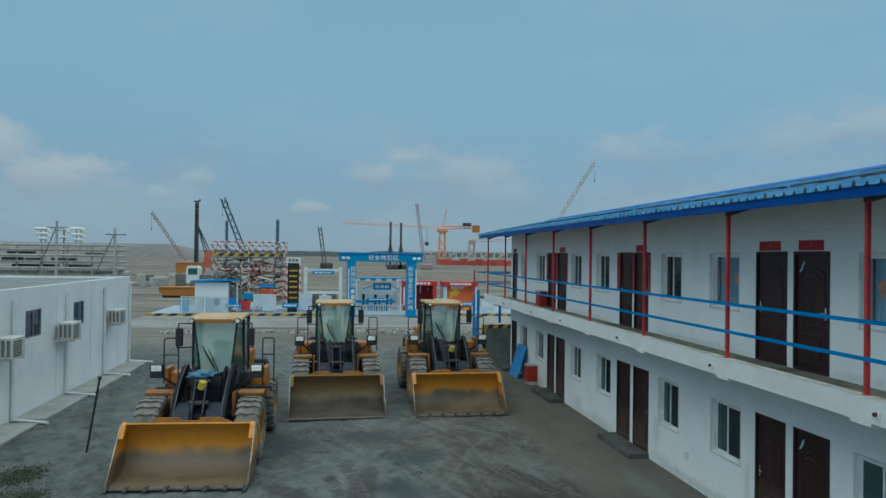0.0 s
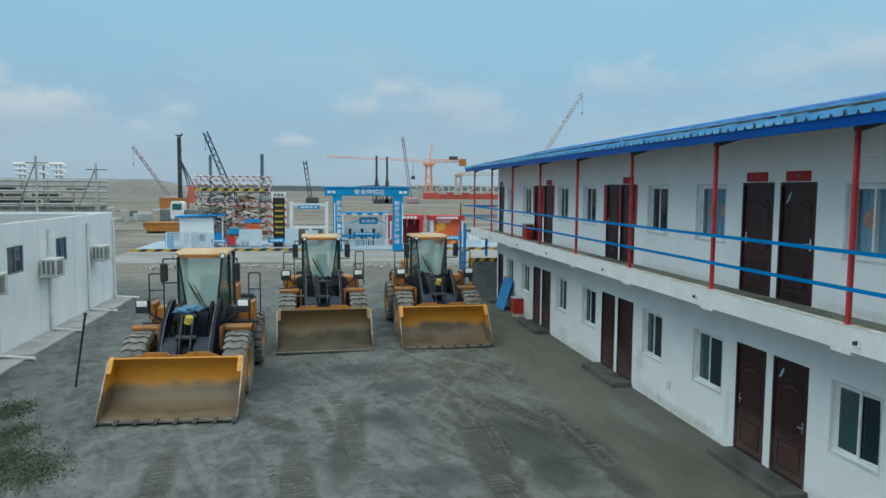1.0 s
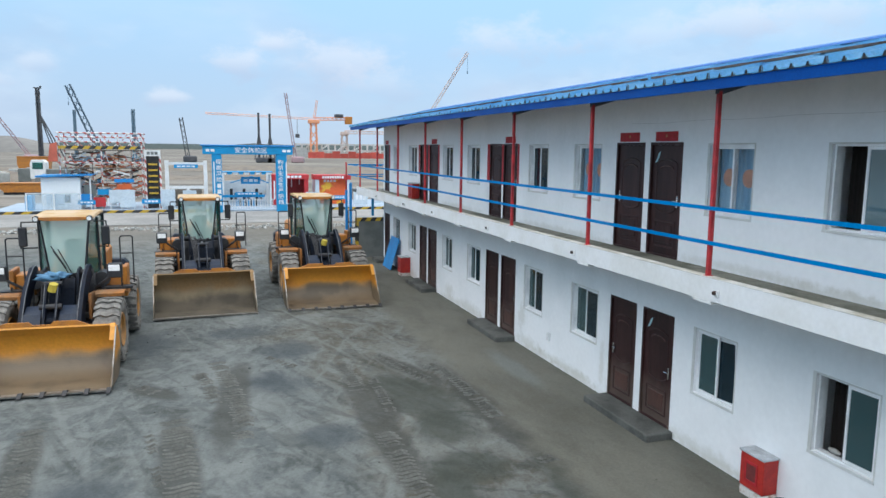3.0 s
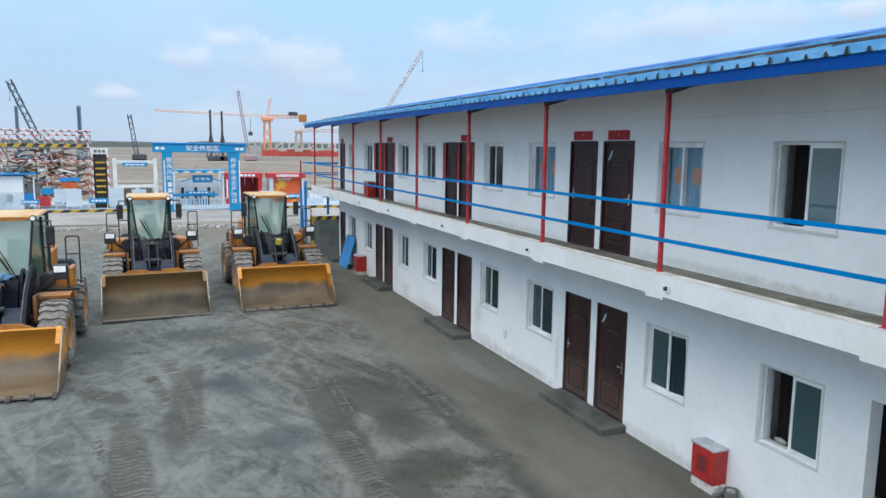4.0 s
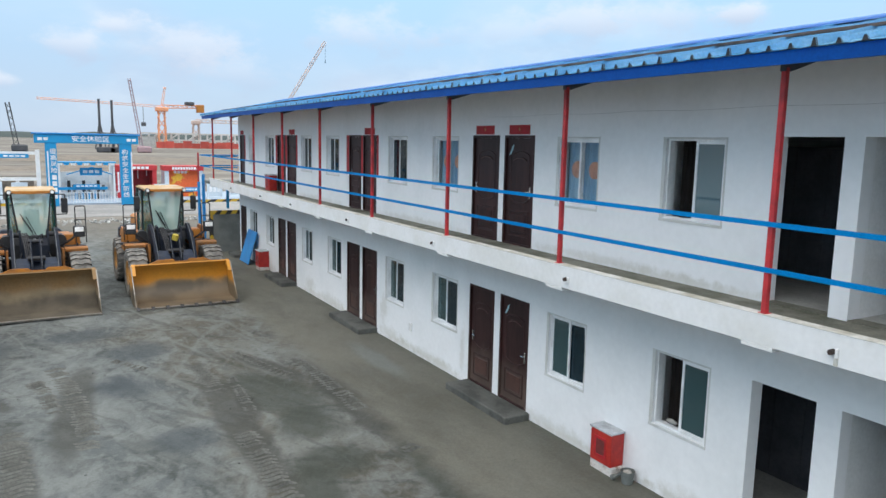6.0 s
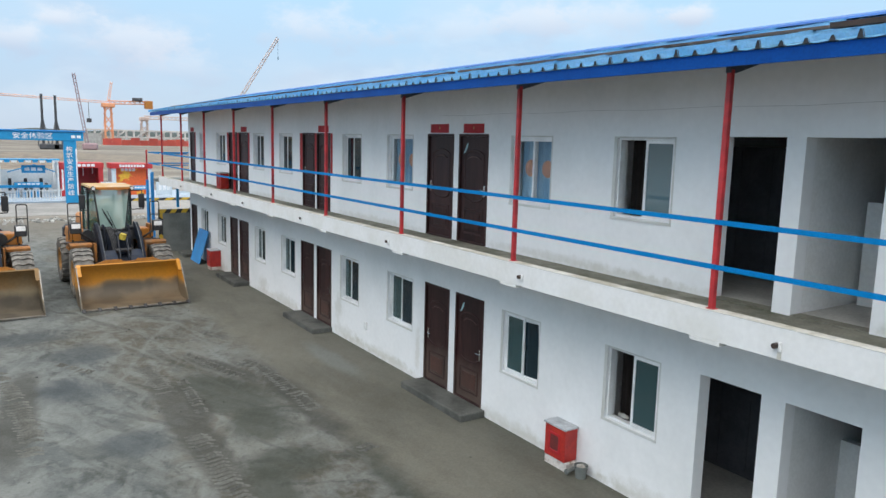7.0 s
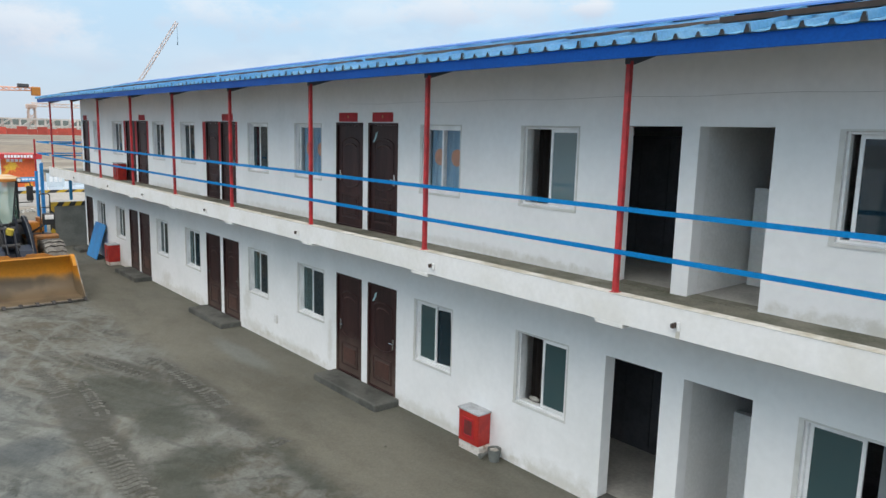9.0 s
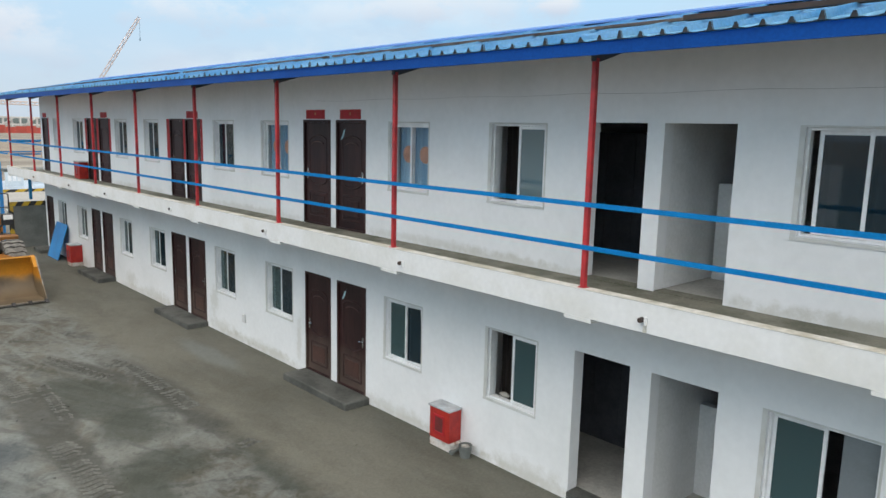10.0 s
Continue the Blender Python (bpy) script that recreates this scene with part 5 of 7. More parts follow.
    for s in (-1, 1):
        for run, r in (([(s * 0.26, 1.10, 1.95), (s * 0.24, 0.75, 2.12), (s * 0.18, 0.45, 2.14), (s * 0.10, 0.42, 2.08)], 0.02),
                       ([(s * 0.30, 1.15, 1.75), (s * 0.33, 0.70, 1.72), (s * 0.42, 0.30, 1.45), (s * 0.46, 0.0, 1.32)], 0.018)):
            bm = bmesh.new()
            pipe(bm, run, r, n=6)
            P("ram_hose", bm, M_BLACK, True)
    for i in range(4):
        x = -0.34 + 0.05 * i
        bm = bmesh.new()
        pipe(bm, [(x, 0.95, 2.05), (x - 0.02, 0.55, 2.20), (x + 0.05, 0.15, 1.85), (x + 0.08, -0.2, 1.45)], 0.018, n=6)
        P("hose", bm, M_BLACK, True)
    if rag:
        bm = bmesh.new()
        bmesh.ops.create_icosphere(bm, subdivisions=3, radius=0.26)
        for v in bm.verts:
            v.co *= 0.80 + 0.7 * noise.noise(v.co * 8.0)
            v.co.z *= 0.5
            v.co.x *= 1.5
        bmesh.ops.transform(bm, matrix=Matrix.Translation((-0.06, 0.20, 2.14)), verts=bm.verts)
        P("rag", bm, M_RAGB, True, label="crumpled blue rag", smooth=True)
    if cap:
        bm = bmesh.new()
        tube(bm, (0.02, -0.16, 1.86), (0.05, -0.20, 2.03), 0.13, 0.10, n=10)
        P("grease_cap", bm, M_RAGY, True, label="yellow cover on the pivot")

    # cab
    cab = P("cab_base", cab_base(), M_BLACK)
    y0, y1 = 1.45, 3.0
    bars_of_cab = []
    for s in (-1, 1):
        bars_of_cab += [((s * 0.40, y0, 1.9), (s * 0.575, y0 - 0.08, 3.42), 0.04), ((s * 0.70, y0 + 0.50, 1.75), (s * 0.69, y0 + 0.42, 3.42), 0.06), ((s * 0.68, y1, 1.6), (s * 0.68, y1, 3.42), 0.09)]
    bars_of_cab += [((-0.44, y0, 1.95), (0.44, y0, 1.95), 0.12), ((-0.58, y0 - 0.08, 3.41), (0.58, y0 - 0.08, 3.41), 0.05), ((-0.68, y1, 3.39), (0.68, y1, 3.39), 0.07)]
    for a, b, w in bars_of_cab:
        bm = bmesh.new()
        bar(bm, a, b, w, w)
        P("cab_pillar", bm, M_BLACK)

    def pane(name, quad, m):
        bm = bmesh.new()
        vs = [bm.verts.new(c) for c in quad]
        bm.faces.new(vs)
        bmesh.ops.solidify(bm, geom=bm.faces[:], thickness=0.008)
        p = P(name, bm, m, parent=cab)
        p.visible_shadow = False
    pane("windshield", [(-0.39, y0, 2.01), (0.39, y0, 2.01), (0.56, y0 - 0.08, 3.39), (-0.56, y0 - 0.08, 3.39)], M_WIND)
    pane("rear_window", [(-0.63, y1, 2.2), (0.63, y1, 2.2), (0.63, y1, 3.36), (-0.63, y1, 3.36)], M_REARG)
    for s in (-1, 1):
        pane("corner_window", [(s * 0.42, y0 + 0.01, 1.90), (s * 0.69, y0 + 0.49, 1.72), (s * 0.68, y0 + 0.42, 3.39), (s * 0.59, y0 - 0.07, 3.39)], M_SIDE)
        pane("side_window", [(s * 0.705, y0 + 0.54, 1.72), (s * 0.695, y1 - 0.05, 1.9), (s * 0.69, y1 - 0.05, 3.38), (s * 0.695, y0 + 0.46, 3.38)], M_SIDE)
    bm = bmesh.new()
    prism(bm, [(1.22, 3.445), (1.20, 3.475), (1.34, 3.515), (2.95, 3.53), (3.10, 3.49), (3.10, 3.445)], -0.72, 0.72)
    bmesh.ops.bevel(bm, geom=bm.edges[:], offset=0.025, segments=2, affect="EDGES")
    P("cab_roof", bm, M_CABROOF, label="dusty tan cab roof")
    bm = bmesh.new()
    prism(bm, [(-0.54, 3.43), (-0.35, 3.40), (0.35, 3.40), (0.54, 3.43), (0.54, 3.49), (-0.54, 3.49)], 1.13, 1.20, "y")
    P("roof_visor", bm, M_ORANGE)
    for s in (-1, 1):
        bm = bmesh.new()
        tube(bm, (s * 0.61, 1.24, 3.455), (s * 0.61, 1.14, 3.45), 0.075, n=14)
        lamp = P("roof_lamp", bm, M_BLACK)
        bm = bmesh.new()
        tube(bm, (s * 0.61, 1.139, 3.45), (s * 0.61, 1.128, 3.449), 0.055, n=14)
        P("lamp_glass", bm, M_LAMP, parent=lamp)
        bm = bmesh.new()
        pipe(bm, [(s * 0.64, 1.55, 3.34), (s * 0.97, 1.35, 3.36), (s * 1.01, 1.35, 2.70), (s * 0.70, 1.70, 2.66)], 0.018, n=6)
        mir = P("mirror_arm", bm, M_BLACK)
        bm = bmesh.new()
        box(bm, s * 0.95 - 0.10, s * 0.95 + 0.10, 1.29, 1.38, 2.74, 3.24, bevel=0.03)
        P("mirror", bm, M_BLACK, parent=mir)
    bm = bmesh.new()
    pipe(bm, [(0.10, 1.42, 2.0), (-0.18, 1.35, 2.65)], 0.012, n=6)
    bar(bm, (-0.34, 1.345, 2.74), (-0.02, 1.40, 2.14), 0.022, 0.025)
    bar(bm, (0.02, 1.42, 2.02), (-0.30, 1.345, 2.62), 0.014, 0.02)
    P("wiper", bm, M_BLACK, parent=cab)
    bm = bmesh.new()
    box(bm, -0.27, 0.27, 2.25, 2.75, 1.75, 2.05, bevel=0.05)
    box(bm, -0.25, 0.25, 2.68, 2.80, 2.0, 2.75, bevel=0.05)
    P("seat", bm, M_SEAT)
    bm = bmesh.new()
    tube(bm, (0, 1.65, 1.8), (0, 1.85, 2.3), 0.04, n=8)
    bmesh.ops.create_cone(bm, cap_ends=True, segments=20, radius1=0.2, radius2=0.2, depth=0.03, matrix=Matrix.Translation((0, 1.86, 2.32)) @ Matrix.Rotation(radians(-25), 4, "X"))
    P("steering_column", bm, M_SEAT)

    # rear body: hood, side boxes, platform, hand rails, exhaust, counterweight
    bm = bmesh.new()
    box(bm, -0.60, 0.60, 3.05, 5.6, 1.15, 2.25, bevel=0.08)
    P("engine_hood", bm, M_ORANGE)
    bm = bmesh.new()
    box(bm, -1.05, 1.05, 5.3, 5.95, 0.75, 1.75, bevel=0.12)
    P("counterweight", bm, M_NAVY)
    bm = bmesh.new()
    box(bm, -0.5, 0.5, 1.3, 5.4, 0.55, 1.2)
    box(bm, -1.05, 1.05, 3.0, 3.4, 0.6, 1.0)
    P("rear_frame", bm, M_BLACK)
    bm = bmesh.new()
    tube(bm, (0.45, 3.6, 2.35), (0.45, 3.6, 3.05), 0.06, n=12)
    P("exhaust", bm, M_RUST)
    for s in (-1, 1):
        a, b = (0.84, 1.54) if s > 0 else (-1.54, -0.84)
        bm = bmesh.new()
        box(bm, a, b, 1.30, 1.60, 1.56, 1.62)
        P("platform", bm, M_BLACK)
        bm = bmesh.new()
        prism(bm, [(2.2, 1.72), (2.35, 1.78), (4.0, 1.80), (4.2, 1.6), (4.2, 1.55), (2.35, 1.72)], s * 0.66, s * 1.18)
        P("rear_mudguard", bm, M_ORANGE)
        bm = bmesh.new()
        box(bm, s * 1.03 - 0.23, s * 1.03 + 0.23, 1.70, 2.30, 1.42, 1.97, bevel=0.03)
        box(bm, s * 1.03 - 0.19, s * 1.03 + 0.19, 1.690, 1.698, 1.48, 1.91)
        P("tool_box", bm, M_ORANGE)
        bm = bmesh.new()
        box(bm, s * 1.33 - 0.055, s * 1.33 + 0.055, 1.62, 2.30, 1.30, 2.10, bevel=0.02)
        P("side_plate", bm, M_ORANGE)
        bm = bmesh.new()
        box(bm, s * 1.05 - 0.25, s * 1.05 + 0.25, 1.35, 1.80, 0.62, 0.68)
        box(bm, s * 1.05 - 0.25, s * 1.05 + 0.25, 1.35, 1.80, 1.05, 1.10)
        bar(bm, (s * 0.82, 1.4, 0.6), (s * 0.82, 1.4, 1.7), 0.05, 0.05)
        bar(bm, (s * 1.28, 1.4, 0.6), (s * 1.28, 1.4, 1.7), 0.05, 0.05)
        P("step_ladder", bm, M_BLACK)
        bm = bmesh.new()
        r0, r1 = (1.26, 1.57) if s > 0 else (1.00, 1.38)
        pipe(bm, [(s * r0, 1.50, 1.70), (s * r0, 1.50, 2.90), (s * (r0 + 0.04), 1.50, 2.94), (s * (r1 - 0.04), 1.50, 2.94), (s * r1, 1.50, 2.90), (s * r1, 1.50, 1.70)], 0.02, n=6)
        pipe(bm, [(s * r0, 1.50, 2.48), (s * r1, 1.50, 2.48)], 0.016, n=6)
        P("hand_rail", bm, M_BLACK)
        bm = bmesh.new()
        tube(bm, (s * 0.78, 1.52, 1.80), (s * 0.78, 1.98, 1.80), 0.20, n=14)
        P("air_tank", bm, M_BLACK)
        for y, fr in ((0.0, True), (3.2, False)):
            m = Matrix.Translation((s * 1.22, y, TYRE_R))
            bm = tyre_mesh()
            bmesh.ops.transform(bm, matrix=m, verts=bm.verts)
            ty = P("tyre", bm, M_TYRE, fr)
            bm = rim_mesh()
            bmesh.ops.transform(bm, matrix=m, verts=bm.verts)
            P("rim", bm, M_RIM, fr, ty, "dusty yellow rim")
    return e


def cab_base():
    bm = bmesh.new()
    prism(bm, [(1.35, 1.25), (3.05, 1.25), (3.05, 1.75), (2.0, 1.75), (1.75, 1.95), (1.42, 1.95), (1.35, 1.7)], -0.64, 0.64)
    return bm


loader((-11.75, 5.78), -2.7, 0.0, M_MUD, "yellow and black wheel loader with a muddy yellow bucket", W=1.53, rag=True)
loader((-8.19, 12.35), 2.0, 1.5, M_MUD_LIT, "dusty wheel loader with a bucket caked in dried mud", teeth=False, cap=False)
loader((-4.12, 12.5), 1, 2, M_MUD, "yellow and black wheel loader parked beside the dormitory")

# curtains behind the upper windows of one room pair
M_CURTAIN = mat("blue_grey_curtain", (0.36, 0.55, 0.70), 0.9, second=(0.22, 0.40, 0.58), scale=3, fine=14, fine_amt=0.1, stretch=(1, 3, 0.2))
M_DISC = mat("orange_curtain_print", (0.78, 0.38, 0.24), 0.9, scale=4, fine=14)
for y0, y1 in (WINS_UP[4], WINS_UP[5]):
    bm = bmesh.new()
    n = 24
    rows = [[bm.verts.new((0.20 + 0.012 * math.sin(i * 1.9), y0 + 0.03 + (y1 - y0 - 0.06) * i / n, z)) for i in range(n + 1)] for z in (4.27, 5.40)]
    for i in range(n):
        bm.faces.new((rows[0][i], rows[1][i], rows[1][i + 1], rows[0][i + 1]))
    cur = part("curtain", bm, M_CURTAIN, dorm)
    for f in (0.28, 0.72):
        bm = bmesh.new()
        bmesh.ops.create_circle(bm, cap_ends=True, segments=24, radius=0.15, matrix=pose(0.183, y0 + (y1 - y0) * f, 4.88, 0, 90, 0))
        part("curtain_print", bm, M_DISC, cur, "round orange print")

# dark sheets added behind two open window halves as the shade of the rooms
M_ROOM_SHADE = mat("room_shade_brown", (0.035, 0.026, 0.022), 0.9, second=(0.025, 0.02, 0.018), scale=3, fine=14, stretch=(1, 3, 0.2))
for y0, y1, z0, z1 in ((-3.68, -3.13, 4.27, 5.42), (-3.72, -3.19, 1.06, 2.19)):
    bm = bmesh.new()
    n = 16
    rows = [[bm.verts.new((0.34 + 0.014 * math.sin(i * 1.9), y0 + (y1 - y0) * i / n, z)) for i in range(n + 1)] for z in (z0 - 0.1, z1 + 0.1)]
    for i in range(n):
        bm.faces.new((rows[0][i], rows[1][i], rows[1][i + 1], rows[0][i + 1]))
    bmesh.ops.solidify(bm, geom=bm.faces[:], thickness=0.004)
    part("curtain", bm, M_ROOM_SHADE, dorm, "dark brown sheet standing for the unlit room")

# dark lockers for the faint furniture, added to darken the open rooms
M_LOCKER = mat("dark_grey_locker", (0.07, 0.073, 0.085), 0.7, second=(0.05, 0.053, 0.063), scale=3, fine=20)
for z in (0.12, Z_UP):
    lk = empty("locker", "dark grey locker for faint furniture, added to darken the open room", "locker", "dark lockers")
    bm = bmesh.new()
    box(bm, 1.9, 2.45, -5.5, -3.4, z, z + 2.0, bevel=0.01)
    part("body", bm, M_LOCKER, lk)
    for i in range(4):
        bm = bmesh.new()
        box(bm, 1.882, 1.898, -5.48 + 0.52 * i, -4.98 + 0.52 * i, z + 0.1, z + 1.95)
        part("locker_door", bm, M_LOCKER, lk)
# ---------------------------------------------------------------- office block
M_AC = mat("ac_casing", (0.62, 0.62, 0.58), 0.5, second=(0.52, 0.5, 0.45), scale=3, fine=20)
M_PANE_B = glass("blue_office_glass", (0.03, 0.05, 0.10), 0.05, 0.9)
M_ROOFTAR = mat("grey_roof_felt", (0.22, 0.23, 0.23), 0.9, second=(0.15, 0.16, 0.16), scale=0.8, fine=15, fine_amt=0.15)
OX = -18.2
office = empty("office_block", "single-storey pale blue-white panel office with flat grey roof", "building")
OW = [(9.6, 10.9), (13.9, 15.17), (18.15, 19.3)]
wall_sheet("wall", OX - 0.12, OX, 2.0, 25.6, -0.05, 4.10, [(a, b, 2.44, 3.34) for a, b in OW], M_WHITEPANEL, office)
for q in ((-30, OX - 0.122, 25.48, 25.6), (-30, OX - 0.122, 2.0, 2.12), (-30.1, -30.001, 2.0, 25.6)):
    bm = bmesh.new()
    box(bm, *q, -0.05, 4.10)
    part("wall", bm, M_WHITEPANEL, office)
bm = bmesh.new()
box(bm, -30, OX - 0.124, 2.13, 25.47, 3.93, 4.0)
part("roof", bm, M_ROOFTAR, office)
bm = bmesh.new()
box(bm, -30, OX - 0.124, 2.13, 25.47, 2.2, 2.25)
part("inner_ceiling", bm, M_DARKROOM, office)
for y in (5.7, 9.3, 12.9, 16.5, 20.1, 23.7):
    bm = bmesh.new()
    box(bm, OX + 0.001, OX + 0.008, y - 0.02, y + 0.02, 0.0, 4.09)
    part("panel_joint", bm, M_WHITE, office)
for a, b in OW:
    w = new("window")
    w.parent = office
    bm = bmesh.new()
    for q in ((a, a + 0.05, 2.44, 3.34), (b - 0.05, b, 2.44, 3.34), (a + .05, b - .05, 2.44, 2.49), (a + .05, b - .05, 3.29, 3.34), ((a + b) / 2 - 0.03, (a + b) / 2 + 0.03, 2.49, 3.29)):
        box(bm, OX - 0.08, OX - 0.02, *q)
    part("window_frame", bm, M_GREY, w)
    bm = bmesh.new()
    box(bm, OX - 0.06, OX - 0.05, a + 0.05, b - 0.05, 2.49, 3.29)
    part("pane", bm, M_PANE_B, w)
for y in (12.9, 17.3, 21.65, 25.4):
    bm = bmesh.new()
    pipe(bm, [(OX + 0.07, y, 3.75), (OX + 0.07, y, 0.06), (OX + 1.25, y - 0.42, 0.05)], 0.055, n=10)
    tagged(part("drain_pipe", bm, M_WHITE), "white plastic drain pipe down the panel wall", "pipe", "white drain pipes")
for y0, y1 in ((13.0, 16.9), (17.5, 21.2), (21.9, 25.2), (8.5, 12.5)):
    bm = bmesh.new()
    box(bm, OX + 0.003, OX + 0.98, y0, y1, -0.03, 0.06, bevel=0.015)
    tagged(part("apron_slab", bm, M_APRON), "pale concrete apron slab along the office wall", "slab", "apron slabs", kind="structure")


def ac_unit(y, z):
    e = empty("air_conditioner", "weathered white outdoor air conditioner on wall brackets", "air conditioner", "outdoor air conditioners")
    x0, x1, y1, z1 = OX + 0.10, OX + 0.62, y + 0.88, z + 0.62
    bm = bmesh.new()
    box(bm, x0, x1, y, y1, z, z1, bevel=0.02)
    part("casing", bm, M_AC, e)
    for i in range(7):
        bm = bmesh.new()
        box(bm, x1 + 0.001, x1 + 0.012, y + 0.06, y + 0.62, z + 0.07 + 0.07 * i, z + 0.10 + 0.07 * i)
        part("grille_slat", bm, M_BLACK, e)
    for i in range(3):
        bm = bmesh.new()
        box(bm, x0 + 0.07 + 0.15 * i, x0 + 0.16 + 0.15 * i, y - 0.010, y - 0.001, z + 0.08, z1 - 0.07)
        part("side_grille", bm, M_GREY, e)
    for yy in (y + 0.12, y + 0.74):
        bm = bmesh.new()
        box(bm, OX + 0.001, x1 + 0.05, yy - 0.025, yy + 0.025, z - 0.06, z - 0.001)
        part("bracket", bm, M_WHITE, e)


ac_unit(11.5, 2.12)
ac_unit(16.3, 2.12)
ac_unit(21.9, 2.15)
bm = bmesh.new()
tube(bm, (-14.74, 9.15, 0), (-14.44, 9.15, 1.95), 0.03, n=8)
bmesh.ops.create_icosphere(bm, subdivisions=1, radius=0.06, matrix=Matrix.Translation((-14.44, 9.15, 1.95)))
tagged(part("stake", bm, M_BLACK), "thin dark steel stake leaning in the dirt", "stake")

# ---------------------------------------------------------------- safety experience yard
M_TXT = mat("white_lettering", (0.80, 0.81, 0.82), 0.6, scale=3, fine=20, fine_amt=0.03, bump=0)
M_BOARD = mat("pale_info_board", (0.56, 0.62, 0.66), 0.5, second=(0.50, 0.57, 0.62), scale=1.2, fine=9, fine_amt=0.10, bump=0)
M_REDB = mat("red_booth", (0.50, 0.03, 0.035), 0.6, second=(0.42, 0.03, 0.03), scale=2, fine=10)
M_FLAME = mat("flame_poster", (0.75, 0.13, 0.03), 0.6, second=(0.85, 0.48, 0.04), scale=1.3, mix=(0.54, 0.62), fine=6)
M_ORG = mat("orange_paint", (0.60, 0.12, 0.03), 0.55, second=(0.5, 0.10, 0.03), scale=2, fine=20)
M_PINK = mat("salmon_paint", (0.55, 0.13, 0.08), 0.6, scale=2, fine=20)
M_STAGE = mat("stage_grey_blue", (0.34, 0.42, 0.50), 0.8, second=(0.28, 0.34, 0.41), scale=1.2, fine=15)
M_BROWN = mat("dirt_brown", (0.20, 0.17, 0.13), 0.95, second=(0.14, 0.12, 0.10), scale=0.6, fine=6, fine_amt=0.2)

bm = bmesh.new()
box(bm, -24.0, 9.0, 51.3, 62.0, -0.02, 0.10)
tagged(part("yard_floor", bm, M_STAGE), "grey-blue paved floor of the exhibit yard", "floor", kind="structure")
bm = bmesh.new()
box(bm, -24.0, 9.0, 41.5, 51.0, -0.02, 0.012)
tagged(part("concrete_road", bm, M_APRON2), "pale concrete road before the exhibit yard", "road", kind="structure")
for a, b in ((-24.0, -7.8), (-1.3, 9.0)):
    tagged(striped_board("hazard_kerb", (a, 51.2, 0.0), (b, 51.2, 0.0), (0, 0, 1), 0.22, 0.6), "yellow and black striped kerb board", "kerb", "striped kerbs")


def lettering(text, x, y, z, size, parent, rot=(90, 0, 0)):
    c = bpy.data.curves.new("lettering", "FONT")
    c.body = text
    c.size = size
    c.align_x, c.align_y = "CENTER", "CENTER"
    c.extrude = 0.012
    c.offset = 0.004
    c.materials.append(M_TXT)
    o = new("lettering", c)
    o.parent = parent
    o.matrix_basis = pose(x, y, z, *rot)
    return o


def bars(x, y, z, w, h, n, parent, m=None, name="lettering_bar"):
    """n plain bars of unreadable writing in a row, facing -y."""
    for i in range(n):
        bm = bmesh.new()
        s = w / n
        box(bm, x + i * s + s * 0.12, x + (i + 1) * s - s * 0.12, y - 0.012, y, z, z + h)
        part(name, bm, m or M_TXT, parent)


gate = empty("entrance_gate", "blue steel entrance gate with white lettering", "gate")
for x0, x1 in ((-7.52, -6.76), (-2.47, -1.62)):
    bm = bmesh.new()
    box(bm, x0, x1, 50.0, 50.6, 0.0, 5.05, bevel=0.03)
    part("gate_post", bm, M_BLUE, gate)
bm = bmesh.new()
box(bm, -8.2, -1.12, 49.95, 50.65, 5.03, 5.72, bevel=0.03)
part("gate_beam", bm, M_BLUE, gate)
bm = bmesh.new()
box(bm, -8.35, -1.0, 49.85, 50.75, 5.722, 5.85, bevel=0.02)
part("gate_cap", bm, M_BLUE_L, gate)
lettering("安全体验区", -4.45, 49.93, 5.36, 0.52, gate)
for i, ch in enumerate("构筑安全生产防线"):
    lettering(ch, -2.12, 49.98, 4.35 - 0.50 * i, 0.46, gate)
for i, ch in enumerate("提高风险"):
    lettering(ch, -7.0, 49.98, 4.35 - 0.50 * i, 0.46, gate)
for i in range(4):
    bars(-7.2, 49.985, 2.15 - 0.50 * i, 0.40, 0.36, 1, gate)
for x in (-1.72, -7.42):
    bars(x, 49.985, 0.7, 0.12, 3.7, 1, gate)
for x in (-8.0, -2.0):
    bars(x, 49.94, 5.25, 0.75, 0.22, 2, gate)


gate.matrix_basis = Matrix.Translation((0, 0, 0)) @ Matrix.Diagonal((1, 1, 0.935, 1))


def sign(x0, x1, y, z0, z1, m, parent=None, label="", name="sign_board", n=0):
    bm = bmesh.new()
    box(bm, x0, x1, y, y + 0.05, z0, z1)
    ob = part(name, bm, m, parent)
    if n:
        bars(x0 + (x1 - x0) * 0.1, y - 0.002, z0 + (z1 - z0) * 0.3, (x1 - x0) * 0.8, (z1 - z0) * 0.4, n, parent or ob)
    return ob


# open exhibition shed behind the gate
shed = empty("exhibition_shed", "open white exhibition shed with blue valance and display counter", "shed")
bm = bmesh.new()
box(bm, -6.6, -2.4, 59.9, 60.0, 0.1, 2.35)
part("back_panel", bm, M_BOARD, shed)
for x in (-6.6, -2.5):
    bm = bmesh.new()
    box(bm, x, x + 0.14, 56.0, 59.9, 0.1, 3.36)
    part("side_frame", bm, M_WHITE, shed)
bm = bmesh.new()
box(bm, -6.75, -2.25, 55.8, 57.6, 3.362, 3.44)
part("roof", bm, M_BLUE, shed)
for i in range(9):
    bm = bmesh.new()
    x = -6.7 + 0.49 * i
    prism(bm, [(x, 3.36), (x + 0.44, 3.36), (x + 0.38, 3.16), (x + 0.06, 3.16)], 55.83, 55.86, "y")
    part("valance", bm, M_BLUE if i % 2 else M_WHITE, shed)
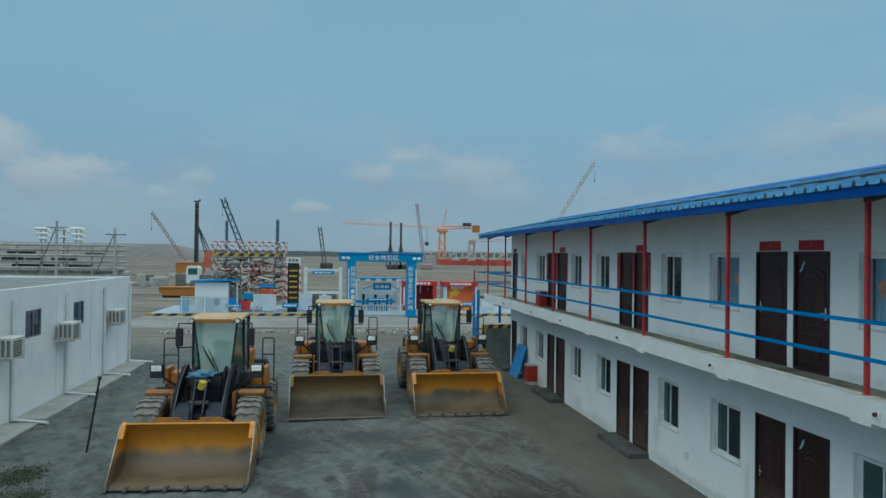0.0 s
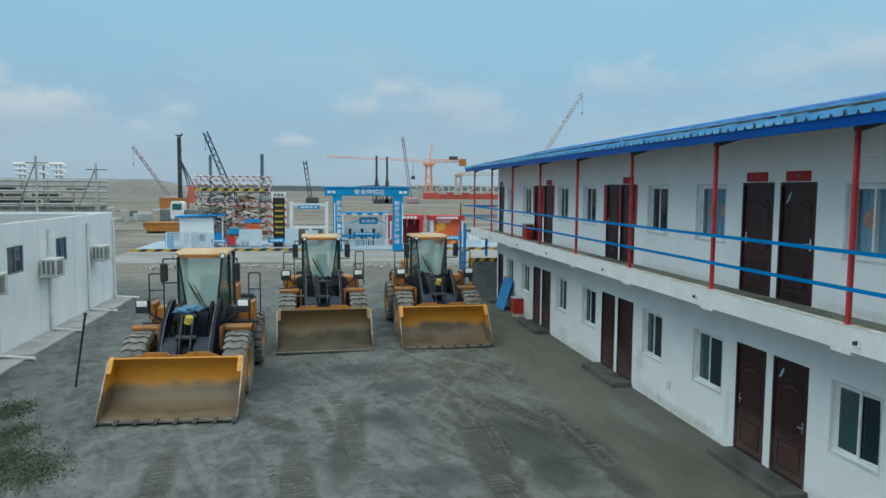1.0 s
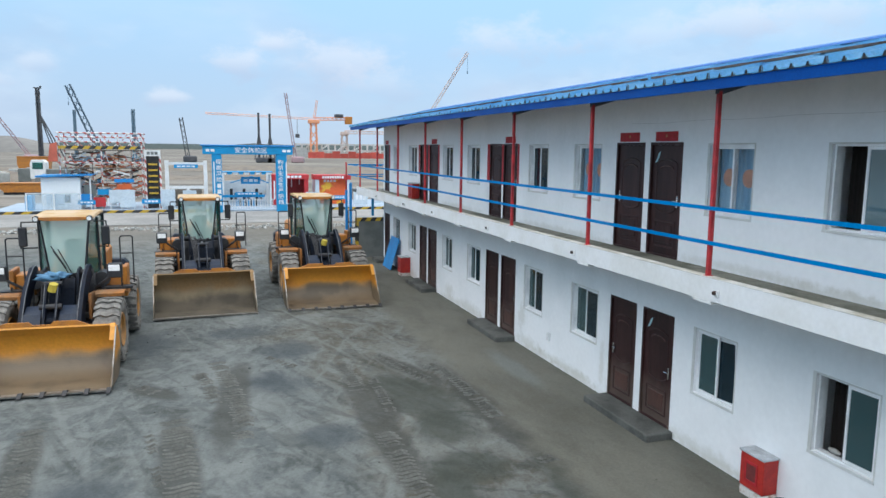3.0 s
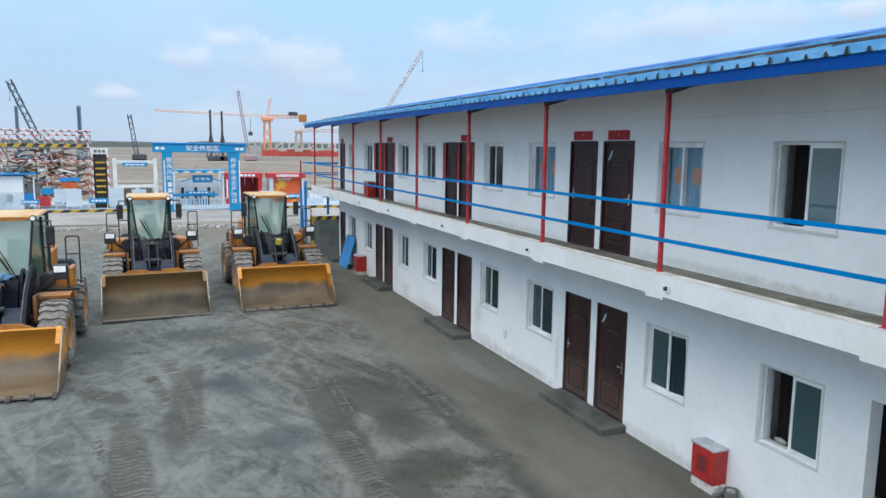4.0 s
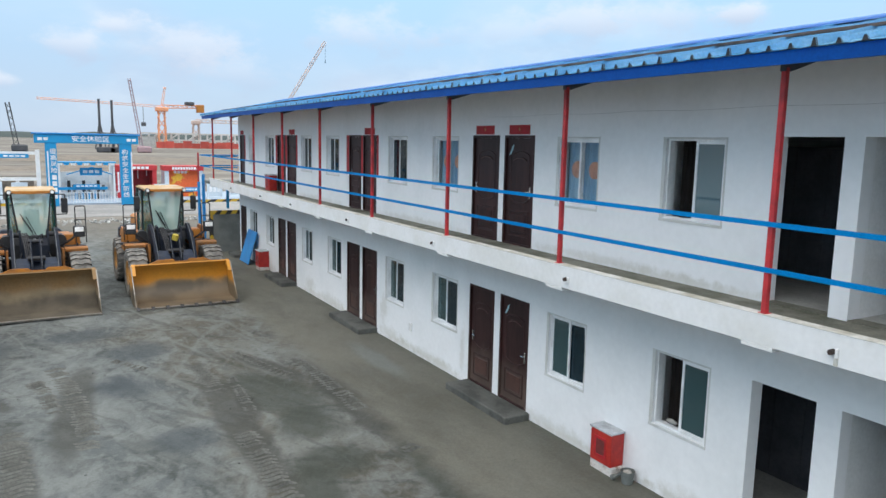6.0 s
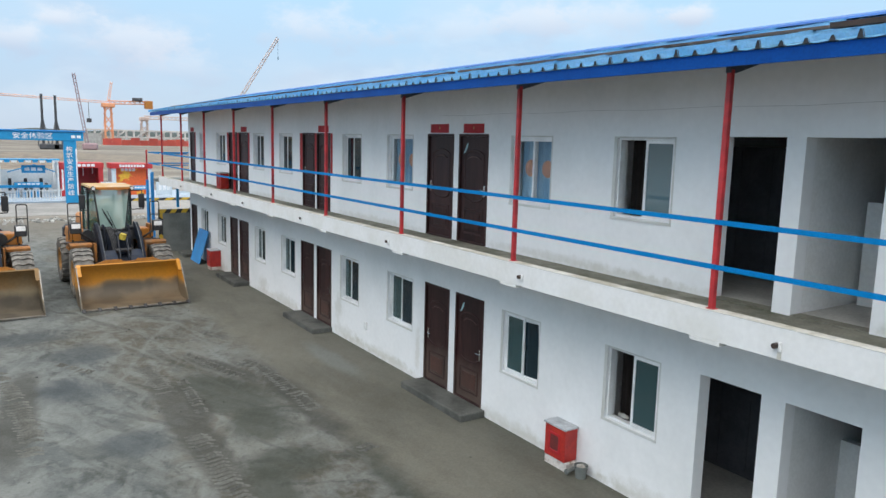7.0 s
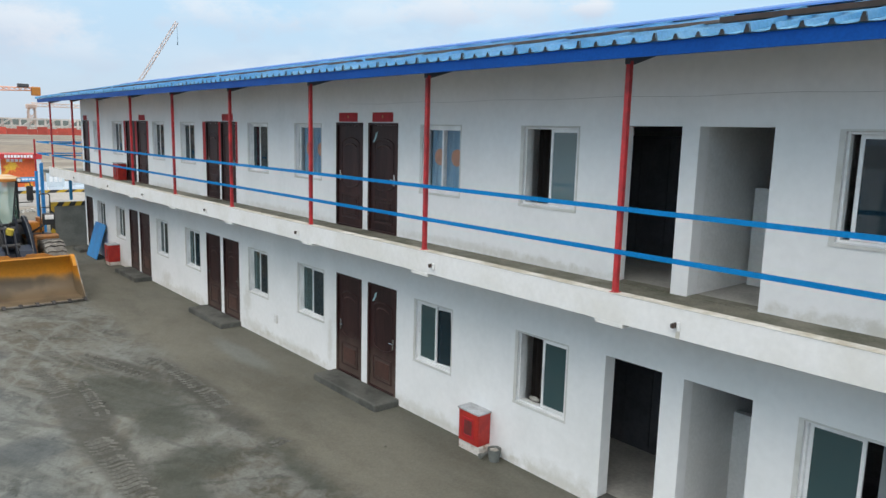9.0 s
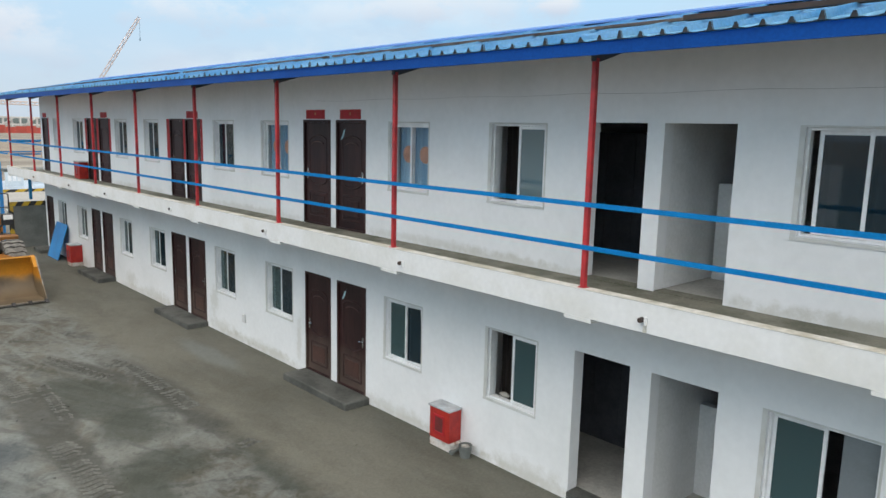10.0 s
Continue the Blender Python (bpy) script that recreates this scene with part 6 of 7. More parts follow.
sign(-5.0, -3.3, 56.5, 2.2, 2.9, M_BLUE, shed, n=3)
bm = bmesh.new()
prism(bm, [(-6.0, 2.35), (-4.1, 3.0), (-2.6, 2.35), (-2.6, 2.25), (-4.1, 2.88), (-6.0, 2.25)], 56.2, 56.26, "y")
part("truss", bm, M_BLUE, shed)
sign(-6.85, -3.0, 55.5, 0.95, 1.2, M_BLUE, shed)
sign(-5.6, -3.6, 55.3, 1.15, 1.45, M_BLUE, shed, n=5)
for i in range(8):
    bm = bmesh.new()
    box(bm, -5.48 + 0.23 * i, -5.33 + 0.23 * i, 55.2, 55.3, 0.1, 0.8)
    part("counter_slat", bm, M_HAZ_K if i % 2 else M_BLUE, shed)
for i in range(10):
    bm = bmesh.new()
    box(bm, -6.3 + 0.38 * i, -6.05 + 0.38 * i, 58.5, 58.6, 0.5, 0.5 + 0.9 + 0.25 * math.sin(i * 2.1))
    part("display_rack", bm, (M_WHITE, M_HAZ_K, M_GREY)[i % 3], shed)
shed.matrix_basis = Matrix.Translation((0, 0, 0)) @ Matrix.Diagonal((1, 1, 0.91, 1))
# white picket fence along the yard
fence = empty("picket_fence", "low white steel picket fence by the gate", "fence")
for i in range(46):
    bm = bmesh.new()
    x = -11.0 + 0.21 * i
    if -6.7 < x < -2.5:
        y = 52.6
    else:
        continue
    box(bm, x, x + 0.05, y, y + 0.04, 0.1, 0.95)
    part("picket", bm, M_WHITE, fence)
bm = bmesh.new()
for z in (0.25, 0.8):
    box(bm, -6.75, -2.45, 52.641, 52.67, z, z + 0.05)
part("fence_rail", bm, M_WHITE, fence)


def booth(x0, x1, y, h, poster, label, n):
    e = empty("exhibit_booth", label, "booth", "red exhibit booths")
    for a, b in ((x0, x0 + 0.35), (x1 - 0.35, x1)):
        bm = bmesh.new()
        box(bm, a, b, y, y + 2.2, 0.1, h - 0.42)
        part("side_wall", bm, M_REDB if poster is M_REDB2 else M_BOARD, e)
    bm = bmesh.new()
    box(bm, x0 - 0.05, x1 + 0.05, y - 0.08, y + 2.3, h - 0.418, h)
    part("header", bm, M_REDB, e)
    bars(x0 + 0.6, y - 0.082, h - 0.31, (x1 - x0) - 1.2, 0.22, n, e)
    bm = bmesh.new()
    yb = y + (0.5 if poster is M_FLAME else 1.9)
    box(bm, x0 + 0.352, x1 - 0.352, yb, yb + 0.1, 0.1, h - 0.42)
    part("back_wall", bm, poster, e)
    return e


M_REDB2 = mat("deep_red_panel", (0.35, 0.02, 0.025), 0.6, second=(0.25, 0.02, 0.02), scale=2, fine=10)
b = booth(-2.3, 0.95, 56.0, 2.86, M_REDB2, "red safety exhibit booth with hanging tools", 6)
for i in range(6):
    bm = bmesh.new()
    tube(bm, (-1.5 + 0.36 * i, 57.4, 2.6), (-1.5 + 0.36 * i, 57.4, 1.7 + 0.1 * (i % 3)), 0.04, n=6)
    part("hanging_tool", bm, M_WHITE if i % 2 else M_RED, b)
bars(-2.2, 55.99, 0.6, 0.18, 1.7, 1, b)
b = booth(1.6, 4.85, 56.0, 2.82, M_FLAME, "red fire exhibit booth with a flame poster", 9)
bars(2.4, 56.49, 2.15, 1.2, 0.25, 4, b)


def info_board(x, y, z0, w, h, m, n, label):
    e = empty("info_board", label, "sign", "info boards in the exhibit yard")
    bm = bmesh.new()
    box(bm, x, x + w, y, y + 0.06, z0, z0 + h, bevel=0.01)
    part("panel", bm, m, e)
    for xx in (x + 0.05, x + w - 0.11):
        bm = bmesh.new()
        box(bm, xx, xx + 0.06, y + 0.062, y + 0.12, 0.0, z0 + h)
        part("leg", bm, M_WHITE, e)
    if n:
        bars(x + w * 0.12, y - 0.003, z0 + h * 0.3, w * 0.76, h * 0.4, n, e)
    return e


for x, z, w, h, m, n in ((-17.85, 0.55, 1.3, 0.35, M_BLUE, 4), (-15.6, 0.6, 1.4, 1.1, M_BOARD, 0), (-14.75, 0.25, 1.15, 1.45, M_BOARD, 0), (-13.1, 0.55, 1.45, 0.38, M_BLUE, 4), (-11.65, 0.3, 1.15, 1.4, M_BOARD, 0), (-20.1, 0.5, 1.3, 0.9, M_BOARD, 0), (-9.9, 0.4, 1.1, 1.2, M_BOARD, 0), (2.5, 0.75, 1.5, 0.35, M_BLUE, 5), (4.6, 0.3, 1.3, 1.3, M_BOARD, 3), (6.4, 0.4, 1.3, 1.2, M_BOARD, 2), (0.4, 0.3, 1.2, 1.1, M_BOARD, 0)):
    info_board(x, 53.2 + 0.21 * (int(x * 7) % 4), z, w, h, m, n, "blue sign board with white lettering on legs" if m is M_BLUE else "pale blue information board on white legs")

# low clear barrier panels along the front of the yard
M_KIOSK = mat("smooth_white_panel", (0.82, 0.83, 0.82), 0.5, second=(0.78, 0.79, 0.79), scale=0.6, fine=8, fine_amt=0.02, bump=0)
M_CLEAR = glass("scuffed_clear_panel", (0.50, 0.60, 0.66), 0.3, 0.30)
barrier = empty("barrier_fence", "low white framed barrier fence with scuffed clear panels", "fence")
for i in range(2):
    x = -21.4 + 1.95 * i
    bm = bmesh.new()
    box(bm, x + 0.05, x + 1.88, 52.60, 52.62, 0.2, 1.5)
    part("clear_panel", bm, M_CLEAR, barrier)
    bm = bmesh.new()
    box(bm, x - 0.04, x + 0.04, 52.57, 52.65, 0.1, 1.56)
    part("fence_post", bm, M_WHITE, barrier)
    bm = bmesh.new()
    box(bm, x + 0.041, x + 1.909, 52.58, 52.64, 1.5, 1.55)
    part("top_rail", bm, M_WHITE, barrier)

# guard kiosk
kiosk = empty("guard_kiosk", "small white kiosk with a flat blue roof", "kiosk")
bm = bmesh.new()
box(bm, -21.0, -18.15, 54.0, 56.6, 0.1, 3.02, bevel=0.03)
part("body", bm, M_KIOSK, kiosk)
bm = bmesh.new()
prism(bm, [(-21.3, 3.03), (-17.2, 3.18), (-17.2, 3.32), (-21.3, 3.17)], 53.6, 57.0, "y")
part("roof", bm, M_BLUE_L, kiosk)
bm = bmesh.new()
box(bm, -17.45, -17.35, 53.9, 54.0, 0.1, 3.15)
part("roof_post", bm, M_WHITE, kiosk)
sign(-20.0, -18.9, 53.94, 0.75, 1.4, M_GREY, kiosk, name="notice")

kiosk.matrix_basis = Matrix.Translation((0.42, 0, 0)) @ Matrix.Diagonal((1, 1, 0.9, 1))
# red and white scaffold exhibit with a hazard board
scaf = empty("scaffold_exhibit", "red and white scaffold exhibit with hazard toe boards", "scaffold")


def banded_paint():
    m = mat("red_white_bands", (0.74, 0.73, 0.71), 0.5, scale=3, fine=20, fine_amt=0.05, bump=0)
    n, l = m.node_tree.nodes, m.node_tree.links
    b = n["Principled BSDF"]
    src = b.inputs["Base Color"].links[0].from_socket
    geo = n.new("ShaderNodeNewGeometry")
    dot = n.new("ShaderNodeVectorMath")
    dot.operation = "DOT_PRODUCT"
    dot.inputs[1].default_value = (1.7, 0.6, 1.5)
    l.new(geo.outputs["Position"], dot.inputs[0])
    fr = n.new("ShaderNodeMath")
    fr.operation = "FRACT"
    l.new(dot.outputs["Value"], fr.inputs[0])
    gt = n.new("ShaderNodeMath")
    gt.operation = "GREATER_THAN"
    gt.inputs[1].default_value = 0.56
    l.new(fr.outputs["Value"], gt.inputs[0])
    mx = n.new("ShaderNodeMixRGB")
    mx.inputs["Color2"].default_value = (0.42, 0.10, 0.085, 1)
    l.new(gt.outputs["Value"], mx.inputs["Fac"])
    l.new(src, mx.inputs["Color1"])
    l.new(mx.outputs["Color"], b.inputs["Base Color"])
    return m


M_BANDS = banded_paint()
M_PLANK = mat("orange_brown_plank", (0.50, 0.20, 0.08), 0.8, second=(0.36, 0.18, 0.10), scale=2, fine=20)


def banded(a, b, r, step=0.5, name="scaffold_tube"):
    bm = bmesh.new()
    tube(bm, a, b, r, n=6)
    part(name, bm, M_BANDS, scaf)


for i, x in enumerate([-19.3 + 1.03 * i for i in range(7)]):
    for y in ((54.5, 57.0) if i % 3 == 0 else (57.0,)):
        banded((x, y, 0.1), (x, y, 6.5 if x > -14 or x < -19 else 6.4), 0.05)
for z in (4.0, 5.75, 6.15, 6.5):
    for y in (54.45, 57.05):
        banded((-19.5, y, z), (-13.0, y, z), 0.05)
for z in (4.0, 5.9, 6.5):
    for x in (-19.3, -13.12):
        banded((x, 54.5, z), (x, 57.0, z), 0.05)
for i in range(12):
    x = -19.2 + 0.5 * i
    banded((x, 54.4, 4.05), (x + 0.35 * math.sin(i * 2.3), 54.4, 4.55 + 0.25 * math.sin(i * 1.3)), 0.03, 0.25, "loose_tube")
striped_board("hazard_board", (-19.35, 54.38, 5.15), (-13.2, 54.38, 5.15), (0, 0, 1), 0.26, 0.42, scaf)
bm = bmesh.new()
box(bm, -19.4, -13.1, 54.45, 57.0, 5.02, 5.10)
part("deck", bm, M_BROWN, scaf)
bm = bmesh.new()
box(bm, -19.4, -13.1, 54.6, 57.0, 3.5, 3.56)
part("deck", bm, M_BROWN, scaf)
for i in range(7):
    bm = bmesh.new()
    bar(bm, (-17.3 + 0.62 * i, 55.2, 0.4 + 0.33 * i), (-16.2 + 0.62 * i, 55.2, 0.4 + 0.33 * i), 0.3, 0.08)
    part("stair_tread", bm, M_ORG, scaf)
bm = bmesh.new()
prism(bm, [(-20.1, 4.1), (-19.4, 4.1), (-19.4, 5.7), (-19.9, 5.55)], 54.2, 54.3, "y")
part("side_panel", bm, M_PINK, scaf, "salmon painted side panel")
for i in range(16):
    banded((-19.2 + 0.39 * i, 56.8, 0.2 + 0.9 * ((i * 7) % 5) / 5), (-18.7 + 0.39 * i, 56.5, 1.2 + 1.8 * ((i * 3) % 4) / 4), 0.035, 0.35, "loose_tube")
for x0, w, z0, h, m in ((-15.1, 1.1, 1.75, 0.45, M_ORG), (-16.6, 1.0, 1.3, 0.5, M_BLUE), (-15.3, 1.5, 2.35, 0.3, M_BLUE_L), (-17.6, 0.9, 1.2, 1.0, M_GREY)):
    sign(x0, x0 + w, 54.2, z0, z0 + h, m, scaf, name="exhibit_panel")

# zigzag guard tubes, brace fans and stacked planks of the scaffold exhibit
for i in range(12):
    x = -19.3 + 0.515 * i
    banded((x, 54.42, 5.75 if i % 2 else 6.45), (x + 0.515, 54.42, 6.45 if i % 2 else 5.75), 0.032, name="guard_tube")
    banded((x, 57.1, 5.2 if i % 2 else 5.7), (x + 0.515, 57.1, 5.7 if i % 2 else 5.2), 0.032, name="guard_tube")
rng = random.Random(31)
for i in range(210):
    x, z = rng.uniform(-19.2, -13.6), rng.uniform(0.6, 4.9)
    a = rng.uniform(-0.5, 0.6)
    ln = rng.uniform(0.5, 1.3)
    bm = bmesh.new()
    y = rng.uniform(54.6, 56.8)
    bar(bm, (x, y, z), (x + ln * math.cos(a), y, z + ln * math.sin(a)), rng.uniform(0.06, 0.2), rng.uniform(0.06, 0.14))
    part("plank", bm, rng.choice((M_ORG, M_PINK, M_WHITE, M_WHITE, M_BANDS, M_BANDS, M_PLANK, M_PLANK, M_BROWN, M_HAZ_K)), scaf)
for i in range(9):
    bm = bmesh.new()
    x = -18.8 + 0.62 * i + 0.2 * math.sin(i * 5.1)
    box(bm, x, x + 0.3, 56.3, 56.5, 2.2 + 0.6 * (i % 3), 2.55 + 0.6 * (i % 3))
    part("hanging_board", bm, (M_BLUE, M_WHITE, M_PLANK)[i % 3], scaf)
for x0, w, z0, h, m in ((-18.2, 1.2, 0.5, 0.9, M_BLUE_L), (-16.9, 0.9, 0.3, 0.8, M_REDB), (-15.9, 0.7, 0.4, 0.6, M_WHITE), (-15.0, 0.8, 0.9, 0.5, M_ORG)):
    sign(x0, x0 + w, 54.05, z0, z0 + h, m, scaf, name="exhibit_panel")

scaf.matrix_basis = Matrix.Translation((0.1, 0, 0)) @ Matrix.Diagonal((1, 1, 0.97, 1))
# climbing tower with yellow treads
tower = empty("ladder_exhibit", "dark ladder exhibit with yellow treads and a white head sign", "ladder")
for x in (-13.0, -11.85):
    bm = bmesh.new()
    box(bm, x, x + 0.14, 54.0, 54.16, 0.1, 4.65)
    part("side_post", bm, M_BANDS, tower, "red and white banded post")
bm = bmesh.new()
box(bm, -12.86, -11.852, 54.2, 54.3, 0.1, 4.6)
part("back_sheet", bm, M_HAZ_K, tower)
for i in range(6):
    bm = bmesh.new()
    box(bm, -12.7, -12.0, 54.0, 54.19, 1.35 + 0.5 * i, 1.35 + 0.5 * i + 0.14)
    part("tread", bm, M_HAZ_Y, tower)
sign(-13.0, -11.72, 53.95, 4.66, 5.13, M_WHITE, tower)
bars(-12.8, 53.945, 4.75, 0.9, 0.25, 3, tower, M_GREY)

tower.matrix_basis = Matrix.Translation((0.17, 0, 0)) @ Matrix.Diagonal((1, 1, 0.965, 1))
# white portal frame with blue sign
portal = empty("portal_frame_exhibit", "white timber portal frame with a blue sign and brace", "frame")
for x in (-11.4, -8.3):
    bm = bmesh.new()
    box(bm, x, x + 0.30, 54.2, 54.5, 0.1, 4.4)
    part("frame_post", bm, M_WHITE, portal)
for z in (4.0, 1.85):
    bm = bmesh.new()
    box(bm, -11.1, -8.3, 54.25, 54.45, z, z + 0.25)
    part("frame_beam", bm, M_WHITE, portal)
bm = bmesh.new()
bar(bm, (-10.4, 54.3, 0.2), (-9.6, 54.3, 1.85), 0.15, 0.15)
bar(bm, (-8.8, 54.3, 0.2), (-9.6, 54.3, 1.85), 0.15, 0.15)
part("brace", bm, M_WHITE, portal)
bm = bmesh.new()
box(bm, -10.9, -8.5, 56.0, 56.1, 0.1, 1.7)
part("back_sheet", bm, M_BROWN, portal)
sign(-10.66, -8.75, 54.1, 3.72, 4.05, M_BLUE, portal, n=4)

portal.matrix_basis = Matrix.Translation((0.13, 0, 0)) @ Matrix.Diagonal((1, 1, 0.935, 1))
# ---------------------------------------------------------------- clutter towards the pipe yard
M_PALE = mat("pale_concrete_block", (0.42, 0.42, 0.40), 0.9, second=(0.32, 0.32, 0.30), scale=1.0, fine=8, fine_amt=0.15)
M_FARDARK = mat("far_gap_dark", (0.06, 0.06, 0.058), 0.8, second=(0.09, 0.088, 0.08), scale=1, fine=6)
rack = empty("pipe_rack", "pale steel pipe rack with stacked pipes and bent ducts", "pipe rack")
for i, z in enumerate((3.6, 4.3, 5.0, 5.6, 6.15)):
    bm = bmesh.new()
    tube(bm, (-48, 70 + 0.4 * (i % 2), z), (-30.9, 70 + 0.4 * (i % 2), z), 0.13, n=8)
    part("pipe", bm, M_PALE, rack)
for x in (-47, -44.5, -42, -39.5, -37, -34.5, -32):
    bm = bmesh.new()
    box(bm, x, x + 0.18, 70.6, 70.8, 0, 6.3)
    part("rack_post", bm, M_PALE, rack)
# dark boxes added as the shade in gaps between the pipes
for x0, x1, z0, z1, m in ((-43.5, -41.6, 4.42, 4.75, M_HAZ_K), (-41.2, -39.7, 4.42, 4.7, M_FARDARK), (-43.0, -40.4, 5.1, 5.4, M_HAZ_K), (-38.6, -36.2, 4.42, 4.7, M_FARDARK), (-37.2, -34.8, 3.72, 3.98, M_FARDARK), (-42.5, -38.0, 3.72, 4.0, M_HAZ_K), (-35.2, -33.5, 5.1, 5.3, M_FARDARK)):
    bm = bmesh.new()
    box(bm, x0, x1, 70.9, 71.6, z0, z1)
    part("rack_gap", bm, m, rack, "dark box standing for a shaded gap between pipes")
for x0, x1, levels in ((-40.7, -39.2, (7.95, 7.40, 6.85)), (-38.4, -37.3, (7.95, 7.05)), (-37.1, -35.6, (8.0, 7.35, 6.75))):
    for i, z in enumerate(levels):
        bm = bmesh.new()
        pipe(bm, [(x0 + 0.2 * i, 72, z), (x1 - 0.42, 72, z + 0.02), (x1 - 0.14, 72, z - 0.06), (x1, 72, z - 0.36)], 0.17, n=10)
        part("bent_duct", bm, M_WHITE, rack)
    for x in (x0 + 0.55, x1 - 0.5):
        bm = bmesh.new()
        box(bm, x - 0.05, x + 0.05, 72.2, 72.3, 0, levels[0] + 0.1)
        part("duct_stand", bm, M_PALE, rack)
rack.matrix_basis = Matrix.Diagonal((1, 1, 0.96, 1))
hut = empty("site_hut", "long low grey site hut with dark doorways", "hut")
bm = bmesh.new()
box(bm, -50, -33.6, 76, 79, 0, 2.9)
part("wall", bm, M_PALE, hut)
bm = bmesh.new()
box(bm, -50.2, -33.4, 75.8, 79.2, 2.902, 3.1)
part("roof", bm, M_GREY, hut)
# dark plates on the wall give the shade inside the hut's openings
for i in range(8):
    x = -48.5 + 1.85 * i
    bm = bmesh.new()
    box(bm, x, x + 0.8, 75.95, 75.998, 0.1 if i % 2 else 1.2, 2.3)
    part("doorway" if i % 2 else "hut_window", bm, M_FARDARK, hut)
for x, h in ((-36.3, 8.3), (-30.75, 7.7)):
    e = empty("utility_pole", "grey timber utility pole with a stay and crossarm", "pole", "utility poles")
    bm = bmesh.new()
    tube(bm, (x, 66, 0), (x, 66, h), 0.16, 0.12, n=8)
    part("pole", bm, M_PALE, e)
    bm = bmesh.new()
    tube(bm, (x - 2.0, 66, 2.6), (x, 66, h - 0.5), 0.06, n=6)
    part("stay", bm, M_GREY, e)
    bm = bmesh.new()
    box(bm, x - 0.9, x + 1.1, 65.9, 66.0, h - 0.75, h - 0.65)
    part("crossarm", bm, M_GREY, e)
rng = random.Random(7)
for i in range(46):
    x = rng.uniform(-62, -32)
    y = rng.uniform(98, 122)
    w, h = rng.uniform(0.6, 3.2), rng.uniform(0.4, 2.0)
    bm = bmesh.new()
    box(bm, -w / 2, w / 2, -w / 3, w / 3, 0, h, bevel=0.08)
    ob = tagged(part("concrete_block", bm, M_PALE if rng.random() < 0.7 else M_GREY), "pale concrete block dumped in the dirt", "block", "concrete blocks")
    ob.matrix_basis = pose(x, y, -0.02, 0, 0, rng.uniform(0, 90))
truck = empty("site_truck", "parked site truck with a white cab", "truck")
bm = bmesh.new()
prism(bm, [(-30.6, 0.7), (-28.7, 0.7), (-28.7, 2.9), (-29.0, 3.25), (-30.4, 3.25), (-30.6, 2.7)], 100, 102.2, "y")
part("cab", bm, M_WHITE, truck)
bm = bmesh.new()
box(bm, -30.3, -29.0, 99.97, 99.999, 2.0, 2.9)
part("side_window", bm, M_SIDE, truck)
bm = bmesh.new()
box(bm, -28.6, -24.0, 100, 102.3, 1.0, 2.0, bevel=0.06)
part("flat_bed", bm, M_GREY, truck)
for x in (-29.6, -26.5, -25.2):
    for y in (99.9, 102.0):
        bm = bmesh.new()
        tube(bm, (x, y, 0.5), (x, y + 0.3, 0.5), 0.5, n=18)
        part("tyre", bm, M_TYRE, truck)
for x0, x1, y, z1, lab in ((-28.8, -22.8, 76.0, 1.25, "low yellow steel skip lying on the dirt"), (-38.6, -33.4, 130.0, 3.3, "yellow machine body parked far off")):
    e = empty("steel_skip" if y < 100 else "yellow_machine", lab, "skip" if y < 100 else "machine")
    bm = bmesh.new()
    prism(bm, [(x0 + 0.5, 0.25), (x1 - 0.4, 0.25), (x1, z1), (x0, z1), (x0, z1 * 0.6)], y, y + 2, "y")
    part("body", bm, M_ORANGE, e)
    bm = bmesh.new()
    box(bm, x0 + 0.4, x1 - 0.4, y + 0.2, y + 1.8, 0, 0.249)
    part("skid", bm, M_BLACK, e)
    bm = bmesh.new()
    bar(bm, (x0, y - 0.06, z1 - 0.06), (x1, y - 0.06, z1 - 0.06), 0.1, 0.12)
    part("top_rib", bm, M_ORANGE, e)
tarp = empty("blue_tarp_bin", "blue waste bin beside the kiosk", "bin")
bm = bmesh.new()
box(bm, -21.75, -21.2, 53.8, 54.8, 0.0, 1.25, bevel=0.05)
part("body", bm, M_BLUE, tarp)

# ---------------------------------------------------------------- rigs, cranes and the concrete frame far off
M_FARSTEEL = mat("dark_rig_steel", (0.05, 0.055, 0.065), 0.6, second=(0.08, 0.08, 0.085), scale=0.5, fine=4)
M_CRANE_B = mat("blue_grey_boom", (0.10, 0.17, 0.23), 0.6, second=(0.13, 0.19, 0.24), scale=0.5, fine=4)
# crane paints lightened: distance haze is mixed into the colour
M_CRANE_O = mat("hazed_orange_crane", (0.78, 0.34, 0.17), 0.6, second=(0.70, 0.32, 0.18), scale=0.3, fine=3)
M_CRANE_P = mat("hazed_salmon_jib", (0.80, 0.48, 0.36), 0.6, second=(0.72, 0.46, 0.36), scale=0.3, fine=3)
M_CRANE_Y = mat("hazed_yellow_steel", (0.66, 0.52, 0.45), 0.6, scale=0.5, fine=4)


M_BOOM_D = mat("dark_blue_boom", (0.05, 0.09, 0.13), 0.6, second=(0.08, 0.12, 0.16), scale=0.5, fine=4)
M_BOOM_R = mat("dull_red_boom", (0.36, 0.24, 0.25), 0.6, second=(0.28, 0.22, 0.26), scale=0.5, fine=4)
# haze mixed into the boom's yellow as well
M_BOOM_P = mat("hazed_yellow_boom", (0.56, 0.48, 0.45), 0.6, second=(0.50, 0.46, 0.48), scale=0.5, fine=4)


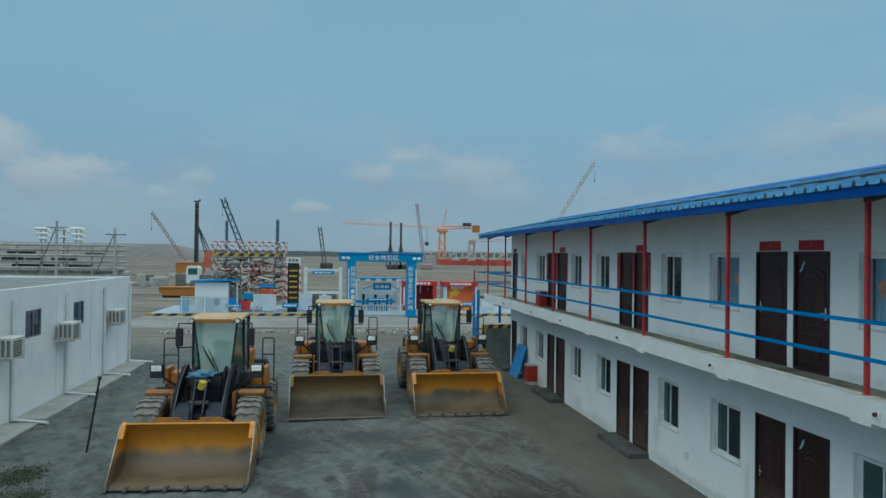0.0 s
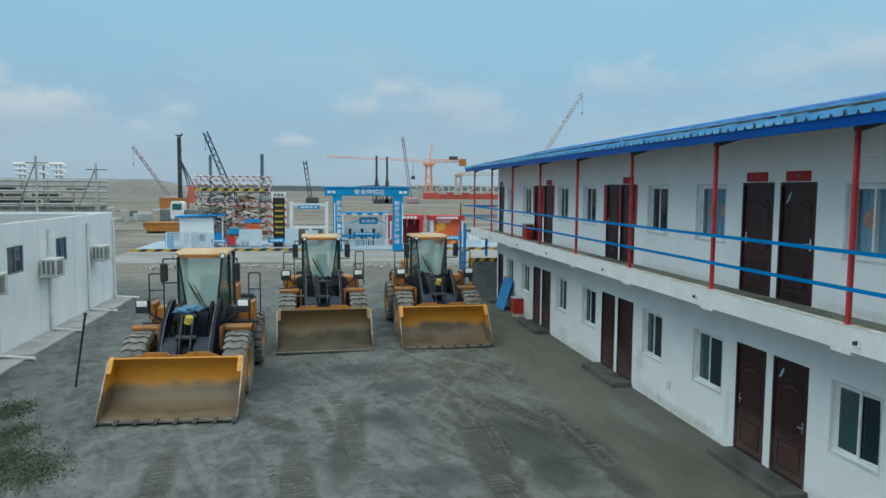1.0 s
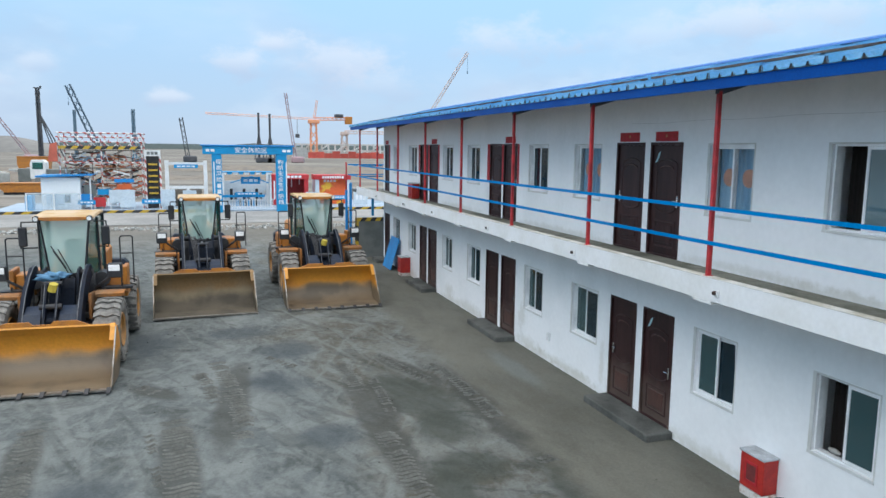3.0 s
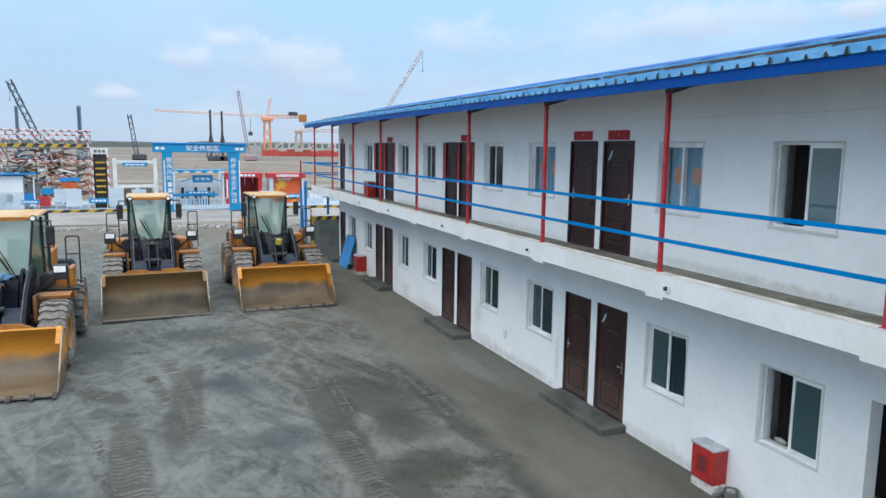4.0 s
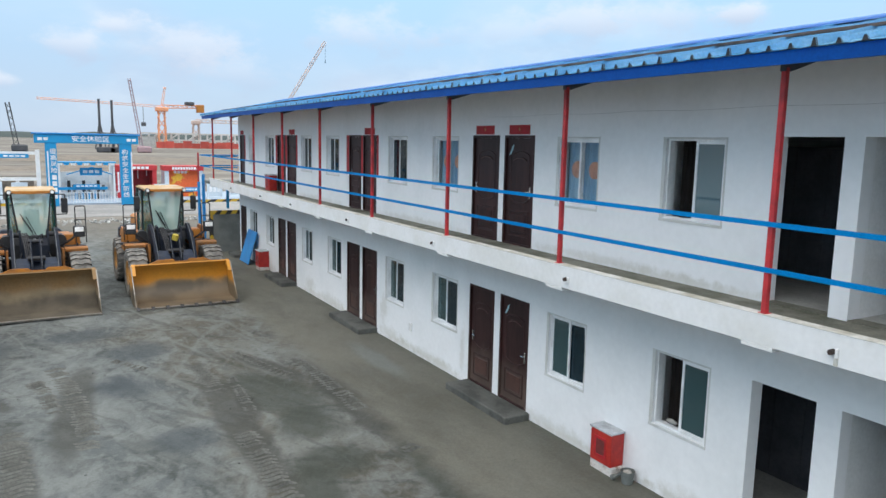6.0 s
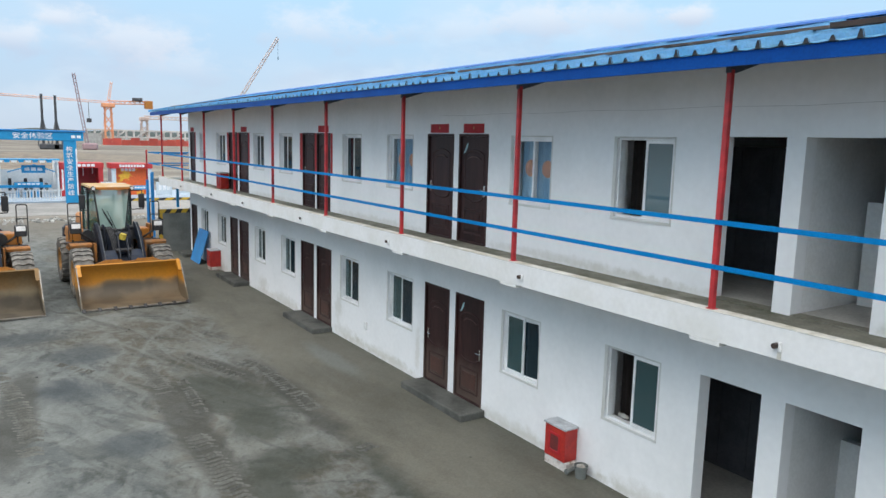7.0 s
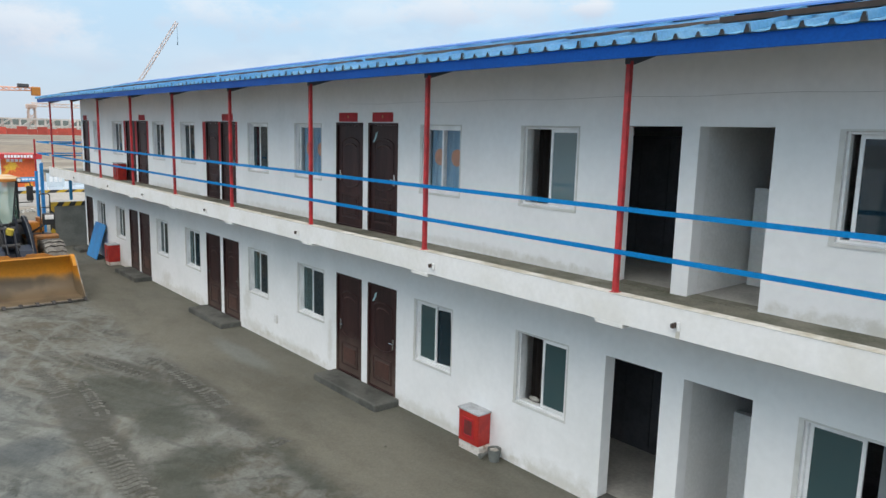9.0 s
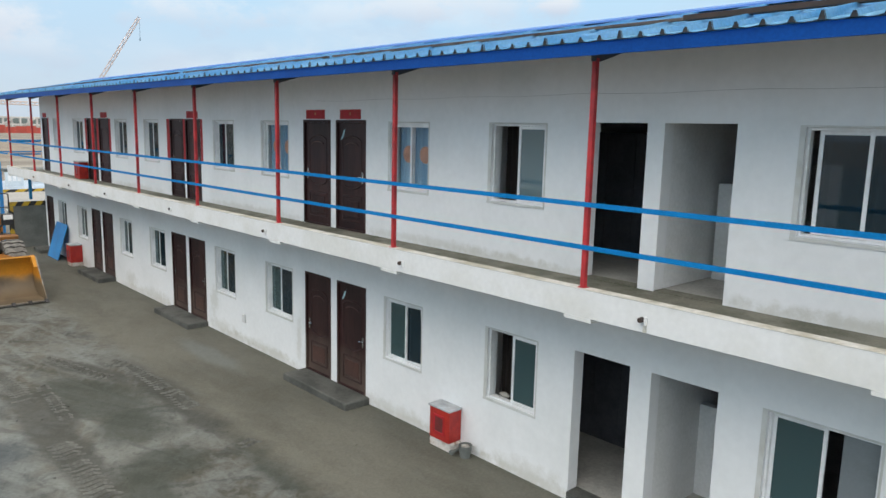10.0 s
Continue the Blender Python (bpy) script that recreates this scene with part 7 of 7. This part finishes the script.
def lattice(a, b, w, parent, m, name="boom", n=None, r=0.12):
    a, b = Vector(a), Vector(b)
    d = b - a
    n = n or max(4, int(d.length / (w * 1.3)))
    u = d.normalized()
    s = u.cross(Vector((0, 1, 0)))
    s = s.normalized() if s.length > 0.1 else Vector((1, 0, 0))
    t = u.cross(s).normalized()
    bm = bmesh.new()
    off = [(s * i + t * j) * w / 2 for i, j in ((1, 1), (1, -1), (-1, -1), (-1, 1))]
    for o in off:
        tube(bm, a + o, b + o * 0.7, r, n=4)
    for i in range(n):
        p, q = a + d * (i / n), a + d * ((i + 1) / n)
        for k in range(4):
            o1, o2 = off[k], off[(k + 1) % 4]
            tube(bm, p + (o1 if i % 2 else o2), q + (o2 if i % 2 else o1), r * 0.6, n=4)
    return part(name, bm, m, parent)


def rig(x, y, h, lean=0.0, label="dark piling rig standing on the far site", legs=(5.5, 4.2), m=None, w=0.5, head=True):
    e = empty("piling_rig", label, "piling rig", "piling rigs on the site")
    m = m or M_FARSTEEL
    lattice((x, y, 0), (x + lean, y, h), w, e, m, "mast", n=14, r=0.2 + 0.15 * (w - 0.5))
    bm = bmesh.new()
    bar(bm, (x, y, 1.0), (x + lean, y, h - 0.5), w * 0.55, w * 0.55)
    part("leader", bm, m, e)
    if head:
        bm = bmesh.new()
        box(bm, x + lean - 1.1, x + lean + 1.1, y - 0.4, y + 0.4, h, h + 0.35)
        box(bm, x + lean + 0.7, x + lean + 1.2, y - 0.3, y + 0.3, h + 0.35, h + 0.8)
        part("mast_head", bm, m, e)
    for k in legs:
        bm = bmesh.new()
        tube(bm, (x + lean * 0.7, y, h * (0.68 if k > 2 else 0.6)), (x + k, y - 1, 1.0), 0.2, n=6)
        part("stay", bm, m, e)
    bm = bmesh.new()
    box(bm, x - 1.2, x + 4.5, y - 1.5, y + 1.5, 0, 1.8, bevel=0.3)
    part("carrier", bm, m, e)
    return e


def mobile_crane(tip, foot, m, label, hook=True, w=1.2):
    e = empty("mobile_crane", label, "crane", "cranes on the site")
    lattice(foot, tip, w * 0.75, e, m, r=0.085 * w / 1.2)
    bm = bmesh.new()
    box(bm, foot[0] - 1.5, foot[0] + 3, foot[1] - 1.5, foot[1] + 1.5, 0, 2.2, bevel=0.4)
    part("carrier", bm, m, e)
    if hook:
        bm = bmesh.new()
        tube(bm, tip, (tip[0], tip[1], tip[2] - 5.5), 0.05, n=4)
        part("hoist_rope", bm, M_CRANE_B, e)
        bm = bmesh.new()
        tube(bm, (tip[0], tip[1], tip[2] - 5.5), (tip[0], tip[1], tip[2] - 6.3), 0.16, n=6)
        part("hook_block", bm, M_CRANE_B, e)
    return e


rig(-57.5, 250, 23.0, legs=(5.5, 4.2, 7.0), w=1.0)
rig(-47.3, 250, 16.6, legs=(), w=0.7, head=False, m=M_CRANE_B, label="slim blue-grey piling rig on the far site")
rig(-29.8, 250, 17.3, legs=(2.6,), w=0.9, head=False, m=M_CRANE_B, label="blue-grey piling rig with a slim mast")
rig(10.4, 250, 17.2, legs=(-1.6, 1.6), head=False, label="dark piling rig with splayed stays")
rig(14.2, 250, 16.9, legs=(-1.6, 1.6), head=False, label="dark piling rig with splayed stays")
mobile_crane((-48.8, 250, 24.4), (-39.9, 250, 2.0), M_BOOM_D, "blue-grey mobile crane with raised lattice boom", w=2.4)
mobile_crane((-72.6, 250, 19.0), (-61.0, 250, 2.0), M_BOOM_R, "grey mobile crane with a low boom")
mobile_crane((-15.0, 250, 14.9), (-13.2, 250, 2.0), M_FARSTEEL, "dark mobile crane with a short steep boom", hook=False, w=1.7)
mobile_crane((19.8, 250, 24.2), (22.9, 250, 2.0), M_BOOM_R, "weathered crawler crane with a tall lattice boom", hook=False)
mobile_crane((69.2, 200, 34.6), (48.4, 200, 2.0), M_BOOM_P, "pale yellow crawler crane with a long lattice boom")

tc = empty("tower_crane", "orange tower crane with a long horizontal jib", "tower crane", "tower cranes")
lattice((46.6, 380, 0), (46.6, 380, 20.2), 3.6, tc, M_CRANE_O, "mast", r=0.35)
lattice((46.6, 380, 20.6), (-8.2, 380, 22.3), 1.0, tc, M_CRANE_P, "jib", r=0.1)
lattice((46.6, 380, 20.6), (67.0, 380, 21.2), 1.6, tc, M_CRANE_O, "counter_jib", r=0.2)
lattice((47.0, 380, 21.5), (48.6, 380, 30.4), 1.0, tc, M_CRANE_P, "apex", r=0.12)
bm = bmesh.new()
box(bm, 63.6, 67.3, 378.5, 381.5, 18.2, 22.2, bevel=0.2)
part("counterweight", bm, M_ORANGE, tc, "yellow counterweight blocks")
bm = bmesh.new()
box(bm, 58.0, 62.5, 378.5, 381.5, 21.8, 23.4, bevel=0.2)
part("winch_house", bm, M_FARSTEEL, tc)
bm = bmesh.new()
box(bm, 43.8, 49.6, 377.5, 382.5, 18.2, 20.2, bevel=0.3)
part("slewing_deck", bm, M_CRANE_O, tc)
bm = bmesh.new()
tube(bm, (38.0, 380, 20.5), (38.0, 380, 12.5), 0.12, n=4)
box(bm, 37.0, 39.0, 379, 381, 10.6, 12.5)
part("hoist", bm, M_FARSTEEL, tc)
tc.location.x += 1.6
tc = empty("tower_crane", "pale tower crane half hidden behind the dormitory", "tower crane", "tower cranes")
lattice((64.2, 390, 0), (64.2, 390, 14.2), 3.6, tc, M_CRANE_Y, "mast", r=0.35)
lattice((64.2, 390, 14.2), (125, 390, 14.0), 1.6, tc, M_CRANE_Y, "jib", r=0.2)
bm = bmesh.new()
box(bm, 62.2, 66.2, 387, 393, 12.4, 14.4, bevel=0.3)
part("slewing_deck", bm, M_CRANE_Y, tc)
tc.location.x += 2.4

M_RAWC = mat("fresh_concrete_frame", (0.62, 0.60, 0.57), 0.9, second=(0.52, 0.50, 0.47), scale=0.2, fine=2)
M_REDF = mat("red_orange_fence_sheet", (0.50, 0.075, 0.05), 0.7, second=(0.38, 0.06, 0.045), scale=0.25, fine=2, rand=0.2)
frame_b = empty("unfinished_building", "unfinished concrete frame building behind red site fence", "building site")
for i in range(24):
    x = 36.0 + 3.6 * i
    bm = bmesh.new()
    box(bm, x, x + 0.8, 384, 385, 0, 7.4)
    part("column", bm, M_RAWC, frame_b)
for z in (3.6, 6.9):
    bm = bmesh.new()
    box(bm, 36.0, 125, 383.8, 384.9, z, z + 0.7)
    part("beam", bm, M_RAWC, frame_b)
for i in range(8):
    bm = bmesh.new()
    x = 40 + 9.5 * i
    bar(bm, (x, 383.5, 3.9), (x + 4.5, 383.5, 7.1), 0.6, 0.6)
    part("brace", bm, M_RAWC, frame_b)
bm = bmesh.new()
box(bm, 36.0, 42.0, 378, 383, 0, 5.6)
part("stair_core", bm, M_PALE, frame_b)
for i in range(22):
    bm = bmesh.new()
    box(bm, 41.5 + 4.2 * i, 45.6 + 4.2 * i, 370, 370.3, 0, 3.1 + 0.6 * math.sin(i * 2.7))
    part("fence_panel", bm, M_REDF, frame_b, "red site fence panel")
frame_b.location.x += 2.4

# spoil bank and wooded ridge at the horizon
def ridge(name, y, xs, base, amp, seed, m, label, depth):
    bm = bmesh.new()
    rows = []
    for k, (dy, f) in enumerate(((0, 0.0), (depth * 0.3, 0.7), (depth * 0.6, 1.0), (depth, 0.9))):
        rows.append([bm.verts.new((x, y + dy, max(-1.0, f * base(x) + (amp * noise.noise((x * 0.02, seed, k)) if f else -1.0)))) for x in xs])
    for a, b in zip(rows, rows[1:]):
        for i in range(len(xs) - 1):
            bm.faces.new((a[i], a[i + 1], b[i + 1], b[i]))
    return tagged(part(name, bm, m, smooth=True), label, "backdrop", kind="structure")


M_BANK = mat("spoil_bank", (0.21, 0.20, 0.185), 1.0, second=(0.16, 0.155, 0.145), scale=0.02, fine=0.2, fine_amt=0.12, bump=0)
M_WOOD = mat("far_woods", (0.045, 0.06, 0.055), 1.0, second=(0.035, 0.05, 0.045), scale=0.05, fine=0.3, bump=0)
ridge("spoil_bank", 560, [-900 + 12 * i for i in range(68)], lambda x: 11.6 * min(1.0, max(0.0, (-95 - x) / 45)), 1.0, 3.1, M_BANK, "long pale spoil bank across the far site", 60)
ridge("far_ridge", 1400, [-2400 + 30 * i for i in range(160)], lambda x: 10.5, 5.0, 8.4, M_WOOD, "low wooded ridge along the horizon", 200)
# mounds on the site
for x, y, w, h in ((-30, 118, 26, 1.8), (14, 120, 30, 1.6), (60, 160, 50, 2.4), (-70, 150, 40, 2.2), (-8, 170, 36, 1.5), (30, 85, 16, 1.2)):
    bm = bmesh.new()
    n = 20
    rows = []
    for j in range(n + 1):
        rr = []
        for i in range(n + 1):
            u, v = 2 * i / n - 1, 2 * j / n - 1
            f = max(0.0, 1 - u * u - v * v)
            rr.append(bm.verts.new((x + u * w, y + v * w * 0.4, h * f * (0.7 + 0.5 * noise.noise((u * 2 + x, v * 2, 1))) - 0.08)))
        rows.append(rr)
    for a, b in zip(rows, rows[1:]):
        for i in range(n):
            bm.faces.new((a[i], a[i + 1], b[i + 1], b[i]))
    tagged(part("dirt_mound", bm, M_BROWN, smooth=True), "low brown dirt mound on the open site", "mound", "dirt mounds", kind="structure")

# ---------------------------------------------------------------- ground marks: tyre prints, grass, rubble
def track(bm, pts, width=0.5, pitch=0.135, depth=0.046, seed=1, gap=0.18):
    """Lug prints along a curved path: raised ridges of dirt, broken here and there."""
    rng = random.Random(seed)
    pts = [Vector((*p, 0)) for p in pts]
    line = []
    for i in range(len(pts) - 1):
        p0, p1 = pts[max(i - 1, 0)], pts[i]
        p2, p3 = pts[i + 1], pts[min(i + 2, len(pts) - 1)]
        n = max(2, int((p2 - p1).length / pitch))
        for k in range(n):
            t = k / n
            line.append(0.5 * ((2 * p1) + (p2 - p0) * t + (2 * p0 - 5 * p1 + 4 * p2 - p3) * t * t + (3 * p1 - p0 - 3 * p2 + p3) * t ** 3))
    live = 1.0
    for a, b in zip(line, line[1:]):
        live += rng.uniform(-0.25, 0.25)
        live = min(1.2, max(-0.3, live))
        if live < gap:
            continue
        d = (b - a).normalized()
        s = Vector((-d.y, d.x, 0))
        if rng.random() < 0.08:
            continue
        h = depth * rng.uniform(0.55, 1.0)
        hw = rng.uniform(0.026, 0.044)
        e0, e1 = -width / 2 * rng.uniform(0.75, 1.08), width / 2 * rng.uniform(0.75, 1.08)
        mid = rng.uniform(0.03, 0.06)
        rows = []
        for k in range(5):
            w = e0 + (e1 - e0) * k / 4
            c = a + s * w + d * (mid * math.sin(k * math.pi / 2) + 0.05 * k / 4)
            z = ground_z(c.x, c.y)
            taper = (0.35, 0.9, 1.0, 0.9, 0.35)[k]
            rows.append([bm.verts.new((q.x, q.y, zz)) for q, zz in ((c - d * hw, z - 0.010), (c - d * hw * 0.25, z + h * taper), (c + d * hw, z - 0.010))])
        for p, q in zip(rows, rows[1:]):
            bm.faces.new((p[0], q[0], q[1], p[1]))
            bm.faces.new((p[1], q[1], q[2], p[2]))


# ridge soil paler than the lanes, so the prints' relief light is in the colour
M_LUG_LIT = mat("pale_lug_ridge_soil", (0.098, 0.100, 0.091), 0.95, second=(0.128, 0.131, 0.120), scale=2.2, fine=25, fine_amt=0.2, bump=0.4, spec=0.2)
TRACKS = [
    ([(-5.08, 6.2), (-5.05, 5.3), (-5.01, 3.9), (-5.04, 2.2), (-5.08, 0.6), (-5.08, -0.8), (-5.1, -2.4)], 0.46, 0.02),
    ([(-4.58, 4.9), (-4.6, 4.2), (-4.68, 2.7)], 0.26, 0.3),
    ([(-2.95, 5.7), (-2.82, 5.1), (-2.72, 3.6), (-2.72, 2.0), (-2.71, 0.8), (-2.6, -0.4)], 0.40, 0.12),
    ([(-8.83, 3.5), (-8.79, 3.1), (-8.69, 1.8), (-8.62, 0.2), (-8.6, -1.2)], 0.60, 0.0),
    ([(-4.0, 6.9), (-3.84, 6.3), (-3.58, 5.2), (-3.26, 4.5)], 0.30, 0.2),
    ([(-7.98, 7.2), (-7.94, 6.9), (-7.67, 4.9), (-7.57, 3.1), (-7.62, 2.1)], 0.44, 0.3),
    ([(-8.4, 6.4), (-8.15, 5.2), (-8.05, 4.2)], 0.36, 0.45),
    ([(-9.6, 5.8), (-9.3, 5.4), (-9.05, 5.1)], 0.34, 0.3),
    ([(-6.75, 7.3), (-6.56, 7.0), (-6.2, 6.5), (-6.07, 6.4)], 0.26, 0.1),
    ([(-11.35, 3.7), (-11.3, 3.4), (-11.18, 2.2), (-11.1, 0.9), (-11.0, -0.3)], 0.50, 0.3),
    ([(-9.25, 2.9), (-9.2, 2.6), (-8.95, 0.6)], 0.2, 0.5),
]
bm = bmesh.new()
for i, (pts, width, gap) in enumerate(TRACKS):
    track(bm, pts, width, seed=20 + i, gap=gap)
bmesh.ops.recalc_face_normals(bm, faces=bm.faces)
tagged(part("tyre_prints", bm, M_LUG_LIT), "broken loader tyre prints pressed into the dirt", "tyre prints", kind="stuff")

# pebbles and clods strewn over the yard
rng = random.Random(11)
bm = bmesh.new()
for i in range(260):
    x, y = rng.uniform(-14, -0.9), rng.uniform(-5, 22)
    r = rng.uniform(0.008, 0.028) * (1.6 if rng.random() < 0.06 else 1.0)
    bmesh.ops.create_icosphere(bm, subdivisions=1, radius=r, matrix=Matrix.Translation((x, y, ground_z(x, y) + r * 0.3)) @ Matrix.Diagonal((rng.uniform(0.8, 1.5), rng.uniform(0.8, 1.5), 0.7, 1)))
tagged(part("pebbles", bm, M_GROUND), "small stones and clods on the dirt yard", "stones", kind="stuff")

# low grass at the edge of the yard
M_GRASS = mat("dull_grass", (0.048, 0.066, 0.036), 0.9, second=(0.07, 0.082, 0.05), scale=3, fine=20, fine_amt=0.2, bump=0)
rng = random.Random(5)
me_v, me_f = [], []
for i in range(14000):
    cx, cy = rng.choice([(-14.3, 3.9), (-14.9, 5.4), (-15.6, 7.2), (-14.5, 2.4), (-15.4, 3.2), (-13.6, 3.2)])
    x, y = rng.gauss(cx, 0.3), rng.gauss(cy, 0.45)
    h, w, a = rng.uniform(0.02, 0.07), rng.uniform(0.01, 0.02), rng.uniform(0, 6.28)
    lx, ly = rng.gauss(0, 0.05), rng.gauss(0, 0.05)
    z = ground_z(x, y) - 0.01
    k = len(me_v)
    me_v += [(x - w * math.cos(a), y - w * math.sin(a), z), (x + w * math.cos(a), y + w * math.sin(a), z), (x + lx, y + ly, z + h)]
    me_f.append((k, k + 1, k + 2))
me = bpy.data.meshes.new("grass")
me.from_pydata(me_v, [], me_f)
me.materials.append(M_GRASS)
tagged(new("grass", me), "patch of short dull grass in the dirt", "grass", kind="stuff")

# line of rubble and debris before the road
rng = random.Random(9)
bm = bmesh.new()
for i in range(420):
    x, y = rng.uniform(-20, 3), rng.gauss(38.6, 0.7)
    r = rng.uniform(0.03, 0.10)
    box(bm, -r, r, -r * 0.8, r * 0.8, -0.04, r * 0.9, pose(x, y, 0, rng.uniform(-20, 20), rng.uniform(-20, 20), rng.uniform(0, 180)), mat=rng.choice((0, 0, 1, 0, 3)))
tagged(part("rubble", bm, [M_PALE, M_PALE, M_BLUE, M_GREY]), "line of broken rubble and scrap along the road", "rubble", kind="stuff")
